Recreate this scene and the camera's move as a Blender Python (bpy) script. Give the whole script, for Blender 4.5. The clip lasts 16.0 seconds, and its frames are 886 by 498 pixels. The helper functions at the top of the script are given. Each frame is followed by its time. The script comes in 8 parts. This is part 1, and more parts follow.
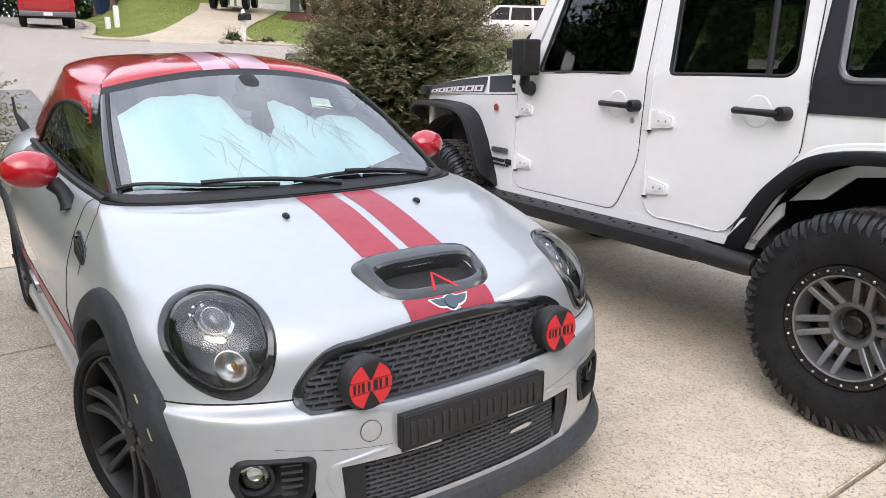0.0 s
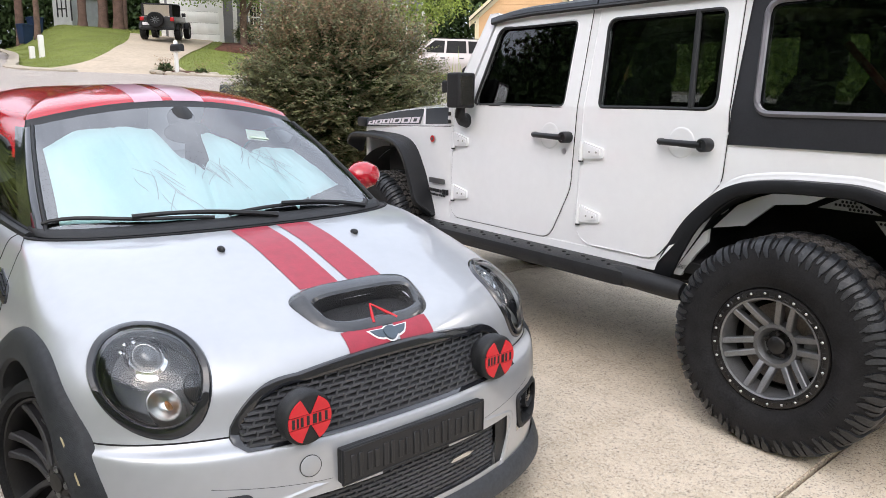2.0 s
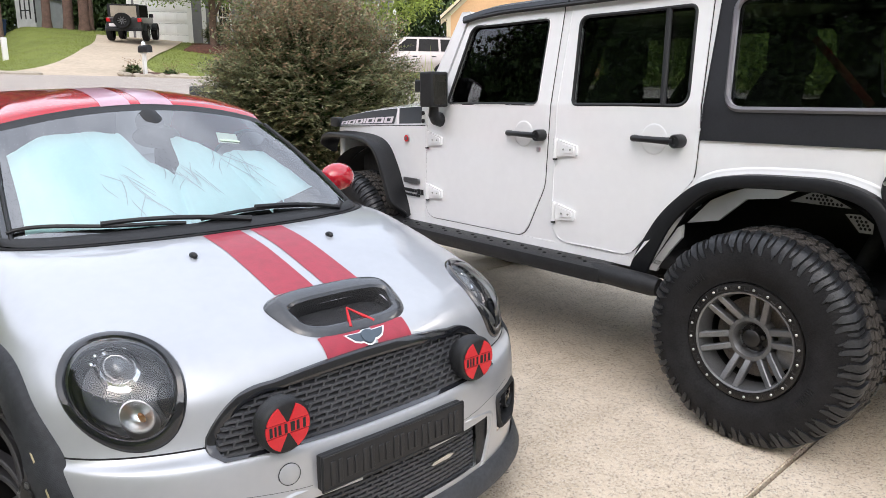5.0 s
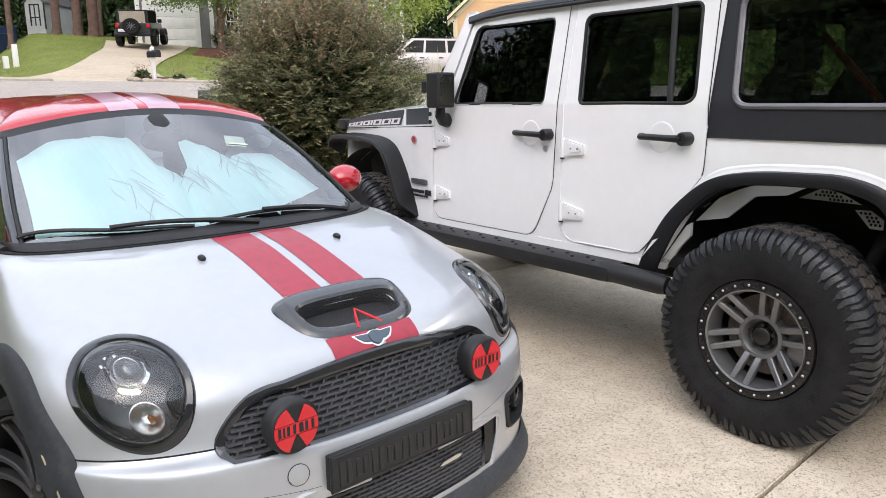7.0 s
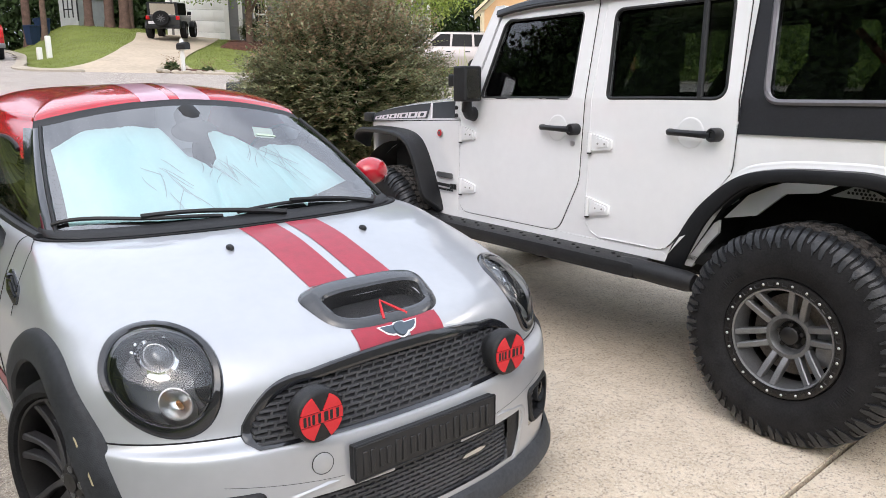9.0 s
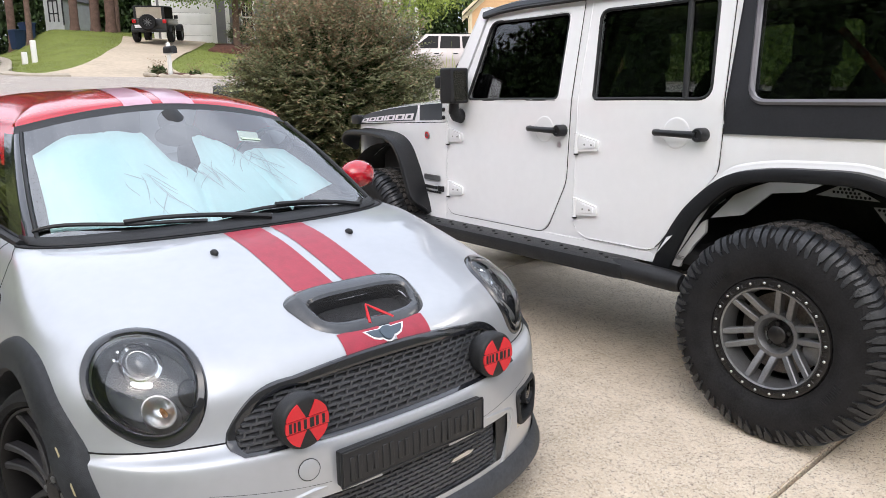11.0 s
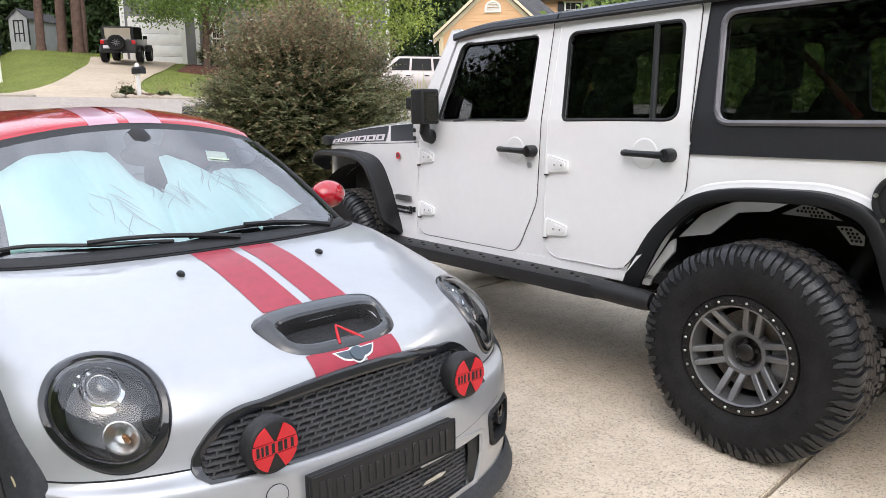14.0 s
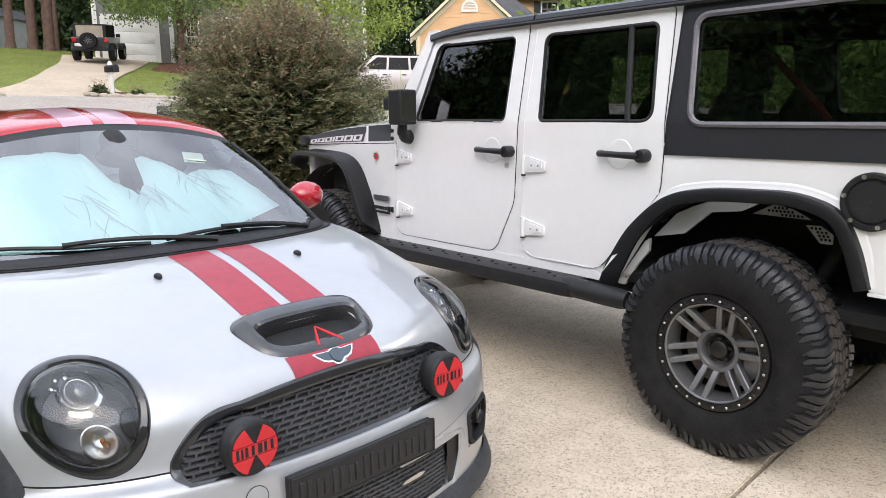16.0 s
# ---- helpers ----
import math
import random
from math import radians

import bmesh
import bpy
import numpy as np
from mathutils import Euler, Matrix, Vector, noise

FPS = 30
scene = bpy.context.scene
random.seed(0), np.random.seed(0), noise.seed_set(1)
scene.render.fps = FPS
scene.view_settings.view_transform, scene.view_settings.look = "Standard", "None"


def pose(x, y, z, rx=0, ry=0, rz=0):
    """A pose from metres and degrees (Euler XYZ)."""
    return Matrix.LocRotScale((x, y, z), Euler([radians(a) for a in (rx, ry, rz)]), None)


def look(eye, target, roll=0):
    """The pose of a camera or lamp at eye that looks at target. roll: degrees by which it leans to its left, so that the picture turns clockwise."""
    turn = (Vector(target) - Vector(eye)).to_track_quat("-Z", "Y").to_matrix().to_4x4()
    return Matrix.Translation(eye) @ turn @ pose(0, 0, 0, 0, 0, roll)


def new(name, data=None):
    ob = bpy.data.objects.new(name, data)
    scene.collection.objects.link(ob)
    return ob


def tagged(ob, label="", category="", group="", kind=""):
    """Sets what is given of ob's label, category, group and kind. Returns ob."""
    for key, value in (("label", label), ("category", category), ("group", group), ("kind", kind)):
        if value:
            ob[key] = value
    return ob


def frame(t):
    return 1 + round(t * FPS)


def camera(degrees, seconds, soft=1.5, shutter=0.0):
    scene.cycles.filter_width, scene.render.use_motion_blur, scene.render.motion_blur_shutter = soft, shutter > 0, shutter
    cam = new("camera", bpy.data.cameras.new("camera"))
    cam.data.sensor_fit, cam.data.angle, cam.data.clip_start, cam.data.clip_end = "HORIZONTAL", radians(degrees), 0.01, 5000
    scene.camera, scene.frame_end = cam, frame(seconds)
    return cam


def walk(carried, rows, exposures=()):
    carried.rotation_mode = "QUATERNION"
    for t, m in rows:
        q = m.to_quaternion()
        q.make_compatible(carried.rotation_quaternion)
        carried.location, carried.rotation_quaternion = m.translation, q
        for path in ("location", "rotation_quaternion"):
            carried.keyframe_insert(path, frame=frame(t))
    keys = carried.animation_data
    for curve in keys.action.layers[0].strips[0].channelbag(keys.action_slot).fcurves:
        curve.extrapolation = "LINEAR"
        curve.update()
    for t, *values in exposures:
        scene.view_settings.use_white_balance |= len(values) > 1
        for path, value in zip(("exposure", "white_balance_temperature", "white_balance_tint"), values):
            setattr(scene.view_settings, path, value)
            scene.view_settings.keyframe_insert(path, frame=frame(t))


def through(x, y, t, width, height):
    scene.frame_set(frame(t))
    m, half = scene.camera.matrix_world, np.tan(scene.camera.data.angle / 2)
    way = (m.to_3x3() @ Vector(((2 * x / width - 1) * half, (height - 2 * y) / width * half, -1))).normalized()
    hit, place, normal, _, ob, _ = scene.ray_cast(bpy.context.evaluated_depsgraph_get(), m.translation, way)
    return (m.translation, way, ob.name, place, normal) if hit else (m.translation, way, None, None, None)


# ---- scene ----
# ------------------------------------------------------------ camera
cam = camera(63.77, 16.0, soft=0.55)
PATH = [
    (0.0, pose(-1.167, -1.378, 1.377, 75.60, -0.59, -36.11)),
    (0.5, pose(-1.177, -1.383, 1.383, 76.22, -0.81, -37.03)),
    (1.0, pose(-1.183, -1.388, 1.385, 77.23, -0.77, -38.42)),
    (1.5, pose(-1.180, -1.393, 1.384, 77.89, -0.70, -39.88)),
    (2.0, pose(-1.174, -1.394, 1.383, 78.06, -0.77, -41.06)),
    (2.5, pose(-1.175, -1.389, 1.383, 78.03, -0.74, -41.87)),
    (3.0, pose(-1.170, -1.388, 1.388, 77.94, -0.46, -42.40)),
    (3.5, pose(-1.161, -1.386, 1.389, 77.84, -0.22, -42.90)),
    (4.0, pose(-1.162, -1.380, 1.391, 77.70, -0.16, -43.23)),
    (6.5, pose(-1.163, -1.384, 1.387, 78.21, 0.51, -42.82)),
    (7.0, pose(-1.159, -1.386, 1.387, 78.02, 0.67, -42.57)),
    (7.5, pose(-1.153, -1.388, 1.388, 77.84, 0.59, -42.14)),
    (8.0, pose(-1.154, -1.392, 1.386, 77.75, 0.40, -41.59)),
    (8.5, pose(-1.168, -1.393, 1.388, 77.68, 0.30, -41.03)),
    (9.0, pose(-1.168, -1.385, 1.384, 77.58, 0.21, -40.56)),
    (11.5, pose(-1.143, -1.385, 1.385, 77.94, 0.77, -41.94)),
    (12.0, pose(-1.138, -1.385, 1.385, 79.13, 0.82, -42.79)),
    (12.5, pose(-1.138, -1.392, 1.386, 79.70, 0.85, -43.20)),
    (13.0, pose(-1.138, -1.387, 1.383, 79.85, 0.68, -43.40)),
    (13.5, pose(-1.146, -1.386, 1.381, 79.71, 0.53, -43.49)),
    (14.0, pose(-1.141, -1.381, 1.379, 79.38, 0.45, -43.67)),
    (14.5, pose(-1.138, -1.375, 1.386, 79.01, 0.32, -43.91)),
    (15.0, pose(-1.144, -1.372, 1.381, 78.82, 0.31, -44.33)),
    (15.5, pose(-1.153, -1.378, 1.382, 78.91, 0.41, -44.84)),
    (16.0, pose(-1.152, -1.391, 1.388, 79.29, 0.41, -45.46)),
]
walk(cam, PATH)

# ------------------------------------------------------------ daylight
world = bpy.data.worlds.new("world")
scene.world = world
world.use_nodes = True
wn = world.node_tree
wn.nodes.clear()
w_out = wn.nodes.new("ShaderNodeOutputWorld")
w_bg = wn.nodes.new("ShaderNodeBackground")
sky = wn.nodes.new("ShaderNodeTexSky")
sky.sky_type, sky.sun_disc = "NISHITA", False
sky.sun_elevation, sky.sun_rotation = radians(46), radians(241)
sky.air_density, sky.dust_density, sky.ozone_density = 0.7, 6.0, 1.0
w_bg.inputs["Strength"].default_value = 0.15
# thin bright cloud over the blue
haze = wn.nodes.new("ShaderNodeMixRGB")
cloud_at = wn.nodes.new("ShaderNodeTexCoord")
cloud = wn.nodes.new("ShaderNodeTexNoise")
cloud.inputs["Scale"].default_value, cloud.inputs["Detail"].default_value = 2.6, 7
cover = wn.nodes.new("ShaderNodeMapRange")
cover.inputs["From Min"].default_value, cover.inputs["From Max"].default_value = 0.38, 0.62
cover.inputs["To Min"].default_value, cover.inputs["To Max"].default_value = 0.45, 0.95
wn.links.new(cloud_at.outputs["Generated"], cloud.inputs["Vector"])
wn.links.new(cloud.outputs["Fac"], cover.inputs["Value"])
wn.links.new(cover.outputs[0], haze.inputs["Fac"])
haze.inputs["Color2"].default_value = (7.5, 7.95, 9.0, 1)
wn.links.new(sky.outputs[0], haze.inputs["Color1"])
wn.links.new(haze.outputs[0], w_bg.inputs[0])
wn.links.new(w_bg.outputs[0], w_out.inputs[0])

sun = new("sun", bpy.data.lights.new("sun", "SUN"))
sun.data.energy, sun.data.angle, sun.data.color = 0.50, radians(45), (1.0, 0.985, 0.975)
sun.matrix_world = look((-6.5, -7.5, 9), (0, 0, 0))
scene.view_settings.exposure = 0.86

# ------------------------------------------------------------ materials
def mat(name, color, rough=0.5, metal=0.0, vary=0.0, scale=8.0, bump=0.0, bump_scale=60.0, coat=0.0, spec=0.5, detail=6.0, second=None, rand=0.0):
    """A principled material with two scales of colour variation and a fine relief, in object space."""
    m = bpy.data.materials.new(name)
    m.use_nodes = True
    nt = m.node_tree
    b = nt.nodes["Principled BSDF"]
    b.inputs["Base Color"].default_value = (*color, 1)
    b.inputs["Roughness"].default_value = rough
    b.inputs["Metallic"].default_value = metal
    b.inputs["Coat Weight"].default_value = coat
    b.inputs["Coat Roughness"].default_value = 0.04
    b.inputs["Specular IOR Level"].default_value = spec
    tc = nt.nodes.new("ShaderNodeTexCoord")
    if vary > 0:
        n1 = nt.nodes.new("ShaderNodeTexNoise")
        n1.inputs["Scale"].default_value, n1.inputs["Detail"].default_value = scale, detail
        n2 = nt.nodes.new("ShaderNodeTexNoise")
        n2.inputs["Scale"].default_value, n2.inputs["Detail"].default_value = scale * 9, 4
        add = nt.nodes.new("ShaderNodeMath")
        add.operation = "ADD"
        half = nt.nodes.new("ShaderNodeMath")
        half.operation = "MULTIPLY"
        half.inputs[1].default_value = 0.5
        ramp = nt.nodes.new("ShaderNodeValToRGB")
        dark = [c * (1 - vary) for c in color]
        lite = second or [min(1, c * (1 + vary * 0.8)) for c in color]
        ramp.color_ramp.elements[0].position, ramp.color_ramp.elements[0].color = 0.36, (*dark, 1)
        ramp.color_ramp.elements[1].position, ramp.color_ramp.elements[1].color = 0.64, (*lite, 1)
        for n in (n1, n2):
            nt.links.new(tc.outputs["Object"], n.inputs["Vector"])
        nt.links.new(n1.outputs["Fac"], add.inputs[0])
        nt.links.new(n2.outputs["Fac"], add.inputs[1])
        nt.links.new(add.outputs[0], half.inputs[0])
        nt.links.new(half.outputs[0], ramp.inputs["Fac"])
        last = ramp.outputs["Color"]
        if rand > 0:
            info = nt.nodes.new("ShaderNodeNewGeometry")
            hsv = nt.nodes.new("ShaderNodeHueSaturation")
            mr = nt.nodes.new("ShaderNodeMapRange")
            mr.inputs["To Min"].default_value, mr.inputs["To Max"].default_value = 1 - rand, 1 + rand
            nt.links.new(info.outputs["Random Per Island"], mr.inputs["Value"])
            nt.links.new(mr.outputs[0], hsv.inputs["Value"])
            nt.links.new(last, hsv.inputs["Color"])
            last = hsv.outputs["Color"]
        nt.links.new(last, b.inputs["Base Color"])
    if bump > 0:
        nb = nt.nodes.new("ShaderNodeTexNoise")
        nb.inputs["Scale"].default_value, nb.inputs["Detail"].default_value = bump_scale, 5
        bp = nt.nodes.new("ShaderNodeBump")
        bp.inputs["Strength"].default_value, bp.inputs["Distance"].default_value = bump, 0.01
        nt.links.new(tc.outputs["Object"], nb.inputs["Vector"])
        nt.links.new(nb.outputs["Fac"], bp.inputs["Height"])
        nt.links.new(bp.outputs["Normal"], b.inputs["Normal"])
    return m


def glass(name, tint, rough=0.0, keep=0.9, ior=1.5):
    """Thin glass: a clear tinted pane that mirrors more at grazing angles."""
    m = bpy.data.materials.new(name)
    m.use_nodes = True
    nt = m.node_tree
    nt.nodes.clear()
    out = nt.nodes.new("ShaderNodeOutputMaterial")
    tr = nt.nodes.new("ShaderNodeBsdfTransparent")
    tr.inputs["Color"].default_value = (*tint, 1)
    gl = nt.nodes.new("ShaderNodeBsdfGlossy")
    gl.inputs["Roughness"].default_value = rough
    gl.inputs["Color"].default_value = (keep, keep, keep, 1)
    fr = nt.nodes.new("ShaderNodeFresnel")
    fr.inputs["IOR"].default_value = ior
    mix = nt.nodes.new("ShaderNodeMixShader")
    nt.links.new(fr.outputs[0], mix.inputs[0])
    nt.links.new(tr.outputs[0], mix.inputs[1])
    nt.links.new(gl.outputs[0], mix.inputs[2])
    nt.links.new(mix.outputs[0], out.inputs[0])
    return m


def foliage(name, color, rough, vary, scale, rand, through=0.35, spec=0.4):
    """Leaves: a varied base colour and some light that passes through the blade."""
    m = mat(name, color, rough, 0, vary, scale, rand=rand, spec=spec)
    nt = m.node_tree
    b = nt.nodes["Principled BSDF"]
    out = next(n for n in nt.nodes if n.type == "OUTPUT_MATERIAL")
    tl = nt.nodes.new("ShaderNodeBsdfTranslucent")
    mix = nt.nodes.new("ShaderNodeMixShader")
    mix.inputs[0].default_value = through
    nt.links.new(b.inputs["Base Color"].links[0].from_socket, tl.inputs["Color"])
    nt.links.new(b.outputs[0], mix.inputs[1])
    nt.links.new(tl.outputs[0], mix.inputs[2])
    nt.links.new(mix.outputs[0], out.inputs[0])
    return m


def concrete(name, base, dark, lite, speck):
    """Worn exposed-aggregate concrete: stains, sand grain, dark and pale chips."""
    m = mat(name, base, 0.85, 0, 0.16, 0.9, 0, 60)
    nt = m.node_tree
    b = nt.nodes["Principled BSDF"]
    tc = next(n for n in nt.nodes if n.type == "TEX_COORD")
    ramp = next(n for n in nt.nodes if n.type == "VALTORGB")
    ramp.color_ramp.elements[0].color, ramp.color_ramp.elements[1].color = (*dark, 1), (*lite, 1)
    last = ramp.outputs["Color"]
    hs = []
    for sc, pos, col, thin in ((95, 0.28, speck, 0.51), (230, 0.40, (0.78, 0.71, 0.60), 0.48), (160, 0.36, (0.26, 0.20, 0.155), 0.53), (60, 0.19, (0.17, 0.11, 0.09), 0.55), (30, 0.13, (0.08, 0.07, 0.065), 0.57)):
        v = nt.nodes.new("ShaderNodeTexVoronoi")
        v.inputs["Scale"].default_value = sc
        v.inputs["Randomness"].default_value = 1.0
        r = nt.nodes.new("ShaderNodeValToRGB")
        r.color_ramp.elements[0].position, r.color_ramp.elements[0].color = pos * 0.6, (1, 1, 1, 1)
        r.color_ramp.elements[1].position, r.color_ramp.elements[1].color = pos * 1.4, (0, 0, 0, 1)
        nz = nt.nodes.new("ShaderNodeTexNoise")
        nz.inputs["Scale"].default_value = sc * 0.31
        lim = nt.nodes.new("ShaderNodeMath")
        lim.operation = "GREATER_THAN"
        lim.inputs[1].default_value = thin
        mul = nt.nodes.new("ShaderNodeMath")
        mul.operation = "MULTIPLY"
        mix = nt.nodes.new("ShaderNodeMixRGB")
        mix.inputs["Color2"].default_value = (*col, 1)
        nt.links.new(tc.outputs["Object"], v.inputs["Vector"])
        nt.links.new(tc.outputs["Object"], nz.inputs["Vector"])
        nt.links.new(v.outputs["Distance"], r.inputs["Fac"])
        nt.links.new(nz.outputs["Fac"], lim.inputs[0])
        nt.links.new(r.outputs["Color"], mul.inputs[0])
        nt.links.new(lim.outputs[0], mul.inputs[1])
        nt.links.new(mul.outputs[0], mix.inputs["Fac"])
        nt.links.new(last, mix.inputs["Color1"])
        last = mix.outputs["Color"]
        hs.append(mul.outputs[0])
    nt.links.new(last, b.inputs["Base Color"])
    nb = nt.nodes.new("ShaderNodeTexNoise")
    nb.inputs["Scale"].default_value, nb.inputs["Detail"].default_value = 220, 6
    bp = nt.nodes.new("ShaderNodeBump")
    bp.inputs["Strength"].default_value, bp.inputs["Distance"].default_value = 0.6, 0.005
    nt.links.new(tc.outputs["Object"], nb.inputs["Vector"])
    nt.links.new(nb.outputs["Fac"], bp.inputs["Height"])
    nt.links.new(bp.outputs["Normal"], b.inputs["Normal"])
    return m


M_SILVER = mat("silver_paint", (0.46, 0.475, 0.50), 0.40, 0.42, 0.03, 3, 0, 60, coat=1.0)
M_RED = mat("red_paint", (0.44, 0.006, 0.018), 0.18, 0.0, 0.05, 4, 0, 60, coat=1.0)
M_STRIPE = mat("red_vinyl", (0.33, 0.013, 0.034), 0.42, 0.0, 0.18, 30, 0.03, 120, coat=0.3)
M_STRIPE_PALE = mat("pale_stripe", (0.46, 0.25, 0.32), 0.3, 0.0, 0.06, 6, coat=0.8)
M_WHITE = mat("white_paint", (0.83, 0.83, 0.84), 0.25, 0.0, 0.02, 2, coat=0.8)
M_BLACK = mat("black_trim", (0.017, 0.0175, 0.019), 0.5, 0.0, 0.25, 12, 0.15, 300, spec=0.35)
M_CLAD = mat("grey_black_cladding", (0.028, 0.030, 0.034), 0.55, 0.0, 0.3, 7, 0.2, 400, spec=0.25)
M_GLOSSBLACK = mat("gloss_black", (0.012, 0.013, 0.016), 0.12, 0.0, 0.1, 6, coat=0.8)
M_CARBON = mat("carbon_grey", (0.045, 0.048, 0.053), 0.26, 0.2, 0.2, 40, coat=0.6)
# near-black stands in for unlit space behind openings and inside the bodies
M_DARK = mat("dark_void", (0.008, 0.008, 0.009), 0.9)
M_TYRE = mat("tyre_rubber", (0.017, 0.0168, 0.0178), 0.7, 0.0, 0.4, 14, 0.25, 180, spec=0.15)
M_TYRE_DUSTY = mat("tyre_tread_dusty", (0.050, 0.044, 0.040), 0.8, 0.0, 0.4, 10, 0.3, 150)
M_RIM = mat("gunmetal", (0.20, 0.202, 0.208), 0.40, 0.7, 0.15, 20, 0.05, 200)
M_RIM_BLACK = mat("black_rim", (0.014, 0.013, 0.013), 0.38, 0.2, 0.3, 14)
M_SPOKE = mat("dark_spoke", (0.042, 0.041, 0.045), 0.42, 0.3, 0.2, 14)
M_STEEL = mat("bright_steel", (0.62, 0.62, 0.62), 0.28, 1.0, 0.1, 40)
M_CHROME = mat("chrome", (0.85, 0.85, 0.86), 0.07, 1.0)
M_SHADE = mat("sunshade_foil", (0.74, 0.97, 0.99), 0.4, 0.1, 0.02, 5, 0.05, 40)
M_CREASE_SHADE = mat("foil_crease_shade", (0.44, 0.53, 0.57), 0.4, 0.3)
M_SEAT = mat("black_cloth", (0.030, 0.030, 0.033), 0.9, 0, 0.3, 30)
M_ROOFVINYL = mat("hardtop_black", (0.020, 0.021, 0.025), 0.6, 0, 0.15, 12, 0.25, 500, spec=0.3)
M_WINDSHIELD = glass("windscreen_glass", (0.93, 0.985, 0.99), ior=2.95)
M_TINT = glass("tinted_glass", (0.34, 0.36, 0.36), ior=1.55)
M_FRONTTINT = glass("front_door_glass", (0.42, 0.44, 0.44), ior=1.7)
M_SIDEGLASS = glass("side_glass", (0.2, 0.21, 0.2), ior=2.6)
M_LENS = glass("clear_lens", (0.92, 0.94, 0.95), ior=1.75)
M_DRIVE = concrete("aggregate_concrete", (0.61, 0.505, 0.38), (0.52, 0.427, 0.312), (0.70, 0.595, 0.465), (0.15, 0.125, 0.105))
M_DRIVE_GREY = concrete("darker_aggregate", (0.38, 0.335, 0.28), (0.31, 0.27, 0.225), (0.45, 0.40, 0.34), (0.12, 0.105, 0.095))
M_STREET = concrete("worn_asphalt", (0.315, 0.27, 0.245), (0.265, 0.23, 0.21), (0.37, 0.32, 0.29), (0.2, 0.185, 0.175))
M_KERB = mat("kerb_concrete", (0.42, 0.365, 0.29), 0.85, 0, 0.2, 2, 0.3, 60)
M_FARDRIVE = mat("far_driveway_concrete", (0.50, 0.41, 0.31), 0.85, 0, 0.15, 0.7, 0.2, 40)
M_JOINT = mat("joint_dirt", (0.10, 0.085, 0.07), 0.95, 0, 0.3, 20)
M_GRASS = mat("lawn", (0.18, 0.21, 0.043), 0.9, 0, 0.3, 0.8, 0.3, 25)
M_BLADE = mat("grass_blade", (0.30, 0.35, 0.10), 0.8, 0, 0.3, 2, rand=0.35)
M_MULCH = mat("mulch", (0.11, 0.045, 0.03), 0.95, 0, 0.5, 8, 0.8, 30)
M_BARK = mat("bark", (0.15, 0.095, 0.07), 0.95, 0, 0.45, 5, 1.0, 22)
M_BARK_RED = mat("pine_bark", (0.14, 0.085, 0.065), 0.95, 0, 0.4, 4, 1.0, 14)
M_LEAF = foliage("leaf_green", (0.20, 0.285, 0.075), 0.6, 0.3, 1.5, 0.45)
M_LEAF_YELLOW = foliage("leaf_yellowgreen", (0.31, 0.38, 0.09), 0.6, 0.3, 1.5, 0.4)
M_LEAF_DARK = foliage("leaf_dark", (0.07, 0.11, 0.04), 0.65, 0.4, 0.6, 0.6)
M_BUSH = foliage("leaf_bush", (0.23, 0.24, 0.13), 0.5, 0.3, 2.0, 0.5, 0.45, 0.5)
M_BUSH_RED = foliage("leaf_bush_russet", (0.34, 0.235, 0.15), 0.6, 0.3, 2.0, 0.35, 0.4, 0.3)
M_SIDING_GREY = mat("grey_siding", (0.19, 0.185, 0.185), 0.75, 0, 0.08, 1.2)
M_SIDING_HOME = mat("beige_siding", (0.42, 0.38, 0.32), 0.75, 0, 0.06, 1.2)
M_SIDING_ORANGE = mat("peach_siding", (0.72, 0.44, 0.24), 0.75, 0, 0.06, 1.2)
M_TRIM = mat("white_trim", (0.78, 0.76, 0.72), 0.6, 0, 0.05, 2)
M_TRIM_CREAM = mat("cream_trim", (0.78, 0.66, 0.48), 0.6, 0, 0.05, 2)
M_SHINGLE = mat("grey_shingle", (0.085, 0.085, 0.09), 0.9, 0, 0.3, 4, 0.3, 30)
# white shed paint, darkened in its colour to stand in for tree shade
M_SHED = mat("shaded_white_paint", (0.40, 0.41, 0.41), 0.7, 0, 0.15, 2)
M_GARAGE = mat("white_door_paint", (0.82, 0.81, 0.78), 0.55, 0, 0.03, 2)
M_PANE = mat("house_pane", (0.035, 0.034, 0.034), 0.7, 0, 0.2, 3, spec=0.0)
M_TRUCK = mat("truck_red", (0.42, 0.02, 0.025), 0.3, 0, 0.06, 3, coat=0.8)
M_SUV = mat("champagne_paint", (0.52, 0.455, 0.42), 0.3, 0.4, 0.05, 3, coat=0.6)
M_TAIL = mat("tail_red", (0.5, 0.01, 0.015), 0.2, 0, 0.1, 20, coat=0.6)
M_AMBER = mat("amber_lens", (0.50, 0.22, 0.09), 0.2, 0, 0.1, 20, coat=0.5)
M_LABEL_RED = mat("label_red", (0.62, 0.018, 0.028), 0.38, 0, 0.05, 20)
M_LABEL_WHITE = mat("label_white", (0.78, 0.74, 0.78), 0.5, 0, 0.05, 20)
M_PRINT = mat("sticker_green", (0.46, 0.56, 0.44), 0.6, 0, 0.05, 20)
M_PAPER = mat("sticker_paper", (0.80, 0.86, 0.79), 0.6, 0, 0.05, 20)
M_BLUEBIN = mat("bin_blue", (0.012, 0.03, 0.075), 0.5, 0, 0.1, 5)
M_BRASS = mat("side_marker", (0.42, 0.36, 0.22), 0.3, 0, 0.1, 20, coat=0.6)

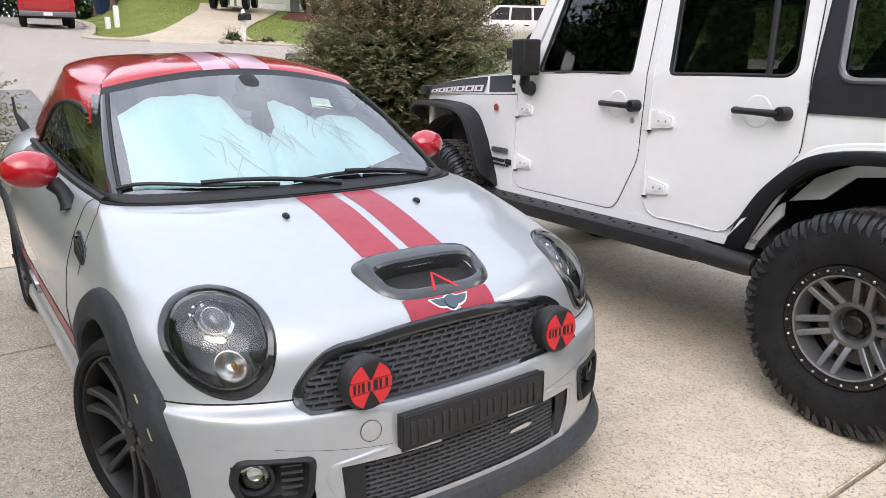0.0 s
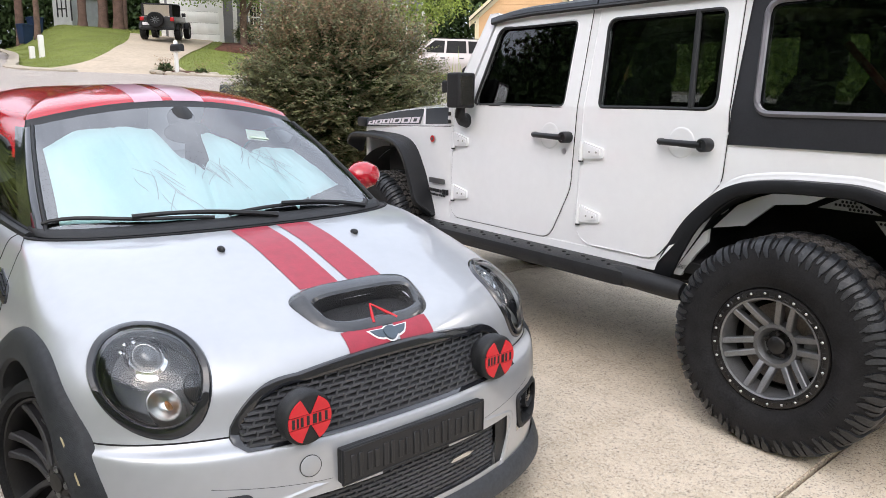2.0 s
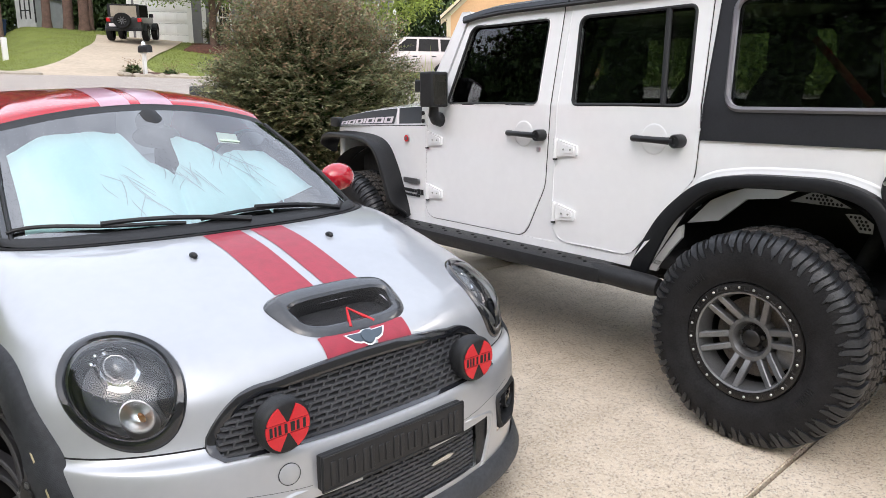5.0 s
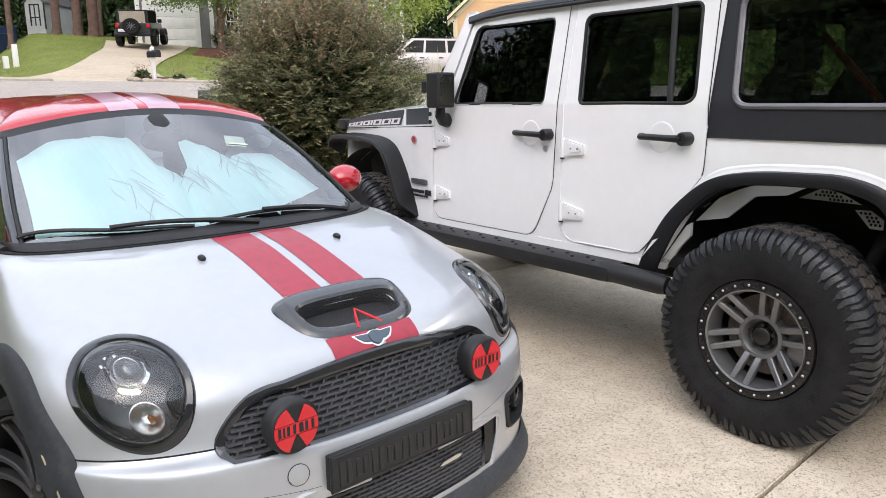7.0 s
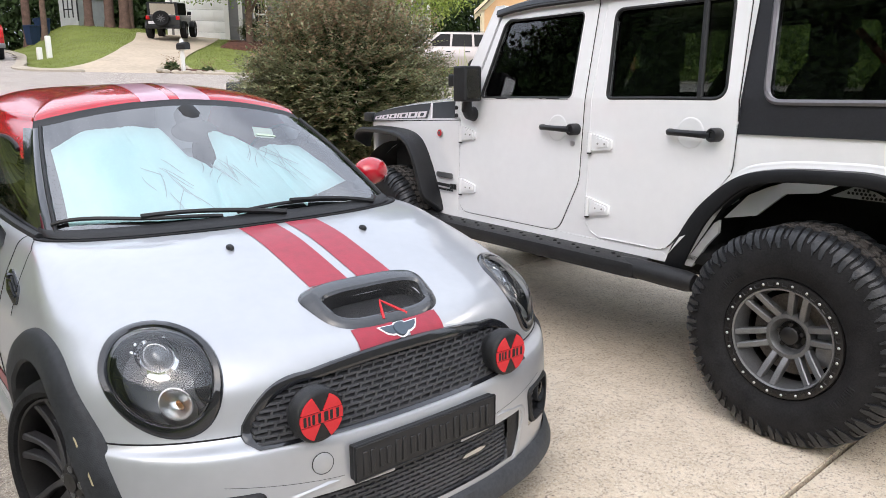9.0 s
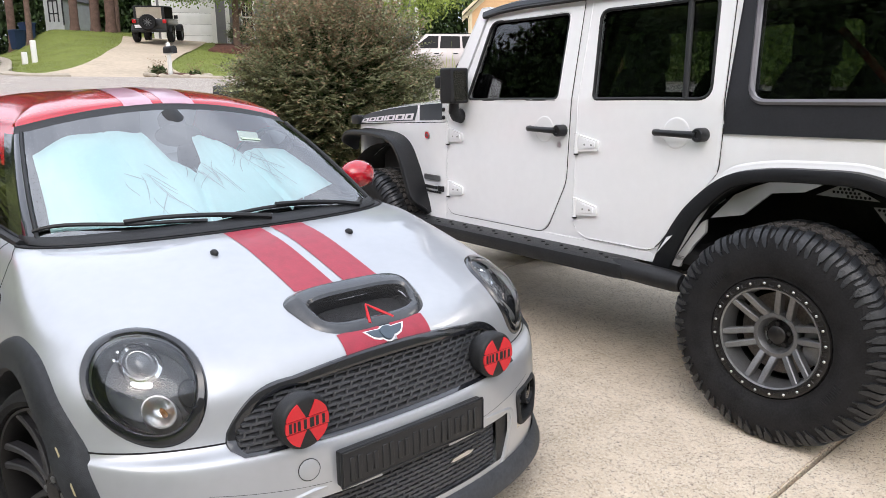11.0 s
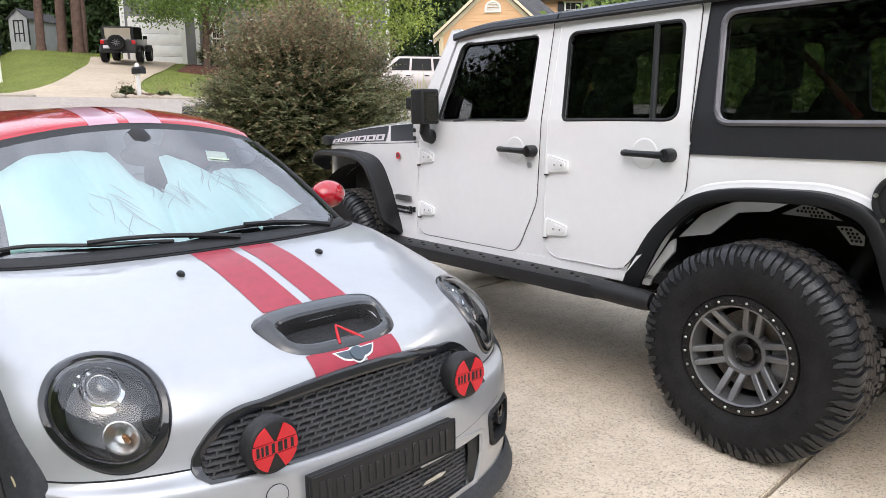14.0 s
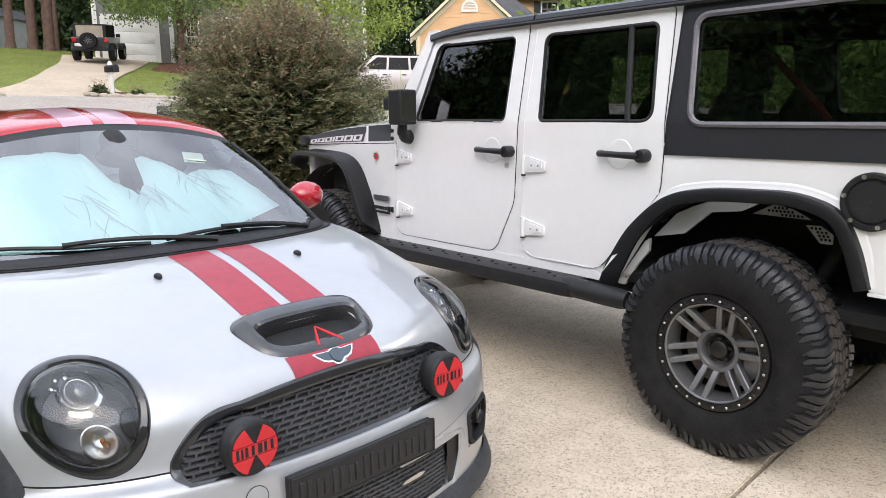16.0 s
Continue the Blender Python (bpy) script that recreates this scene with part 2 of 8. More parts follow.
M_BUCKET = mat("smoked_chrome", (0.05, 0.052, 0.057), 0.3, 0.8, 0.2, 8)
M_PROJ = mat("projector_glass", (0.10, 0.105, 0.115), 0.05, 0.0, 0.05, 8, coat=1.0)
M_MESHBLACK = mat("mesh_black", (0.055, 0.056, 0.061), 0.36, 0.0, 0.2, 20)
M_WEAVE = mat("woven_black", (0.022, 0.022, 0.024), 0.5, 0.0, 0.5, 90, 0.8, 260)
M_BADGE = mat("badge_bluegrey", (0.075, 0.10, 0.125), 0.4, 0.3, 0.1, 40)
M_TYRE_TREAD = mat("tread_rubber", (0.019, 0.0205, 0.0235), 0.42, 0.0, 0.5, 9, 0.25, 150, rand=0.2, spec=0.5)
M_QTRIM = mat("grey_window_frame", (0.16, 0.155, 0.17), 0.35, 0.3, 0.1, 8)
M_ROOFGLOSS = mat("roof_black", (0.020, 0.023, 0.031), 0.35, 0.0, 0.1, 8, 0.1, 300, coat=0.3)
M_FLARE = mat("satin_black", (0.009, 0.0095, 0.011), 0.5, 0.0, 0.2, 10, 0.1, 300, spec=0.3)
M_LIP = mat("weathered_lip", (0.055, 0.058, 0.064), 0.55, 0.0, 0.25, 9, 0.15, 300, spec=0.3)
M_HANDLE = mat("handle_black", (0.012, 0.0125, 0.014), 0.36, 0.0, 0.2, 20, spec=0.45)
M_LINER = mat("liner_black", (0.018, 0.018, 0.019), 0.85, 0.0, 0.4, 8)
M_DECAL = mat("decal_blueblack", (0.035, 0.043, 0.055), 0.35, 0.0, 0.1, 10, coat=0.4)
M_DISC = mat("rusty_disc", (0.22, 0.19, 0.17), 0.5, 0.7, 0.3, 14)
M_STRAP = mat("strap_red", (0.40, 0.05, 0.04), 0.7, 0.0, 0.2, 20)
M_STICKERBLUE = mat("sticker_blue", (0.30, 0.55, 0.68), 0.5, 0.0, 0.2, 60)
M_TINT2 = glass("screen_glass", (0.55, 0.60, 0.58))
M_PATCH = mat("dark_asphalt", (0.21, 0.20, 0.19), 0.9, 0.0, 0.25, 2, 0.4, 120)
M_GRASSBLADE = mat("mown_blade", (0.19, 0.225, 0.045), 0.75, 0.0, 0.25, 0.6, rand=0.12)
M_FARGREY = mat("granite_paint", (0.045, 0.045, 0.047), 0.35, 0.3, 0.1, 4, coat=0.5)
M_BEIGE = mat("pale_vinyl", (0.42, 0.36, 0.29), 0.3, 0.0, 0.1, 3)
M_GUARD = mat("guard_grey", (0.30, 0.30, 0.295), 0.45, 0.4, 0.1, 20)
M_PLATE = mat("plate_black", (0.020, 0.0205, 0.0225), 0.42, 0.0, 0.1, 20, spec=0.35)

# ------------------------------------------------------------ mesh helpers
def finish(name, bm, material, parent=None, label="", smooth=True, angle=40):
    """Link a bmesh as one mesh object."""
    bmesh.ops.remove_doubles(bm, verts=bm.verts, dist=1e-5)
    bmesh.ops.recalc_face_normals(bm, faces=bm.faces)
    me = bpy.data.meshes.new(name)
    bm.to_mesh(me)
    bm.free()
    if material:
        me.materials.append(material)
    if smooth:
        me.polygons.foreach_set("use_smooth", [True] * len(me.polygons))
        me.set_sharp_from_angle(angle=radians(angle))
    ob = new(name, me)
    if parent:
        ob.parent = parent
    if label:
        ob["label"] = label
    return ob


def part(name, bm, material, parent, label="", smooth=True, angle=40):
    return finish(name, bm, material, parent, label, smooth, angle)


def raw(name, verts, faces, material, parent=None, label="", smooth=False, angle=40):
    """Link plain vertex and face lists as one mesh object."""
    me = bpy.data.meshes.new(name)
    me.from_pydata([tuple(v) for v in verts], [], faces)
    me.update()
    if material:
        me.materials.append(material)
    if smooth:
        me.polygons.foreach_set("use_smooth", [True] * len(me.polygons))
        me.set_sharp_from_angle(angle=radians(angle))
    ob = new(name, me)
    if parent:
        ob.parent = parent
    if label:
        ob["label"] = label
    return ob


def thing(name, label, category, m=None, group="", kind=""):
    ob = new(name)
    ob.empty_display_size = 0.1
    if m is not None:
        ob.matrix_world = m
    return tagged(ob, label, category, group, kind)


def box(bm, x0, x1, y0, y1, z0, z1, bevel=0.0, seg=2):
    m = Matrix.LocRotScale(((x0 + x1) / 2, (y0 + y1) / 2, (z0 + z1) / 2), None, (abs(x1 - x0), abs(y1 - y0), abs(z1 - z0)))
    vs = bmesh.ops.create_cube(bm, size=1, matrix=m)["verts"]
    if bevel > 0:
        es = list({e for v in vs for e in v.link_edges})
        bmesh.ops.bevel(bm, geom=es, offset=bevel, segments=seg, profile=0.6, affect="EDGES")
    return bm


def loft(bm, loops, closed=True, cap=False):
    """Skin a list of equally long vertex loops."""
    rows = [[bm.verts.new(p) for p in lp] for lp in loops]
    n = len(rows[0])
    for a, b in zip(rows, rows[1:]):
        for i in range(n if closed else n - 1):
            j = (i + 1) % n
            bm.faces.new((a[i], a[j], b[j], b[i]))
    if cap:
        bm.faces.new(rows[0][::-1])
        bm.faces.new(rows[-1])
    return rows


def tube(bm, pts, r, n=8, cap=True):
    """A round bar along points; r is one radius or one for each point."""
    pts = [Vector(p) for p in pts]
    loops = []
    for i, p in enumerate(pts):
        d = (pts[min(i + 1, len(pts) - 1)] - pts[max(i - 1, 0)]).normalized()
        u = d.cross(Vector((0, 0, 1)))
        u = u.normalized() if u.length > 0.05 else d.cross(Vector((0, 1, 0))).normalized()
        w = d.cross(u)
        rr = r[i] if isinstance(r, (list, tuple)) else r
        loops.append([p + rr * (u * math.cos(2 * math.pi * k / n) + w * math.sin(2 * math.pi * k / n)) for k in range(n)])
    loft(bm, loops, True, cap)
    return bm


def turned(bm, profile, n=48, axis="y", centre=(0, 0, 0), cap=False):
    """A body of revolution: profile of (radius, along)."""
    c = Vector(centre)
    loops = []
    for r, h in profile:
        lp = []
        for k in range(n):
            a = 2 * math.pi * k / n
            p, q = r * math.cos(a), r * math.sin(a)
            v = {"x": (h, p, q), "y": (p, h, q), "z": (p, q, h)}[axis]
            lp.append(c + Vector(v))
        loops.append(lp)
    loft(bm, loops, True, cap)
    return bm


def rounded(points, radii, seg=6):
    """A closed 2D outline with rounded corners."""
    out = []
    n = len(points)
    for i in range(n):
        p0, p1, p2 = (Vector(points[(i + k) % n]) for k in (-1, 0, 1))
        r = radii[i] if isinstance(radii, (list, tuple)) else radii
        a, b = (p0 - p1), (p2 - p1)
        half = a.angle(b) / 2
        t = min(r / max(math.tan(half), 0.05), a.length * 0.48, b.length * 0.48)
        s, e = p1 + a.normalized() * t, p1 + b.normalized() * t
        for k in range(seg + 1):
            u = k / seg
            out.append((1 - u) ** 2 * s + 2 * u * (1 - u) * p1 + u * u * e)
    return out


def slab(bm, outline, holes, place, depth_place):
    """A plate with holes: 2D loops put into space by place (front) and depth_place (back)."""
    for side, fn in ((0, place), (1, depth_place)):
        edges = []
        for lp in [outline, *holes]:
            vs = [bm.verts.new(fn(p)) for p in lp]
            edges += [bm.edges.new((vs[i], vs[(i + 1) % len(vs)])) for i in range(len(vs))]
        bmesh.ops.triangle_fill(bm, edges=edges, use_beauty=True)
    for lp in [outline, *holes]:
        f = [bm.verts.new(place(p)) for p in lp]
        b = [bm.verts.new(depth_place(p)) for p in lp]
        for i in range(len(lp)):
            j = (i + 1) % len(lp)
            bm.faces.new((f[i], f[j], b[j], b[i]))
    return bm


def spline(vals, t):
    """Catmull-Rom through a list of equal-length tuples; t from 0 to len - 1."""
    i = max(0, min(int(t), len(vals) - 2))
    u = t - i
    p = [np.array(vals[max(0, min(len(vals) - 1, i + k))], float) for k in (-1, 0, 1, 2)]
    return 0.5 * (2 * p[1] + (p[2] - p[0]) * u + (2 * p[0] - 5 * p[1] + 4 * p[2] - p[3]) * u * u + (3 * p[1] - p[0] - 3 * p[2] + p[3]) * u ** 3)


def smooth01(u):
    u = max(0.0, min(1.0, u))
    return u * u * (3 - 2 * u)


# ------------------------------------------------------------ small silver coupe
from mathutils.bvhtree import BVHTree

# outlines from the lip up to the base of the windscreen:
# nose y, nose z, half width, y and z where the side begins, fullness of the corner, tail y, tail z
BODY = (
    (0.035, 0.20, 0.785, 0.49, 0.20, 2.35, 3.70, 0.24),
    (0.040, 0.33, 0.803, 0.50, 0.33, 2.35, 3.74, 0.36),
    (0.048, 0.45, 0.820, 0.53, 0.45, 2.36, 3.76, 0.50),
    (0.062, 0.522, 0.826, 0.562, 0.524, 2.38, 3.74, 0.60),
    (0.118, 0.550, 0.824, 0.575, 0.556, 2.40, 3.72, 0.68),
    (0.138, 0.655, 0.812, 0.62, 0.675, 2.35, 3.70, 0.78),
    (0.172, 0.722, 0.790, 0.78, 0.765, 2.25, 3.66, 0.86),
    (0.265, 0.768, 0.778, 0.865, 0.806, 2.2, 3.63, 0.89),
    (0.43, 0.825, 0.762, 0.96, 0.848, 2.15, 3.60, 0.92),
    (0.70, 0.903, 0.735, 1.10, 0.905, 2.1, 3.52, 0.955),
    (0.885, 0.934, 0.705, 1.19, 0.925, 2.0, 3.40, 0.975),
)
# the cabin: windscreen base, then the roof's edge, then the roof's crest
CABIN = (
    (0.925, 0.936, 0.680, 1.215, 0.925, 2.0, 3.20, 0.99),
    (1.17, 1.080, 0.650, 1.39, 1.045, 2.2, 2.98, 1.12),
    (1.41, 1.220, 0.612, 1.56, 1.16, 2.3, 2.78, 1.25),
    (1.64, 1.345, 0.566, 1.73, 1.265, 2.5, 2.62, 1.34),
    (1.70, 1.378, 0.535, 1.78, 1.315, 2.5, 2.56, 1.375),
    (1.84, 1.410, 0.43, 1.90, 1.372, 2.4, 2.46, 1.405),
    (1.98, 1.426, 0.22, 2.02, 1.417, 2.2, 2.36, 1.422),
    (2.10, 1.430, 0.02, 2.10, 1.430, 2.0, 2.24, 1.428),
)
NF, NR = 44, 14
SIDE = ((1.10, 8), (1.27, 4), (2.32, 14), (3.20, 12))


def outline(r, stops, bulge=0.0):
    """One closed outline of the car, from the nose over its -x side, tail and +x side."""
    yc, zc, w, ye, ze, n, yr, zr = r
    half = []
    for k in range(NF):
        a = (k / NF) * math.pi / 2
        u, v = math.sin(a) ** (2 / n), math.cos(a) ** (2 / n)
        half.append((-w * u, ye - (ye - yc) * v, zc + (ze - zc) * u * u))
    y0 = ye
    yre = min(stops[-1][0], yr - 0.25 * w)
    span = max(yre - ye, 0.01)
    for y1, cnt in stops:
        y1 = max(min(y1, yre), y0)
        for k in range(cnt):
            y = y0 + (y1 - y0) * k / cnt
            s = (y - ye) / span
            half.append((-w - bulge * math.sin(math.pi * min(1, s * 0.95)), y, ze + (zr - ze) * smooth01(s)))
        y0 = y1
    for k in range(NR + 1):
        a = (k / NR) * math.pi / 2
        u, v = math.cos(a) ** (2 / 2.8), math.sin(a) ** (2 / 2.8)
        half.append((-w * u, yre + (yr - yre) * v, zr))
    return half + [(-x, y, z) for x, y, z in half[-2:0:-1]]


def stack(table, stops, sub, bulges):
    rows = []
    for i in range((len(table) - 1) * sub + 1):
        t = i / sub
        rows.append(outline(spline(table, t), stops, float(spline(bulges, t)[0])))
    return rows


SUB = 8
ROWS = stack(BODY, SIDE, SUB, [(0.0,), (0.004,), (0.008,), (0.01,), (0.012,), (0.012,), (0.012,), (0.012,), (0.01,), (0.012,), (0.02,)])
CROWS = stack(CABIN, ((1.30, 2), (2.30, 24), (2.90, 12)), SUB, [(0.02,), (0.03,), (0.045,), (0.06,), (0.06,), (0.03,), (0.01,), (0.0,)])
NCOL = len(ROWS[0])
NHALF = NCOL // 2

shell = bmesh.new()
loft(shell, ROWS, True)
shell.normal_update()
SHELL = BVHTree.FromBMesh(shell)
shell.free()


def drape(o, d, lift=0.003):
    """The point where a ray from o along d meets the painted body, lifted off it."""
    hit, nrm, _, _ = SHELL.ray_cast(Vector(o), Vector(d).normalized())
    if hit is None:
        hit, nrm, _, _ = SHELL.find_nearest(Vector(o))
    if nrm.dot(Vector(d)) > 0:
        nrm = -nrm
    return hit + nrm * lift, nrm


def columns(rows, i0, i1, c0, c1, keep=None, side=0):
    """A bmesh of the body between two rows and two half-columns: side -1, 1, or 0 for both."""
    bm = bmesh.new()
    vs = {}
    n = len(rows[0])

    def vert(i, c):
        c %= n
        if (i, c) not in vs:
            vs[i, c] = bm.verts.new(rows[i][c])
        return vs[i, c]
    for i in range(i0, i1):
        for c in range(c0, c1):
            quads = ([(c, c + 1)] if side <= 0 else []) + ([(n - c - 1, n - c)] if side >= 0 else [])
            for a, b in quads:
                mid = sum((Vector(rows[k][q % n]) for k in (i, i + 1) for q in (a, b)), Vector()) / 4
                if keep is None or keep(mid):
                    f = [vert(i, a), vert(i, b), vert(i + 1, b), vert(i + 1, a)]
                    if len(set(f)) == 4:
                        bm.faces.new(f)
    return bm


coupe = thing("coupe_car", "silver two-seat coupe with red roof and stripes on the driveway", "car")
HEAD, HEAD_N, HEAD_U, HEAD_V = [], [], [], []
for sd in (-1, 1):
    HEAD.append(Vector((sd * 0.617, 0.345, 0.697)))
    HEAD_N.append(Vector((sd * 0.393, -0.553, 0.735)).normalized())
    HEAD_V.append(Vector((sd * -0.283, 0.686, 0.669)).normalized())
    HEAD_U.append(Vector((0.744, sd * 0.660, sd * 0.099)).normalized())
HEAD_A, HEAD_B = 0.157, 0.157
FRONT_AXLE, REAR_AXLE, HUB_Z = 0.72, 3.187, 0.308


def grille_top(x):
    return 0.692 - 0.02 * (abs(x) / 0.3) ** 2 if abs(x) < 0.3 else 0.672 - 0.115 * ((abs(x) - 0.3) / 0.19) ** 2.8


def not_cut(p):
    for ax in (FRONT_AXLE, REAR_AXLE):
        if abs(p.x) > 0.5 and (p.y - ax) ** 2 + (p.z - HUB_Z) ** 2 < 0.385 ** 2:
            return False
    for hc, hn, hu, hv in zip(HEAD, HEAD_N, HEAD_U, HEAD_V):
        d = p - hc
        uv = hu.dot(hv)
        du, dv = d.dot(hu), d.dot(hv)
        s, t = (du - uv * dv) / (1 - uv * uv), (dv - uv * du) / (1 - uv * uv)
        if abs(d.dot(hn)) < 0.15 and (s / HEAD_A) ** 2 + (t / HEAD_B) ** 2 < 0.93 ** 2:
            return False
    if abs(p.x) < 0.17 and 0.235 < p.y < 0.345 and p.z > 0.7:
        return False
    if p.y < 0.3 and abs(p.x) < 0.475 and 0.540 < p.z < grille_top(p.x) - 0.01:
        return False
    if p.y < 0.3 and abs(p.x) < 0.40 and 0.235 < p.z < 0.375 + 0.012 * math.cos(p.x * 4):
        return False
    if p.y < 0.42 and 0.478 < abs(p.x) < 0.650 and 0.296 < p.z < 0.420:
        return False
    return True


SEAM = 4 * SUB
LAST = len(ROWS) - 1
C_HOOD = NF + 8
C_SCUT = NF + 12
C_DOOR = NF + 26
part("bonnet", columns(ROWS, SEAM, LAST, 0, C_HOOD, not_cut), M_SILVER, coupe, "silver bonnet with red stripes")
part("front_bumper", columns(ROWS, 0, SEAM, 0, NF + 1, not_cut), M_SILVER, coupe)
for sd in (-1, 1):
    part("side_scuttle", columns(ROWS, 0, LAST, C_HOOD, C_SCUT, not_cut, sd), M_SILVER, coupe)
    part("fender", columns(ROWS, 0, SEAM, NF + 1, C_HOOD, not_cut, sd), M_SILVER, coupe)
    part("door", columns(ROWS, SUB + 2, LAST, C_SCUT, C_DOOR, not_cut, sd), M_SILVER, coupe)
    part("sill", columns(ROWS, 0, SUB + 2, C_SCUT, C_DOOR, not_cut, sd), M_SILVER, coupe)
part("rear_quarter", columns(ROWS, 0, LAST, C_DOOR, NHALF, not_cut), M_SILVER, coupe)
# shelf that closes the top of the body under the cabin
bm = bmesh.new()
loft(bm, [ROWS[LAST], CROWS[0], [(x * 0.9, y * 0.9 + 0.22, z - 0.02) for x, y, z in CROWS[0]]], True)
part("cowl", bm, M_BLACK, coupe, "black plastic cowl")
# near-black boxes added to fill the unlit inside of the body
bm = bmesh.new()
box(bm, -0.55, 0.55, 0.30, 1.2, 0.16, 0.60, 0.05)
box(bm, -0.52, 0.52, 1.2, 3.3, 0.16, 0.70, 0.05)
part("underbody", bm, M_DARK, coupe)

# cabin: glass, pillars, roof
C_GLASS = NF - 8
C_PIL = NF + 5
C_SIDE = C_PIL + 26
EDGE = 3 * SUB


def bvh_of(rows):
    b = bmesh.new()
    loft(b, rows, True)
    b.normal_update()
    t = BVHTree.FromBMesh(b)
    b.free()
    return t


CABIN_BVH = bvh_of(CROWS)


def arch_top(y):
    """Height of the side window's upper edge along the cabin."""
    return 1.222 - (0.26 * ((y - 1.95) / 0.72) ** 2 if y > 1.95 else 0.10 * ((1.95 - y) / 0.35) ** 2)


def under_arch(p):
    return p.z < arch_top(p.y)


def steps5(a, b, n):
    return [a + (b - a) * i / n for i in range(n + 1)]


part("windscreen", columns(CROWS, 0, EDGE - 1, 0, C_GLASS), M_WINDSHIELD, coupe, "clear windscreen").visible_shadow = False
for sd in (-1, 1):
    part("pillar", columns(CROWS, 0, EDGE - 1, C_GLASS, C_PIL, None, sd), M_GLOSSBLACK, coupe, "gloss black windscreen pillar")
    part("side_window", columns(CROWS, 0, EDGE - 1, C_PIL, C_SIDE, under_arch, sd), M_SIDEGLASS, coupe)
    part("roof_side", columns(CROWS, 0, EDGE - 1, C_PIL, C_SIDE, lambda p: not under_arch(p), sd), M_RED, coupe, "red roof edge over the side window")
    bm = bmesh.new()
    tube(bm, [CABIN_BVH.ray_cast(Vector((sd * 1.5, y, arch_top(y))), Vector((-sd, 0, 0)))[0] for y in steps5(1.72, 2.62, 40)], 0.009, 6)
    part("arch_seal", bm, M_BLACK, coupe)
    part("rear_pillar", columns(CROWS, 0, EDGE - 1, C_SIDE, NHALF - 9, None, sd), M_RED, coupe)
part("rear_window", columns(CROWS, 0, EDGE - 1, NHALF - 9, NHALF), M_TINT, coupe)
part("roof_band", columns(CROWS, EDGE - 1, EDGE + 2, 0, NF), M_BLACK, coupe, "black strip over the windscreen")
part("roof_rail", columns(CROWS, EDGE - 1, EDGE + 2, NF, NHALF), M_RED, coupe, "red roof edge")
part("roof", columns(CROWS, EDGE + 2, len(CROWS) - 1, 0, NHALF), M_RED, coupe, "glossy red roof with pale stripes")


def lay(x, y, lift=0.002, tree=None):
    """The point straight under (x, y) on the body or the cabin, lifted."""
    hit, nrm, _, _ = (tree or SHELL).ray_cast(Vector((x, y, 2.0)), Vector((0, 0, -1)))
    if hit is None:
        hit, nrm, _, _ = (tree or SHELL).find_nearest(Vector((x, y, 1.0)))
    if nrm.z < 0:
        nrm = -nrm
    return hit + nrm * lift


def strip(name, xs, ys, mtl, tree=None, lift=0.002, label="", skew=0.0):
    """A thin film laid over the car between two x and two y limits."""
    bm = bmesh.new()
    loft(bm, [[lay(x + skew * (y - ys[0]), y, lift, tree) for x in steps5(*xs, 10)] for y in steps5(*ys, 26)], False)
    return part(name, bm, mtl, coupe, label)


for x0, x1 in ((-0.147, -0.011), (0.026, 0.151)):
    strip("bonnet_stripe", (x0, x1), (0.42, 0.880), M_STRIPE, None, 0.0016, "red vinyl stripe")
    strip("bonnet_stripe", (x0, x1), (0.148, 0.205), M_STRIPE, None, 0.0016, "red vinyl stripe")
for x0, x1 in ((-0.178, -0.062), (-0.020, 0.114)):
    strip("roof_stripe", (x0, x1), (1.662, 2.30), M_STRIPE_PALE, CABIN_BVH, 0.0012, "pale pink-silver roof stripe")

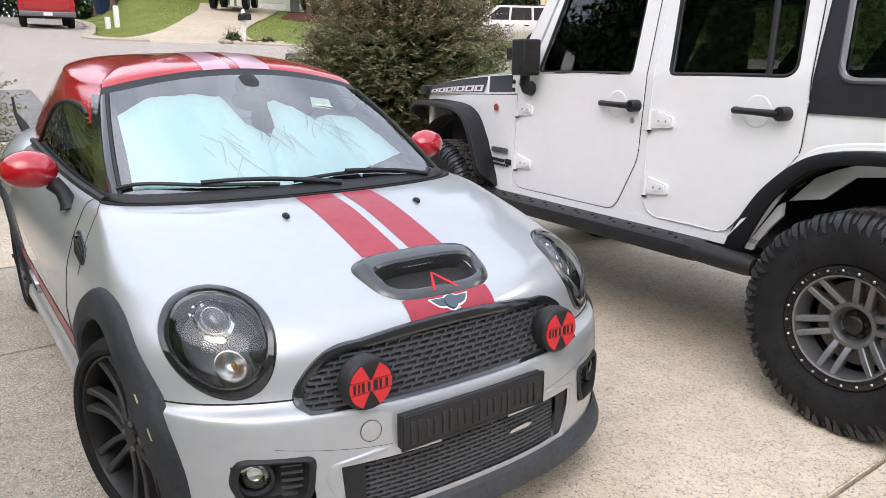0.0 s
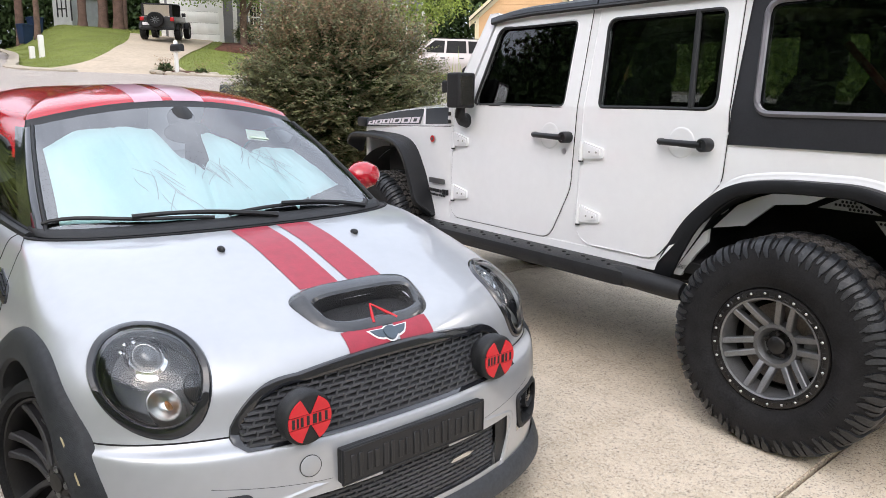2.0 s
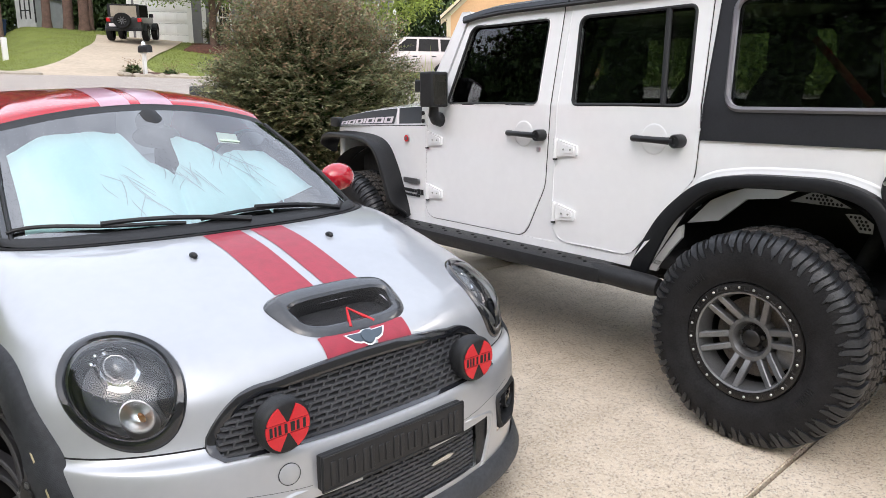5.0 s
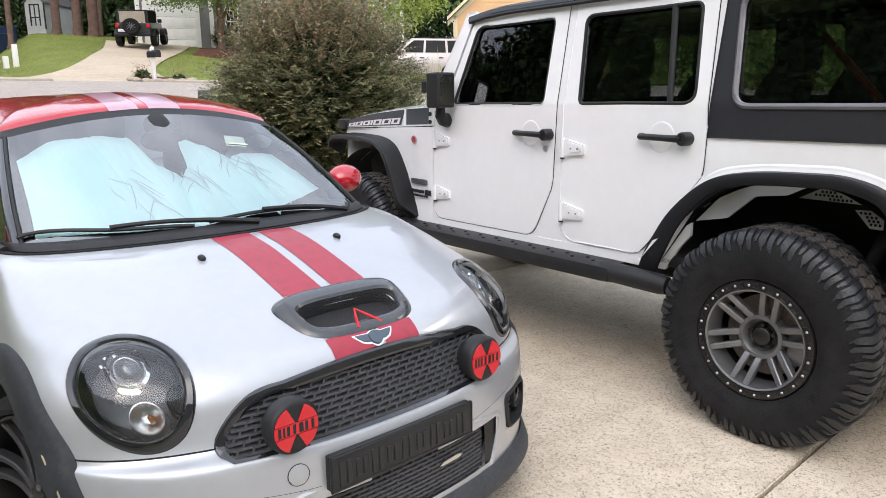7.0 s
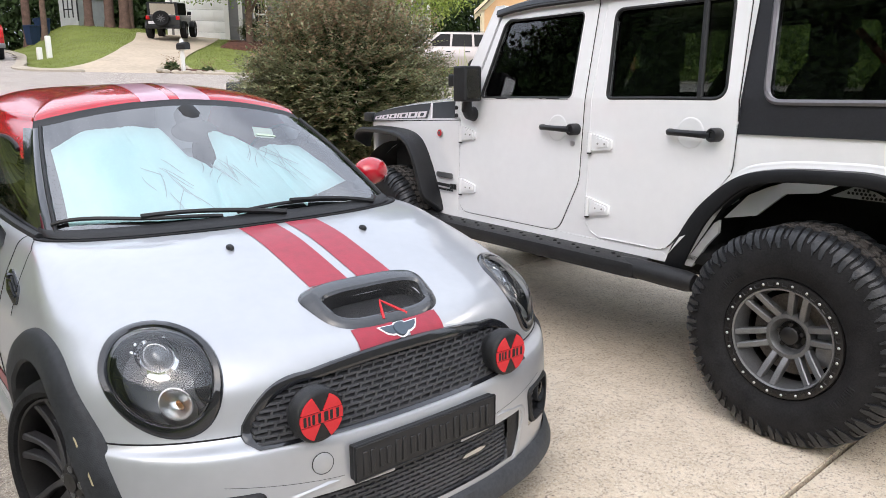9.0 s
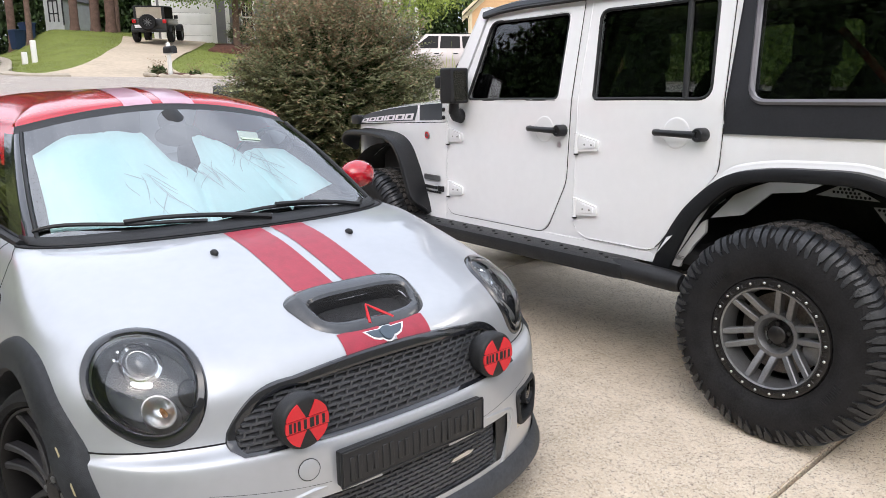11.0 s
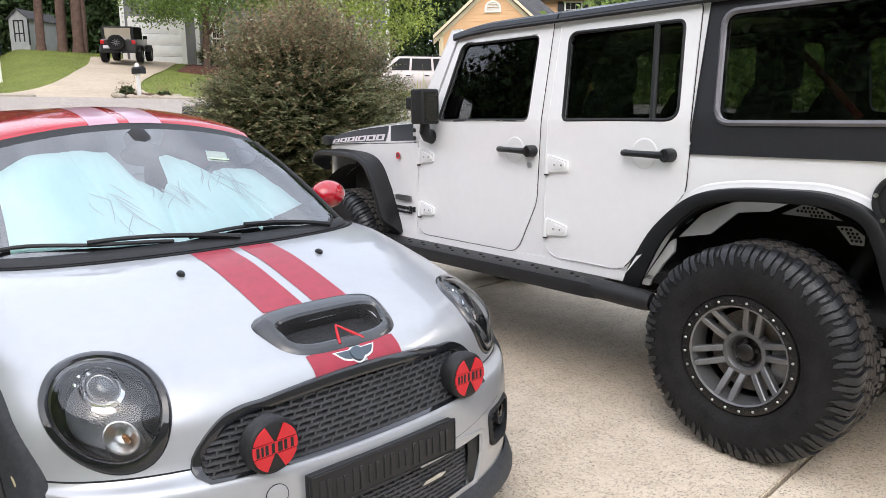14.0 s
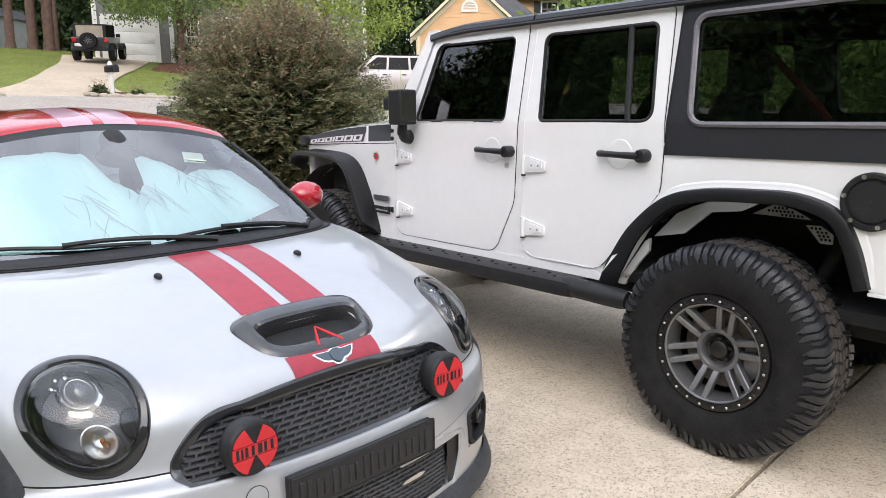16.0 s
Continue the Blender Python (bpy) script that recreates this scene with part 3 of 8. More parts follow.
# headlights
for i, sd in enumerate((-1, 1)):
    hc, hn, hu, hv = HEAD[i], HEAD_N[i], HEAD_U[i], HEAD_V[i]
    lamp = new("headlight")
    lamp.parent = coupe
    lamp["label"] = "round clear headlight with gloss black ring"

    def skin(s, a, lift):
        q = hc + hu * (HEAD_A * s * math.cos(a)) + hv * (HEAD_B * s * math.sin(a))
        p, n = drape(q + hn * 0.3, -hn, 0)
        return p + hn * lift

    def rings(profile, n=56):
        return [[skin(s, 2 * math.pi * k / n, l) for k in range(n)] for s, l in profile]
    bm = bmesh.new()
    loft(bm, rings([(1.005, -0.004), (1.0, 0.006), (0.97, 0.011), (0.88, 0.010), (0.85, 0.005), (0.84, -0.02)]), True)
    part("ring", bm, M_GLOSSBLACK, lamp)
    bm = bmesh.new()
    loft(bm, rings([(0.842, 0.0), (0.832, 0.004), (0.824, -0.01)]), True)
    part("inner_ring", bm, M_STEEL, lamp)
    bm = bmesh.new()
    loft(bm, rings([(0.87, 0.002), (0.80, 0.012), (0.6, 0.020), (0.4, 0.024), (0.2, 0.026), (0.02, 0.0265)]), True)
    part("lens", bm, M_LENS, lamp, "clear glass lens").visible_shadow = False
    bm = bmesh.new()
    loft(bm, rings([(0.87, -0.004), (0.82, -0.035), (0.74, -0.045), (0.70, -0.060), (0.4, -0.075), (0.02, -0.08)]), True)
    part("bucket", bm, M_BUCKET, lamp, "smoked chrome reflector bowl")

    def disc(u, v, r, h0, profile, name, mtl, squash=1.0, label=""):
        o = hc + hu * (u * -sd) + hv * v
        p, n = drape(o + hn * 0.3, -hn, 0)
        c = p + hn * h0
        bm = bmesh.new()
        loft(bm, [[c + hn * h + (hu * squash * math.cos(2 * math.pi * k / 32) + hv * math.sin(2 * math.pi * k / 32)) * (r * s) for k in range(32)] for s, h in profile], True)
        part(name, bm, mtl, lamp, label)
    disc(-0.015, 0.055, 0.058, -0.045, [(1, -0.02), (1, 0.01), (0.86, 0.016), (0.74, 0.012), (0.70, -0.01)], "projector_bezel", M_CHROME)
    disc(-0.015, 0.055, 0.042, -0.045, [(1, 0.0), (0.9, 0.012), (0.6, 0.024), (0.3, 0.030), (0.01, 0.032)], "projector_lens", M_PROJ)
    disc(0.03, -0.072, 0.044, -0.05, [(1.1, -0.01), (1, 0.022), (0.92, 0.022), (0.75, 0.0), (0.4, -0.012), (0.01, -0.014)], "indicator_reflector", M_STEEL)
    disc(0.036, -0.066, 0.009, -0.05, [(1, -0.01), (0.9, 0.012), (0.5, 0.02), (0.01, 0.022)], "indicator_bulb", M_AMBER)
    disc(0.112, -0.026, 0.042, -0.014, [(1, -0.03), (1, 0.004), (0.93, 0.008), (0.85, 0.004), (0.01, 0.003)], "washer_cover", M_CLAD, 0.72)
    for k in range(5):
        a = math.radians(75 + k * 26)
        disc(-0.015 + 0.064 * math.cos(a), 0.055 + 0.064 * math.sin(a), 0.006, -0.03, [(1, -0.01), (0.8, 0.004), (0.01, 0.006)], "led", M_CHROME)
    disc(-0.01, -0.004, 0.011, -0.045, [(1, -0.01), (1, 0.008), (0.01, 0.009)], "light_bar", M_CHROME, 2.6)

# black wheel arches
for sd in (-1, 1):
    for ax, first in ((FRONT_AXLE, True), (REAR_AXLE, False)):
        loops = []
        for k in range(61):
            a = math.radians(-14 + 208 * k / 60)
            row = []
            for r, o in ((0.347, -0.07), (0.352, 0.010), (0.362, 0.020), (0.40, 0.022), (0.432, 0.018), (0.442, 0.008), (0.444, -0.006)):
                y, z = ax + r * math.cos(a) * (-1), HUB_Z + r * math.sin(a)
                p, n = drape((sd * 1.5, y, max(z, 0.205)), (-sd, 0, 0), 0)
                if (p.x * sd) < 0.55:
                    p.x = sd * 0.55
                row.append((p.x + sd * o, y, max(z, 0.17)))
            loops.append(row)
        bm = bmesh.new()
        loft(bm, loops, False)
        part("wheel_arch", bm, M_CLAD, coupe, "matt black plastic wheel arch")
        bm = bmesh.new()
        loops = []
        for k in range(33):
            a = math.radians(-20 + 220 * k / 32)
            loops.append([(sd * x, ax - 0.375 * math.cos(a), HUB_Z + 0.375 * math.sin(a)) for x in (0.80, 0.50)])
        loft(bm, loops, False)
        part("arch_liner", bm, M_DARK, coupe)
    bm = bmesh.new()
    row = []
    ends = [drape((sd * 1.5, 0.415 - 0.075 * u, 0.565 - 0.10 * u), (-sd, 0, 0), 0.024)[0] for u in (0, 1)]
    for u in steps5(0, 1, 8):
        z, y = 0.565 - 0.10 * u, 0.415 - 0.075 * u
        p = ends[0].lerp(ends[1], u)
        k = 0.35 + 0.65 * min(1, 4 * u, 4 * (1 - u))
        row.append([(p.x - sd * 0.003, y + 0.009 * k, z + 0.004 * k), (p.x + sd * 0.004, y, z), (p.x, y - 0.011 * k, z - 0.005 * k)])
    loft(bm, row, False)
    part("side_marker", bm, M_BRASS, coupe, "amber-grey side marker lens")

# grille
bm = bmesh.new()
outl = [(x, grille_top(x)) for x in steps5(-0.477, 0.477, 60)] + [(0.484, 0.556), (0.481, 0.542)] + [(x, 0.530) for x in steps5(0.47, -0.47, 30)] + [(-0.481, 0.542), (-0.484, 0.556)]
cz = 0.60


def nose(x, z, lift=0.0):
    p, n = drape((x, -1.0, z), (0, 1, 0), 0)
    return p + Vector((0, -lift, 0))


loops = []
for x, z in outl:
    d = Vector((x * 0.25, z - cz)).normalized() * (0.35 if z < 0.54 else 1.0)
    row = []
    for o, l in ((0.012, -0.004), (0.010, 0.007), (-0.006, 0.009), (-0.020, 0.005), (-0.024, -0.03)):
        xx, zz = x + d.x * o, z + d.y * o
        p = nose(xx, zz, l)
        row.append((xx, p.y, zz))
    loops.append(row)
loops.append(loops[0])
loft(bm, loops, False)
part("grille_frame", bm, M_GLOSSBLACK, coupe, "gloss black grille surround")
# near-black sheet added behind the bars in place of the shaded interior
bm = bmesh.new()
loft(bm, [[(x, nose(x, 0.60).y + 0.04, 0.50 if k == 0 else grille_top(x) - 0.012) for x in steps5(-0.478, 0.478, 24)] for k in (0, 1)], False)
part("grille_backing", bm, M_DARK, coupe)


def bar(bm, pts):
    """A flat grille bar: deep, with a sloping front."""
    loft(bm, [[(x, y - 0.004, z - 0.0036), (x, y - 0.002, z + 0.0026), (x, y + 0.02, z + 0.005), (x, y + 0.02, z - 0.006)] for x, y, z in pts], True, True)


def grille_face(x, z):
    """The nearly upright face of the upper grille, from the bumper's edge to the bonnet's."""
    a, b = nose(x, 0.526).y + 0.010, nose(x, 0.655).y + 0.014
    return Vector((x, a + (b - a) * (z - 0.53) / 0.13, z))


def mesh_grille(name, x0, x1, z0, z1, pitch, cell, top, sink, lean_y=0.0, label="", face=None):
    """Staggered bars of a honeycomb grille that follow the nose."""
    bm = bmesh.new()
    rows = int((z1 - z0) / pitch)
    for r in range(rows + 1):
        z = z0 + r * pitch
        pts = []
        x = x0
        k = 0
        while x <= x1 + 1e-6:
            ph = (x / cell + (0.5 if r % 2 else 0)) % 1.0
            w = 0.0007 if ph < 0.5 else -0.0007
            if z + w < top(x) - 0.012:
                p = face(x, z) if face else nose(x, max(z, 0.21), -sink)
                pts.append((x, p.y, z + w))
            elif len(pts) > 2:
                bar(bm, pts)
                pts = []
            else:
                pts = []
            x += cell / 8
            k += 1
        if len(pts) > 2:
            bar(bm, pts)
        c0 = math.ceil(x0 / cell) * cell + (cell * 0.5 if r % 2 else 0)
        while c0 < x1:
            if z + pitch < top(c0) - 0.012 and z + pitch < z1 + pitch:
                p = face(c0, z) if face else nose(c0, max(z, 0.21), -sink)
                tube(bm, [(c0 - 0.002, p.y + 0.002, z), (c0 + 0.002, p.y + 0.003, z + pitch)], 0.0038, 5)
            c0 += cell
    return part(name, bm, M_MESHBLACK, coupe, label)


mesh_grille("grille_mesh", -0.47, 0.47, 0.536, 0.685, 0.0135, 0.038, grille_top, 0.016, label="black honeycomb grille insert", face=grille_face)
mesh_grille("lower_grille_mesh", -0.345, 0.345, 0.225, 0.385, 0.0135, 0.038, lambda x: 0.41, 0.02, label="black honeycomb lower grille")
# same near-black sheet, for the shade behind the lower grille
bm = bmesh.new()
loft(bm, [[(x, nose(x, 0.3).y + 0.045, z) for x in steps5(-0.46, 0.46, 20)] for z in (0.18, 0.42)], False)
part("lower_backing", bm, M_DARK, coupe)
# rim of the lower intake
bm = bmesh.new()
lowo = rounded([(-0.44, 0.375), (-0.37, 0.225), (0.37, 0.225), (0.44, 0.375), (0.30, 0.392), (-0.30, 0.392)], [0.04, 0.04, 0.04, 0.04, 0.1, 0.1], 6)
loops = []
for q in lowo:
    d = (Vector((q.x * 0.3, q.y - 0.31))).normalized()
    loops.append([(q.x + d.x * o, nose(q.x + d.x * o, max(0.21, q.y + d.y * o)).y - l, q.y + d.y * o) for o, l in ((0.026, 0.000), (0.018, 0.004), (0.004, 0.002), (-0.004, -0.02), (-0.006, -0.06))])
loops.append(loops[0])
loft(bm, loops, False)
part("intake_rim", bm, M_SILVER, coupe)
for sd in (-1, 1):
    bm = bmesh.new()
    loft(bm, [[(sd * x, nose(sd * x, z).y + 0.006, z) for x in steps5(0.345, 0.445, 6)] for z in steps5(0.225, 0.385, 6)], False)
    part("intake_cheek", bm, M_BLACK, coupe)
    # fog lamp niche
    nich = rounded([(0.482, 0.412), (0.497, 0.31), (0.618, 0.295), (0.645, 0.36), (0.636, 0.414)], [0.02, 0.04, 0.05, 0.05, 0.035], 6)
    loops = []
    for q in nich:
        d = Vector((q.x - 0.57, q.y - 0.358)).normalized()
        loops.append([(sd * (q.x + d.x * o + 0.5 * max(l, 0)), nose(sd * (q.x + d.x * o), q.y + d.y * o).y - l, q.y + d.y * o) for o, l in ((0.020, -0.004), (0.017, 0.004), (0.008, 0.009), (0.0, 0.006), (-0.006, -0.03), (-0.035, -0.045), (-0.058, -0.05))])
    loops.append(loops[0])
    bm = bmesh.new()
    loft(bm, loops, False)
    loft(bm, [[(sd * x, nose(sd * x, z).y + 0.055, z) for x in steps5(0.47, 0.69, 8)] for z in (0.28, 0.36, 0.44)], False)
    part("fog_niche", bm, M_BLACK, coupe)
    fp = nose(sd * 0.606, 0.372)
    fn = Vector((sd * 0.45, -0.88, 0)).normalized()
    fu = Vector((0, 0, 1)).cross(fn).normalized()
    fog = new("fog_lamp")
    fog.parent = coupe
    for nm, prof, mt in (("fog_bezel", [(0.050, -0.03), (0.050, 0.006), (0.044, 0.008), (0.040, -0.006)], M_CLAD), ("fog_reflector", [(0.040, -0.006), (0.03, -0.02), (0.014, -0.03), (0.0005, -0.03)], M_CHROME), ("fog_glass", [(0.041, -0.004), (0.03, 0.004), (0.015, 0.008), (0.0005, 0.009)], M_LENS)):
        bm = bmesh.new()
        loft(bm, [[fp + Vector((0, 0.012, 0)) + fn * h + (fu * math.cos(2 * math.pi * k / 28) + Vector((0, 0, 1)) * math.sin(2 * math.pi * k / 28)) * r for k in range(28)] for r, h in prof], True)
        part(nm, bm, mt, fog)
    bm = bmesh.new()
    for k in range(5):
        z = 0.315 + k * 0.020
        tube(bm, [(sd * x, nose(sd * x, z).y + 0.02, z) for x in steps5(0.495, 0.545, 5)], 0.004, 5)
    part("niche_slats", bm, M_MESHBLACK, coupe)

# front lip
bm = bmesh.new()
base = [(x * 1.012, y - 0.012, z) for x, y, z in (ROWS[0][:NF + 1])]
fullb = [(-x, y, z) for x, y, z in base[:0:-1]] + base
lp = []
for x, y, z in fullb:
    u = min(1, abs(x) / 0.6)
    lp.append([(x, y + 0.012, 0.225), (x, y - 0.004, 0.215), (x * 1.004, y - 0.016 - 0.006 * u, 0.172), (x * 1.004, y - 0.016 - 0.006 * u, 0.156), (x * 0.98, y + 0.05, 0.153)])
loft(bm, lp, False)
part("front_lip", bm, M_LIP, coupe, "grey-black front spoiler lip")

# seams between the panels
def seam(pts, r=0.0022):
    bm = bmesh.new()
    tube(bm, pts, r, 5)
    part("panel_gap", bm, M_DARK, coupe)


for sd in (-1, 1):
    n = NCOL
    col = lambda i, c: ROWS[i][c if sd < 0 else (n - c) % n]
    seam([col(i, C_SCUT) for i in range(SUB, LAST + 1)])
    seam([col(i, C_HOOD) for i in range(SEAM + 10, LAST + 1)], 0.0016)
    seam([col(SEAM, c) for c in range(14, NF + 1)], 0.0022)
    seam([col(SUB + 2, c) for c in range(C_SCUT, C_DOOR)], 0.003)
seam([ROWS[LAST][c] for c in list(range(NCOL - NF - 4, NCOL)) + list(range(0, NF + 5))], 0.006)
# bumper crease above the number plate
for sd in (-1, 1):
    seam([nose(sd * x, 0.413 + 0.033 * ((x - 0.27) / 0.27) ** 1.3, -0.0002) for x in steps5(0.27, 0.56, 16)], 0.0007)
# towing-eye cap
bm = bmesh.new()
tc = nose(-0.327, 0.462)
tn = drape((-0.327, -1.0, 0.462), (0, 1, 0), 0)[1]
tu = Vector((0, 0, 1)).cross(tn).normalized()
tv = tn.cross(tu)


def cap_ring(r, h):
    return [tc + tn * h + (tu * math.cos(math.pi * k / 16) + tv * math.sin(math.pi * k / 16)) * r for k in range(32)]


loft(bm, [cap_ring(r, h) for r, h in ((0.0275, -0.002), (0.0275, 0.002), (0.0255, 0.0032), (0.0005, 0.0034))], True)
part("tow_cap", bm, M_SILVER, coupe)
bm = bmesh.new()
loft(bm, [cap_ring(r, h) for r, h in ((0.0292, -0.002), (0.0292, 0.0022), (0.0277, 0.0022), (0.0277, -0.002))], True)
part("tow_cap_gap", bm, M_CLAD, coupe)

# air scoop on the bonnet
def egg(a, sx, sy, cx=0.0, cy=0.33, n=3.6):
    c, s = math.cos(a), math.sin(a)
    x = sx * abs(c) ** (2 / n) * (1 if c > 0 else -1)
    y = sy * abs(s) ** (2 / n) * (1 if s > 0 else -1)
    return cx + x * (1 + 0.12 * (y / max(sy, 0.01))), cy + y


loops = []
for sx, sy, cy, lf, lr in ((0.214, 0.112, 0.306, -0.004, -0.004), (0.209, 0.108, 0.306, 0.006, 0.006), (0.195, 0.095, 0.301, 0.013, 0.020), (0.181, 0.082, 0.296, 0.015, 0.031), (0.170, 0.057, 0.283, 0.010, 0.028), (0.164, 0.052, 0.284, 0.000, 0.020), (0.152, 0.05, 0.289, -0.014, -0.008), (0.143, 0.05, 0.297, -0.022, -0.03)):
    row = []
    for k in range(64):
        x, y = egg(2 * math.pi * k / 64, sx, sy, 0.004, cy)
        f = smooth01((y - (cy - sy)) / (2 * sy))
        p = lay(x, y, 0)
        row.append((p.x, p.y, p.z + lf + (lr - lf) * f))
    loops.append(row)
bm = bmesh.new()
loft(bm, loops[:6], True)
part("bonnet_scoop", bm, M_CARBON, coupe, "dark carbon-grey bonnet scoop")
bm = bmesh.new()
loft(bm, loops[5:], True, False)
f = bm.faces.new([bm.verts.new(p) for p in loops[-1]])
part("scoop_mesh", bm, M_WEAVE, coupe, "black woven scoop insert")
bm = bmesh.new()
for a, b in (((-0.014, 0.252, 0.794), (-0.034, 0.204, 0.752)), ((-0.014, 0.252, 0.794), (0.050, 0.206, 0.752))):
    pts = [Vector(a).lerp(Vector(b), u) for u in steps5(0, 1, 4)]
    tube(bm, [(p.x, p.y, p.z) for p in pts], [0.0022, 0.0034, 0.0044, 0.0050, 0.0052], 6)
part("scoop_triangle", bm, M_LABEL_RED, coupe, "red open triangle badge")

# wing badge
bm = bmesh.new()
for sgn in (-1, 1):
    wing = [(0.010, 0.016), (0.062, 0.020), (0.054, 0.004), (0.044, -0.008), (0.030, -0.014), (0.010, -0.014)]
    slab(bm, [Vector((sgn * x, y)) for x, y in wing], [], lambda q: lay(q.x, 0.174 + q.y * 0.62, 0.006), lambda q: lay(q.x, 0.174 + q.y * 0.62, 0.0))
vs = [lay(0.022 * math.cos(k * math.pi / 14), 0.174 + 0.015 * math.sin(k * math.pi / 14), 0.009) for k in range(28)]
vb = [lay(0.024 * math.cos(k * math.pi / 14), 0.174 + 0.017 * math.sin(k * math.pi / 14), 0.0) for k in range(28)]
loft(bm, [vb, vs], True)
bm.faces.new([bm.verts.new(p) for p in vs])
badge = part("wing_badge", bm, M_BADGE, coupe, "blue-grey winged badge")
bm = bmesh.new()
for sgn in (-1, 1):
    wing = [(0.008, 0.021), (0.071, 0.026), (0.060, 0.004), (0.048, -0.013), (0.030, -0.020), (0.008, -0.021)]
    slab(bm, [Vector((sgn * x, y)) for x, y in wing], [], lambda q: lay(q.x, 0.174 + q.y * 0.62, 0.0035), lambda q: lay(q.x, 0.174 + q.y * 0.62, 0.0))
vs = [lay(0.028 * math.cos(k * math.pi / 14), 0.174 + 0.019 * math.sin(k * math.pi / 14), 0.0036) for k in range(28)]
bm.faces.new([bm.verts.new(p) for p in vs])
part("badge_border", bm, M_WHITE, coupe, "white badge outline")
# washer nozzles
for sd in (-1, 1):
    p = lay(sd * 0.252, 0.722, 0)
    bm = bmesh.new()
    bmesh.ops.create_uvsphere(bm, u_segments=16, v_segments=10, radius=1, matrix=Matrix.Translation(p + Vector((0, 0, 0.004))) @ Matrix.Diagonal((0.011, 0.020, 0.011, 1)))
    part("washer_nozzle", bm, M_BLACK, coupe)

# rally lamp covers
for sd in (-1, 1):
    rl = new("rally_lamp")
    rl.parent = coupe
    rl["label"] = "black round lamp cover with a red cross"
    c = Vector((sd * 0.335, 0.060, 0.598))
    R = 0.071
    bm = bmesh.new()
    turned(bm, [(0.05, 0.075), (R - 0.004, 0.05), (R, 0.035), (R, 0.008), (R - 0.004, 0.001), (R - 0.012, -0.003), (0.0005, -0.004)], 44, "y", c)
    part("cover", bm, M_BLACK, rl)
    # four red wedges and the middle band
    for g in (1, -1):
        for h in (1, -1):
            bm = bmesh.new()
            pts = [(0.004 * g, 0.017 * h)] + [(0.061 * math.cos(math.radians(t)) * g, 0.061 * math.sin(math.radians(t)) * h) for t in (66, 58, 50, 42, 34, 26, 18)]
            pts = [pts[0], *pts[1:], (0.056 * g, 0.017 * h)]
            slab(bm, [Vector(p) for p in pts], [], lambda q: Vector((c.x + q.x, c.y - 0.0062, c.z + q.y)), lambda q: Vector((c.x + q.x, c.y - 0.002, c.z + q.y)))
            part("red_wedge", bm, M_LABEL_RED, rl, "", False)
    # red middle band with black upright bars where its writing stands
    bm = bmesh.new()
    pts = [(0.061 * math.cos(math.radians(t)), 0.061 * math.sin(math.radians(t))) for t in (-14, -7, 0, 7, 14, 166, 173, 180, 187, 194)]
    slab(bm, [Vector(p) for p in pts], [], lambda q: Vector((c.x + q.x, c.y - 0.0062, c.z + q.y)), lambda q: Vector((c.x + q.x, c.y - 0.002, c.z + q.y)))
    part("red_band", bm, M_LABEL_RED, rl, "", False)
    for x0, w in ((-0.052, 0.008), (-0.039, 0.006), (-0.028, 0.008), (-0.011, 0.008), (0.006, 0.008), (0.014, 0.004), (0.023, 0.008), (0.041, 0.008)):
        bm = bmesh.new()
        slab(bm, [Vector(p) for p in ((x0, -0.0125), (x0 + w, -0.0125), (x0 + w, 0.0125), (x0, 0.0125))], [], lambda q: Vector((c.x + q.x, c.y - 0.0070, c.z + q.y)), lambda q: Vector((c.x + q.x, c.y - 0.002, c.z + q.y)))
        part("black_bar", bm, M_BLACK, rl, "", False)
    bm = bmesh.new()
    tube(bm, [(c.x, c.y + 0.06, c.z - 0.02), (c.x, c.y + 0.10, c.z - 0.06)], 0.012, 8)
    part("bracket", bm, M_BLACK, rl)

# black number plate with raised bars for its writing
plate = new("number_plate")
plate.parent = coupe
plate["label"] = "matt black number plate with raised marks"
bm = bmesh.new()
box(bm, -0.258, 0.248, 0.030, 0.040, 0.394, 0.498, 0.004, 2)
part("plate", bm, M_PLATE, plate)
bm = bmesh.new()
box(bm, -0.256, 0.246, 0.040, 0.06, 0.398, 0.494, 0.003, 2)
part("plate_carrier", bm, M_BLACK, plate)
bm = bmesh.new()
for x0, x1, z0, z1 in ((-0.254, 0.244, 0.492, 0.495), (-0.254, 0.244, 0.397, 0.400), (-0.256, -0.253, 0.397, 0.495), (0.243, 0.246, 0.397, 0.495)):
    box(bm, x0, x1, 0.0275, 0.031, z0, z1, 0.001, 1)
part("plate_rim", bm, M_PLATE, plate)
for k in range(9):
    x = -0.215 + k * 0.0520
    w, h = 0.019, (0.034, 0.026)[k % 2]
    bm = bmesh.new()
    box(bm, x - w, x - w * 0.1, 0.0265, 0.031, 0.443 - h, 0.443 + h, 0.002, 1)
    box(bm, x + w * 0.25, x + w, 0.0265, 0.031, 0.443 - h, 0.443 + h, 0.002, 1)
    part("plate_mark", bm, M_PLATE, plate)
# small silver badge in the lower grille
bm = bmesh.new()
slab(bm, [Vector(p) for p in ((0.13, 0.346), (0.20, 0.346), (0.222, 0.353), (0.195, 0.359), (0.135, 0.356), (0.118, 0.349))], [], lambda q: nose(q.x, q.y - 0.02, 0.006), lambda q: nose(q.x, q.y - 0.02, 0.001))
part("grille_badge", bm, M_STEEL, coupe, "small silver grille badge")

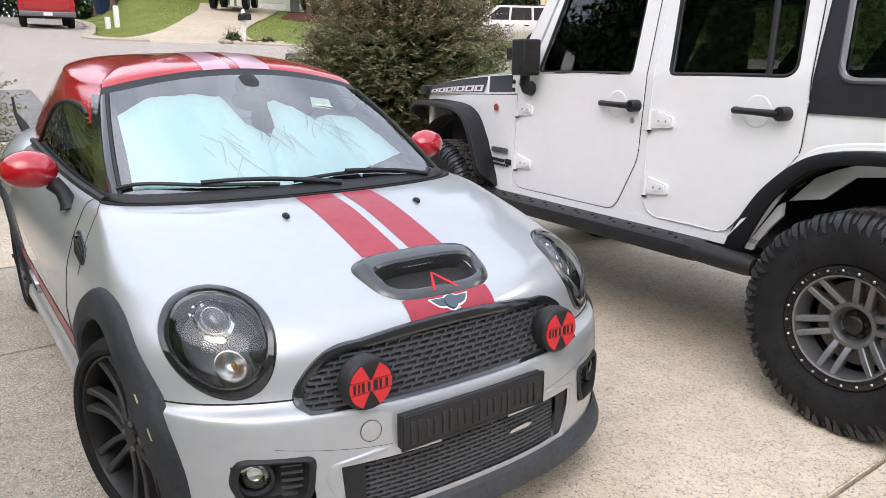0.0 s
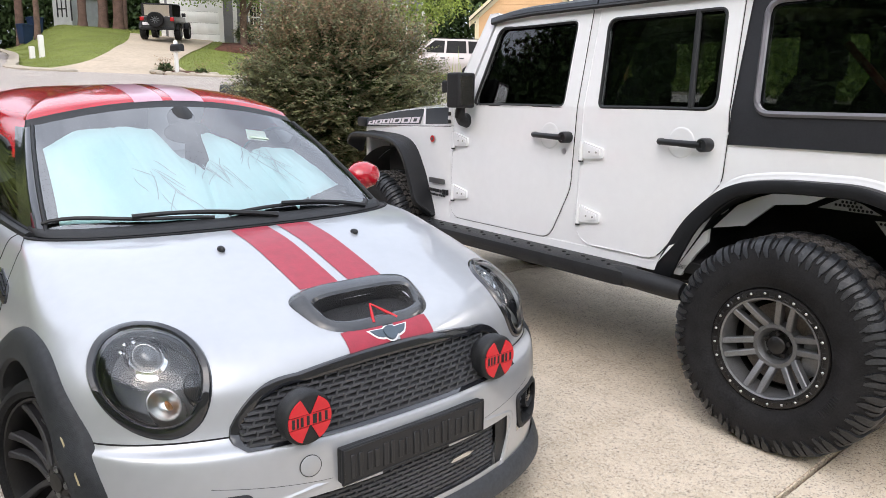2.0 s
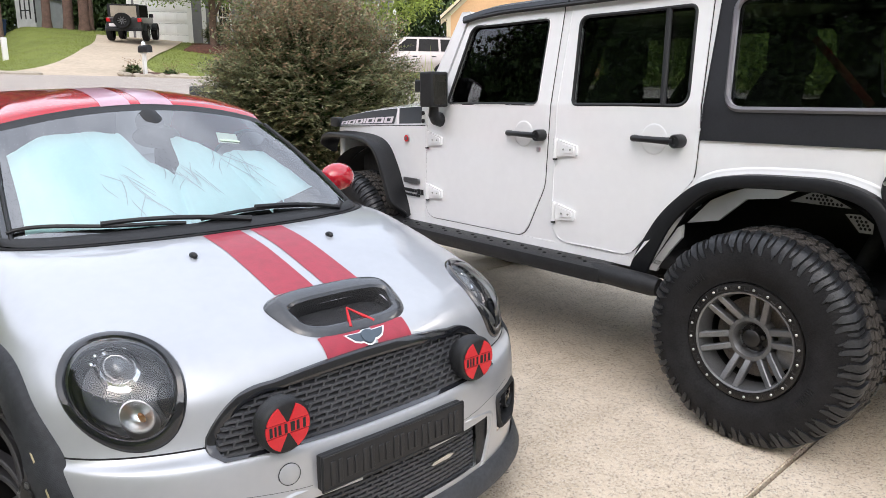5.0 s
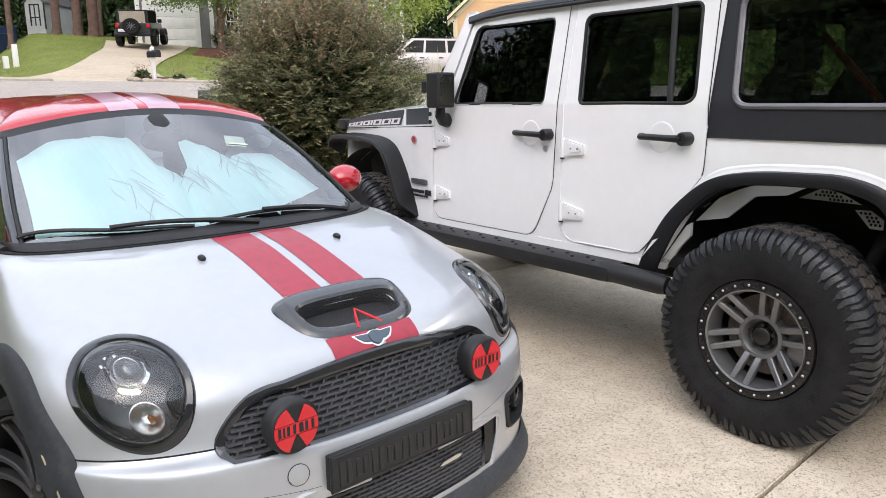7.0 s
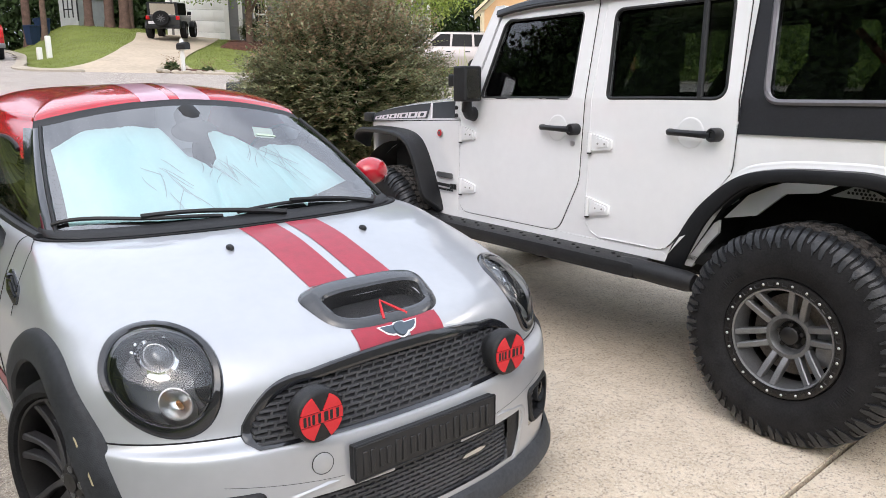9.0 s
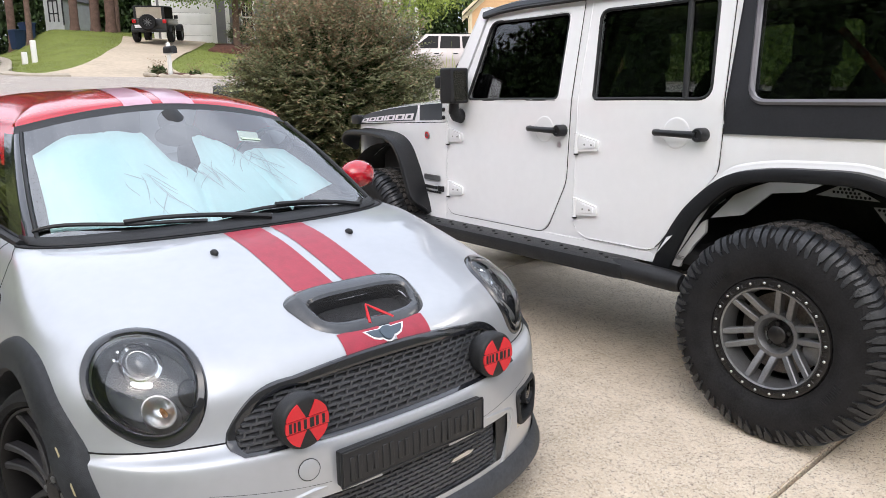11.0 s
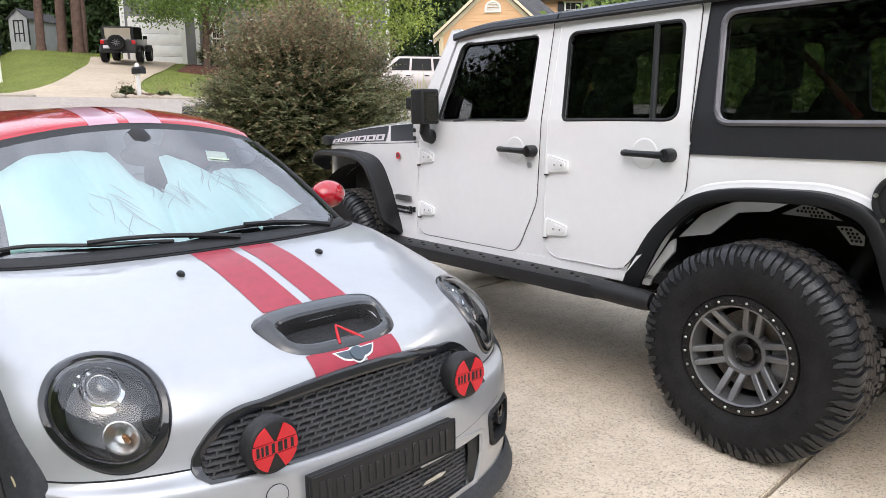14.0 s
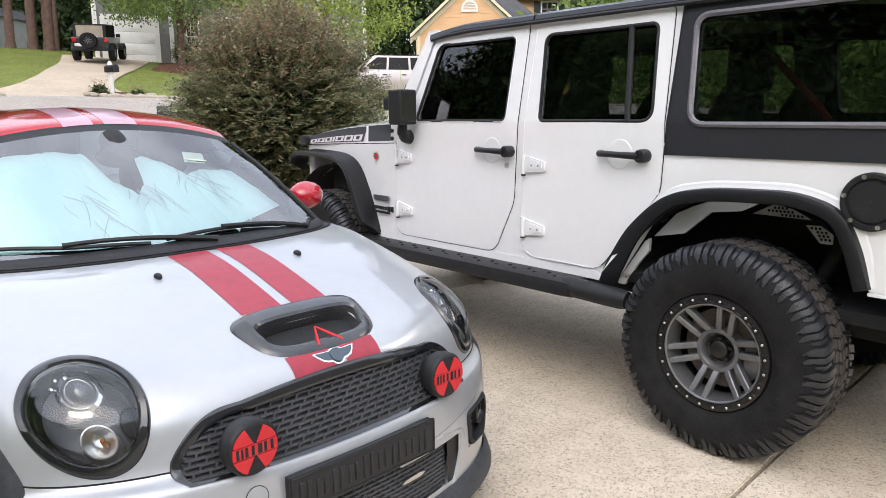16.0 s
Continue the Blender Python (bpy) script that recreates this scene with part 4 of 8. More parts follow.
# side vents, mirrors, wipers
for sd in (-1, 1):
    vent = new("side_vent")
    vent.parent = coupe
    bm = bmesh.new()
    o = rounded([(1.045, 0.745), (1.062, 0.802), (1.205, 0.835), (1.235, 0.808), (1.19, 0.768)], [0.025, 0.028, 0.02, 0.02, 0.04], 6)
    slab(bm, o, [], lambda q: drape((sd * 1.5, q.x, q.y), (-sd, 0, 0), 0.007)[0], lambda q: drape((sd * 1.5, q.x, q.y), (-sd, 0, 0), -0.002)[0])
    part("vent_frame", bm, M_GLOSSBLACK, vent)
    bm = bmesh.new()
    for k in range(3):
        z = 0.768 + k * 0.016
        tube(bm, [drape((sd * 1.5, y, z + (y - 1.05) * 0.25), (-sd, 0, 0), 0.008)[0] for y in steps5(1.07, 1.17, 6)], 0.003, 6)
    part("vent_slats", bm, M_CLAD, vent)
    bm = bmesh.new()
    tube(bm, [drape((sd * 1.5, y, 0.812), (-sd, 0, 0), 0.008)[0] for y in steps5(1.185, 1.215, 4)], [0.006, 0.010, 0.011, 0.010, 0.006], 10)
    part("vent_lamp", bm, M_GLOSSBLACK, vent)
    sv = new("sill_vent")
    sv.parent = coupe
    bm = bmesh.new()
    o = rounded([(2.36, 0.30), (2.36, 0.37), (2.56, 0.39), (2.56, 0.32)], 0.03, 5)
    slab(bm, o, [], lambda q: drape((sd * 1.5, q.x, q.y), (-sd, 0, 0), 0.010)[0], lambda q: drape((sd * 1.5, q.x, q.y), (-sd, 0, 0), -0.002)[0])
    part("vent_frame", bm, M_STEEL, sv)
    bm = bmesh.new()
    o = rounded([(2.38, 0.315), (2.38, 0.36), (2.54, 0.375), (2.54, 0.33)], 0.02, 5)
    slab(bm, o, [], lambda q: drape((sd * 1.5, q.x, q.y), (-sd, 0, 0), 0.013)[0], lambda q: drape((sd * 1.5, q.x, q.y), (-sd, 0, 0), 0.009)[0])
    part("vent_mesh", bm, M_BLACK, sv)

    mir = new("wing_mirror")
    mir.parent = coupe
    mir["label"] = "glossy red wing mirror on a black stalk"
    bm = bmesh.new()
    mm = Matrix.Translation((0.842 if sd > 0 else -0.868, 1.515, 1.006)) @ Matrix.Rotation(sd * radians(12), 4, "Z")
    bmesh.ops.create_uvsphere(bm, u_segments=32, v_segments=20, radius=1, matrix=mm @ Matrix.Diagonal((0.093, 0.078, 0.069, 1)))
    for v in bm.verts:
        loc = mm.inverted() @ v.co
        if loc.y > 0.035:
            loc.y = 0.035
            v.co = mm @ loc
    part("mirror_cap", bm, M_RED, mir)
    bm = bmesh.new()
    bmesh.ops.create_uvsphere(bm, u_segments=28, v_segments=12, radius=1, matrix=mm @ Matrix.Translation((0, 0.036, 0)) @ Matrix.Diagonal((0.084, 0.006, 0.058, 1)))
    part("mirror_glass", bm, M_CHROME, mir)
    bm = bmesh.new()
    tube(bm, [(sd * 0.80, 1.505, 0.955), (sd * 0.775, 1.485, 0.925), (sd * 0.762, 1.470, 0.885), (sd * 0.758, 1.465, 0.865)], [0.030, 0.026, 0.030, 0.038], 12)
    part("mirror_stalk", bm, M_BLACK, mir)


def on_glass(x, y, lift):
    return lay(x, y, lift, CABIN_BVH)


for pts, piv in ((((-0.648, 1.186), (-0.413, 1.046), (-0.161, 0.974)), (0.06, 0.940)), (((-0.105, 0.978), (0.11, 0.997), (0.37, 1.014)), (0.54, 1.018))):
    wp = new("wiper")
    wp.parent = coupe
    line = [spline([Vector((*p, 0)) for p in pts], u) for u in steps5(0, 2, 14)]
    bm = bmesh.new()
    tube(bm, [on_glass(p[0], p[1], 0.010) for p in line], 0.007, 6)
    part("blade", bm, M_BLACK, wp)
    bm = bmesh.new()
    mid = line[7]
    arm = [Vector((piv[0], piv[1], 0)).lerp(Vector(mid), u) for u in steps5(0, 1, 8)]
    tube(bm, [on_glass(p.x, p.y, 0.020) for p in arm], [0.012, 0.010, 0.010, 0.009, 0.009, 0.008, 0.008, 0.008, 0.009], 6)
    part("wiper_arm", bm, M_BLACK, wp)
# black surround of the windscreen
bm = bmesh.new()
rows = []
for c in list(range(NF + 1, -1, -1)) + [NCOL - c for c in range(1, NF + 2)]:
    a, b = Vector(CROWS[0][c % NCOL]), Vector(CROWS[2][c % NCOL])
    rows.append([a + Vector((0, -0.02, 0.004)), a + Vector((0, -0.004, 0.016)), a.lerp(b, 0.8) + Vector((0, -0.004, 0.008)), a.lerp(b, 1.0)])
loft(bm, rows, False)
part("screen_seal", bm, M_BLACK, coupe)
for sd in (-1, 1):
    bm = bmesh.new()
    tube(bm, [Vector(CROWS[i][C_GLASS if sd < 0 else NCOL - C_GLASS]) + Vector((0, -0.003, 0.003)) for i in range(0, EDGE)], 0.007, 6)
    part("screen_edge", bm, M_BLACK, coupe)
    bm = bmesh.new()
    tube(bm, [Vector(CROWS[0][c if sd < 0 else NCOL - c]) + Vector((sd * 0.012, 0, 0.0)) for c in range(NF - 2, C_SIDE + 6)], 0.016, 8)
    part("window_seal", bm, M_BLACK, coupe)

# folded foil sunshade behind the windscreen
def shade_top(x):
    knots = ((-0.63, 1.46), (-0.55, 1.545), (-0.433, 1.578), (-0.288, 1.548), (-0.175, 1.505), (-0.125, 1.31), (-0.08, 1.268), (-0.035, 1.285), (0.012, 1.452), (0.04, 1.462), (0.088, 1.424), (0.17, 1.352), (0.20, 1.362), (0.245, 1.375), (0.385, 1.392), (0.455, 1.29), (0.59, 1.10))
    for (x0, y0), (x1, y1) in zip(knots, knots[1:]):
        if x <= x1:
            return y0 + (y1 - y0) * smooth01((x - x0) / (x1 - x0))
    return 1.12


sunshade = thing("sunshade", "silver foil sunshade folded open behind a windscreen", "sunshade")
NPAN = 8
FOLDS = ((-0.055, 1.30, -0.125, 1.00, 0.022, 0.030), (0.175, 1.36, 0.215, 1.02, 0.020, 0.030), (-0.30, 1.55, -0.26, 1.04, 0.006, 0.006), (0.02, 1.25, 0.05, 1.03, 0.008, 0.010), (0.23, 1.36, 0.29, 1.05, 0.006, 0.010), (-0.45, 1.45, -0.47, 1.1, 0.004, 0.005), (-0.02, 1.22, -0.10, 1.16, 0.006, 0.010), (-0.03, 1.20, 0.08, 1.14, 0.006, 0.010), (-0.18, 1.16, -0.16, 1.03, 0.005, 0.008))


def fold_depth(x, y):
    """How far the foil is pressed in along its creases."""
    d = 0.0
    for x0, y0, x1, y1, w, h in FOLDS:
        t = (y - y0) / (y1 - y0)
        if -0.05 < t < 1.05:
            e = abs(x - (x0 + (x1 - x0) * t)) / w
            d = max(d, h * max(0.0, 1 - e) * min(1, 6 * (t + 0.05)))
    return d


for pnl in range(NPAN):
    bm = bmesh.new()
    rows = []
    for j in range(41):
        v = j / 40
        row = []
        for i in range(25):
            k = i / 24
            u = (pnl + k) / NPAN * 2 - 1
            x = -0.612 + 0.055 * v + (1.112 - 0.10 * v) * (u + 1) / 2
            yb = 0.995 + 0.175 * (abs(x + 0.08) / 0.55) ** 2.0
            y = yb + (shade_top(x) - yb) * v
            p = on_glass(x, y, -0.016)
            ridge = 0.006 * (k if pnl % 2 else 1 - k)
            crush = 0.004 * noise.noise((u * 9, v * 4, 0)) + 0.0016 * noise.noise((u * 34, v * 5, 3))
            crush -= fold_depth(x, y)
            crush += 0.004 * max(0, noise.noise((u * 46 + v * 8, v * 2.2, 7))) ** 2 * (1.5 if u > -0.2 else 0.6)
            row.append(p + Vector((0, (ridge + crush) * 0.6, -ridge * 0.4 + crush)))
        rows.append(row)
    loft(bm, rows, False)
    part("panel", bm, M_SHADE, sunshade)
# thin darker tubes draw the shade of fine creases onto the foil
random.seed(5)
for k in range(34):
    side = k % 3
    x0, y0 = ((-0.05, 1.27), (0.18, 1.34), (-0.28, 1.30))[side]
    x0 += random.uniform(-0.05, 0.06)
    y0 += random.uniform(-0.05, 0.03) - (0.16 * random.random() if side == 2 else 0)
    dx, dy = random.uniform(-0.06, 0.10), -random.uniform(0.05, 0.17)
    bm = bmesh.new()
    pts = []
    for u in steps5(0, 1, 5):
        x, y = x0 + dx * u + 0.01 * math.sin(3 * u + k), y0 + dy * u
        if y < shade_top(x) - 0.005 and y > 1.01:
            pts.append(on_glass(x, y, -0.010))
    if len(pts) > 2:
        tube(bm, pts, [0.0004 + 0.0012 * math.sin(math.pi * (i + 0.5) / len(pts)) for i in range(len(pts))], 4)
        part("crease_shade", bm, M_CREASE_SHADE, sunshade)
    else:
        bm.free()
bm = bmesh.new()
bmesh.ops.create_uvsphere(bm, u_segments=24, v_segments=14, radius=1, matrix=Matrix.Translation((-0.015, 1.535, 1.232)) @ Matrix.Diagonal((0.098, 0.03, 0.046, 1)))
tube(bm, [(-0.015, 1.62, 1.300), (-0.015, 1.585, 1.275), (-0.015, 1.54, 1.235)], [0.050, 0.055, 0.04], 12)
part("rear_view_mirror", bm, M_BLACK, coupe)
strip("inspection_sticker", (0.185, 0.275), (1.40, 1.475), M_PAPER, CABIN_BVH, -0.002, "pale green inspection sticker", skew=0.35)
bm = bmesh.new()
for x0, x1 in ((0.20, 0.285),):
    loft(bm, [[lay(x, y, 0.002, CABIN_BVH) for x in steps5(x0, x1, 8)] for y in (1.408, 1.420)], False)
part("sticker_print", bm, M_PRINT, coupe)
# interior
bm = bmesh.new()
box(bm, -0.60, 0.60, 1.15, 1.55, 0.70, 0.90, 0.06)
part("dashboard", bm, M_SEAT, coupe)
for sd in (-1, 1):
    bm = bmesh.new()
    box(bm, sd * 0.36 - 0.22, sd * 0.36 + 0.22, 2.05, 2.25, 0.55, 1.02, 0.06, 3)
    box(bm, sd * 0.36 - 0.13, sd * 0.36 + 0.13, 2.13, 2.24, 1.02, 1.16, 0.05, 3)
    part("seat", bm, M_SEAT, coupe)
bm = bmesh.new()
box(bm, -0.62, 0.62, 2.5, 3.1, 0.70, 0.96, 0.05)
part("rear_shelf", bm, M_SEAT, coupe)
# sill skirts and side stripes
for sd in (-1, 1):
    bm = bmesh.new()
    loft(bm, [[(sd * x, y, z) for x, z in ((0.775, 0.275), (0.806, 0.25), (0.815, 0.215), (0.806, 0.165), (0.78, 0.14), (0.70, 0.135))] for y in steps5(1.10, 2.82, 18)], False)
    part("sill_skirt", bm, M_SILVER, coupe)
    bm = bmesh.new()
    loft(bm, [[drape((sd * 1.5, y, z + 0.02 * (y - 1.1)), (-sd, 0, 0), 0.0022)[0] for z in steps5(0.375, 0.455, 4)] for y in steps5(1.12, 2.76, 30)], False)
    part("side_stripe", bm, M_STRIPE, coupe, "red vinyl side stripe")
# broad rear haunches
for sd in (-1, 1):
    bm = bmesh.new()
    bmesh.ops.create_uvsphere(bm, u_segments=36, v_segments=20, radius=1, matrix=Matrix.Translation((sd * 0.56, 3.05, 0.775)) @ Matrix.Diagonal((0.285, 0.64, 0.275, 1)))
    part("rear_haunch", bm, M_SILVER, coupe)
# aerial at the tail
bm = bmesh.new()
tube(bm, [(-0.655, 3.20, 0.95), (-0.69, 3.24, 1.04), (-0.715, 3.26, 1.10), (-0.72, 3.265, 1.19)], [0.024, 0.022, 0.009, 0.006], 8)
part("aerial", bm, M_BLACK, coupe)

# wheels
def small_wheel(x, y, sd, steer=0.0):
    w = new("wheel")
    w.parent = coupe
    w.matrix_local = Matrix.Translation((x, y, HUB_Z)) @ Matrix.Rotation(radians(steer), 4, "Z") @ (Matrix.Identity(4) if sd < 0 else Matrix.Rotation(math.pi, 4, "Z"))
    # outer face looks along -x
    bm = bmesh.new()
    turned(bm, [(0.252, -0.005), (0.258, -0.022), (0.274, -0.028), (0.292, -0.020), (0.304, 0.002), (0.308, 0.03), (0.308, 0.17), (0.295, 0.20), (0.252, 0.20)], 72, "x")
    part("tyre", bm, M_TYRE, w)
    bm = bmesh.new()
    turned(bm, [(0.254, -0.004), (0.251, -0.014), (0.244, -0.013), (0.237, 0.004), (0.228, 0.05), (0.222, 0.18)], 72, "x")
    part("rim", bm, M_RIM_BLACK, w)
    bm = bmesh.new()
    turned(bm, [(0.055, 0.02), (0.055, 0.004), (0.048, -0.004), (0.030, -0.006), (0.028, -0.012), (0.0005, -0.013)], 32, "x")
    part("hub", bm, M_RIM_BLACK, w)
    for k in range(7):
        a = 2 * math.pi * k / 7 + 0.2
        bm = bmesh.new()
        for off in (-0.022, 0.022):
            loops = []
            for u in steps5(0, 1, 8):
                r = 0.040 + 0.202 * u
                o = off * (0.75 + 0.75 * u) + 0.010 * math.sin(u * 3.0)
                ww = 0.0125 - 0.003 * math.sin(math.pi * u)
                h = -0.006 + 0.016 * math.sin(math.pi * u * 0.9) - 0.006 * u
                row = []
                for e, dd in ((-ww, 0.03), (-ww, 0.004), (-ww * 0.6, 0.0), (ww * 0.6, 0.0), (ww, 0.004), (ww, 0.03)):
                    t = o + e
                    row.append((h + dd, r * math.cos(a) - t * math.sin(a), r * math.sin(a) + t * math.cos(a)))
                loops.append(row)
            loft(bm, loops, True, True)
        part("spoke", bm, M_SPOKE, w, "", True, 30)
    for k in range(4):
        a = 2 * math.pi * k / 4
        bm = bmesh.new()
        turned(bm, [(0.011, 0.0), (0.011, -0.008), (0.007, -0.010), (0.0005, -0.006)], 10, "x", (0, 0.038 * math.cos(a), 0.038 * math.sin(a)))
        part("wheel_bolt", bm, M_RIM, w)
    bm = bmesh.new()
    turned(bm, [(0.145, 0.06), (0.145, 0.045), (0.07, 0.045), (0.07, 0.06)], 40, "x")
    part("brake_disc", bm, M_DISC, w)
    bm = bmesh.new()
    box(bm, 0.03, 0.10, -0.15, -0.09, -0.10, 0.10, 0.015)
    bmesh.ops.rotate(bm, verts=bm.verts, cent=(0, 0, 0), matrix=Matrix.Rotation(radians(35), 3, "X"))
    part("brake_caliper", bm, M_LABEL_RED, w)


for sd in (-1, 1):
    for y in (FRONT_AXLE, REAR_AXLE):
        small_wheel(sd * 0.775, y - (0.025 if y == FRONT_AXLE else 0.0), sd, 19.0 if y == FRONT_AXLE else 0.0)

# ------------------------------------------------------------ white four-door off-road car
offroader = thing("offroad_car", "white lifted four-door off-road car with black hardtop and mud tyres", "car", pose(2.484, -0.292, 0, 0, 0, 86.57))


def lean(z):
    return 0.79 - max(0.0, z - 1.345) * 0.178


def on_side(p, out=0.0):
    """A point of the left flank from distance ahead of the rear axle and height."""
    return Vector((p[0], lean(p[1]) - max(0.0, p[0] - 2.35) * 0.14 + out, p[1]))


FRONT_DOOR = rounded([(2.192, 1.345), (2.222, 0.645), (1.350, 0.645), (1.212, 0.93), (1.192, 1.345), (1.188, 1.842), (1.90, 1.842), (2.085, 1.37)], [0.02, 0.10, 0.11, 0.22, 0.5, 0.03, 0.05, 0.03], 8)
FRONT_PANE = rounded([(2.012, 1.348), (1.279, 1.349), (1.270, 1.783), (1.872, 1.783)], [0.03, 0.035, 0.035, 0.06], 6)
REAR_DOOR = rounded([(1.135, 1.842), (1.160, 0.656), (0.660, 0.657), (0.356, 1.045), (0.346, 1.25), (0.372, 1.842)], [0.03, 0.13, 0.12, 0.12, 0.4, 0.04], 8)
REAR_PANE = rounded([(1.053, 1.350), (0.408, 1.350), (0.440, 1.775), (1.078, 1.775)], [0.03, 0.06, 0.04, 0.05], 6)
QPANE = rounded([(0.232, 1.340), (-0.70, 1.340), (-0.70, 1.785), (0.264, 1.785)], [0.07, 0.04, 0.04, 0.06], 6)


def dense(outline_, step=0.05):
    """The same outline with more points, one of them at the belt line wherever it crosses it."""
    out = []
    for i, p in enumerate(outline_):
        q = outline_[(i + 1) % len(outline_)]
        cuts = [k / max(1, int((q - p).length / step)) for k in range(max(1, int((q - p).length / step)))]
        if (p.y - 1.345) * (q.y - 1.345) < -1e-9:
            cuts.append((1.345 - p.y) / (q.y - p.y))
        for u in sorted(set(cuts)):
            if not out or (p.lerp(q, u) - out[-1]).length > 0.002:
                out.append(p.lerp(q, u))
    return out


def flank(name, outline_, holes, mtl, out=0.0, thick=0.04, label="", parent=None):
    bm = bmesh.new()
    slab(bm, dense(outline_), [dense(h) for h in holes], lambda p: on_side(p, out), lambda p: on_side(p, out - thick))
    bmesh.ops.remove_doubles(bm, verts=bm.verts, dist=1e-5)
    sharp = [e for e in bm.edges if len(e.link_faces) == 2 and e.calc_face_angle(0) > 0.8 and all(on_side((v.co.x, v.co.z), out - thick * 0.5).y < v.co.y for v in e.verts)]
    bmesh.ops.bevel(bm, geom=sharp, offset=min(0.0035, thick * 0.3), segments=2, affect="EDGES")
    return part(name, bm, mtl, parent or offroader, label, True, 50)


def loop_bar(name, outline_, r, mtl, out=0.0, parent=None, inset=0.0):
    """A round seal along a closed outline on the flank."""
    c = sum(outline_, Vector((0, 0))) / len(outline_)
    bm = bmesh.new()
    pts = [on_side(p + (c - p).normalized() * inset, out) for p in dense(outline_)]
    tube(bm, pts + pts[:2], r, 6, False)
    return part(name, bm, mtl, parent or offroader)


def door(name, outl, pane, label, tint):
    d = flank(name, outl, [pane], M_WHITE, 0.0, 0.04, label)
    loop_bar("window_seal", pane, 0.009, M_BLACK, -0.004, d, 0.004)
    g = flank("window_glass", pane, [], tint, -0.02, 0.004, "dark tinted glass", d)
    g.visible_shadow = False
    return d


fdoor = door("front_door", FRONT_DOOR, FRONT_PANE, "white front door", M_FRONTTINT)
rdoor = door("rear_door", REAR_DOOR, REAR_PANE, "white rear door", M_TINT)
bm = bmesh.new()
tube(bm, [on_side((0.538 + 0.106 * (z - 1.355), z), -0.006) for z in (1.355, 1.5, 1.77)], 0.014, 8)
part("window_divider", bm, M_BLACK, rdoor)


def handle(parent, a, z):
    h = new("door_handle")
    h.parent = parent
    bm = bmesh.new()
    turned(bm, [(0.070, -0.001), (0.066, 0.0018), (0.060, 0.0018), (0.045, 0.0006), (0.0005, 0.0003)], 36, "y", on_side((a, z), 0.0))
    part("handle_dish", bm, M_WHITE, h)
    bm = bmesh.new()
    pts = [on_side((a + d, z + dz), o) for d, dz, o in ((0.092, 0.002, 0.006), (0.088, 0.002, 0.030), (0.068, 0.002, 0.040), (-0.02, 0.0, 0.044), (-0.09, -0.002, 0.044), (-0.125, -0.002, 0.040))]
    tube(bm, pts, [0.015, 0.016, 0.0145, 0.0145, 0.016, 0.018], 12)
    part("grip", bm, M_HANDLE, h, "black grip")
    bm = bmesh.new()
    turned(bm, [(0.030, 0.0), (0.030, 0.050), (0.025, 0.056), (0.016, 0.056), (0.014, 0.050), (0.0005, 0.050)], 24, "y", on_side((a - 0.135, z - 0.002)))
    part("push_button", bm, M_HANDLE, h)


bm = bmesh.new()
SIDE_PANEL = rounded([(2.198, 1.345), (2.226, 0.610), (0.58, 0.610), (0.322, 1.035), (0.318, 1.842), (1.90, 1.842), (2.09, 1.37)], 0.01, 3)
slab(bm, dense(SIDE_PANEL), [dense(h) for h in (rounded([(2.03, 1.33), (1.262, 1.33), (1.256, 1.80), (1.89, 1.80)], 0.05, 4), rounded([(1.07, 1.33), (0.392, 1.33), (0.42, 1.79), (1.092, 1.79)], 0.05, 4))], lambda p: on_side(p, -0.007), lambda p: on_side(p, -0.045))
part("body_side", bm, M_WHITE, offroader, "white door pillars and sill", True, 50)
loop_bar("door_gap", FRONT_DOOR, 0.0023, M_DARK, -0.0052)
loop_bar("door_gap", REAR_DOOR, 0.0029, M_DARK, -0.0052)
bm = bmesh.new()
tube(bm, [on_side((1.994, z), -0.0065) for z in (0.642, 0.618, 0.602)], 0.0022, 5)
part("sill_gap", bm, M_DARK, offroader)
handle(fdoor, 1.372, 1.197)
handle(rdoor, 0.568, 1.204)
bm = bmesh.new()
turned(bm, [(0.016, 0.0), (0.016, 0.004), (0.012, 0.006), (0.0005, 0.005)], 18, "y", on_side((1.262, 1.122)))
part("door_lock", bm, M_STEEL, fdoor)


def hinge(parent, a, z):
    h = new("door_hinge")
    h.parent = parent
    bm = bmesh.new()
    o = rounded([(a - 0.015, z + 0.046), (a - 0.015, z - 0.040), (a - 0.14, z - 0.030), (a - 0.14, z + 0.018)], 0.01, 3)
    slab(bm, o, [], lambda p: on_side(p, 0.014), lambda p: on_side(p, -0.002))
    part("hinge_leaf", bm, M_WHITE, h)
    bm = bmesh.new()
    o = rounded([(a - 0.045, z + 0.026), (a - 0.045, z - 0.022), (a - 0.125, z - 0.016), (a - 0.125, z + 0.012)], 0.008, 3)
    slab(bm, o, [], lambda p: on_side(p, 0.019), lambda p: on_side(p, 0.010))
    part("hinge_plate", bm, M_WHITE, h)
    bm = bmesh.new()
    tube(bm, [on_side((a, z - 0.055), 0.010), on_side((a, z + 0.05), 0.010)], 0.012, 10)
    part("hinge_barrel", bm, M_WHITE, h)
    for da in (0.062, 0.105):
        bm = bmesh.new()
        turned(bm, [(0.0052, 0.018), (0.0050, 0.0225), (0.0005, 0.023)], 10, "y", on_side((a - da, z - 0.002)))
        part("hinge_bolt", bm, M_GUARD, h)
    bm = bmesh.new()
    turned(bm, [(0.0005, -0.060), (0.012, -0.058), (0.0125, -0.050), (0.011, -0.048)], 10, "z", on_side((a, z), 0.010))
    part("hinge_pin", bm, M_BLACK, h)


for a in (2.185, 1.138):
    for z in (1.133, 0.808):
        hinge(fdoor if a > 2 else rdoor, a, z)

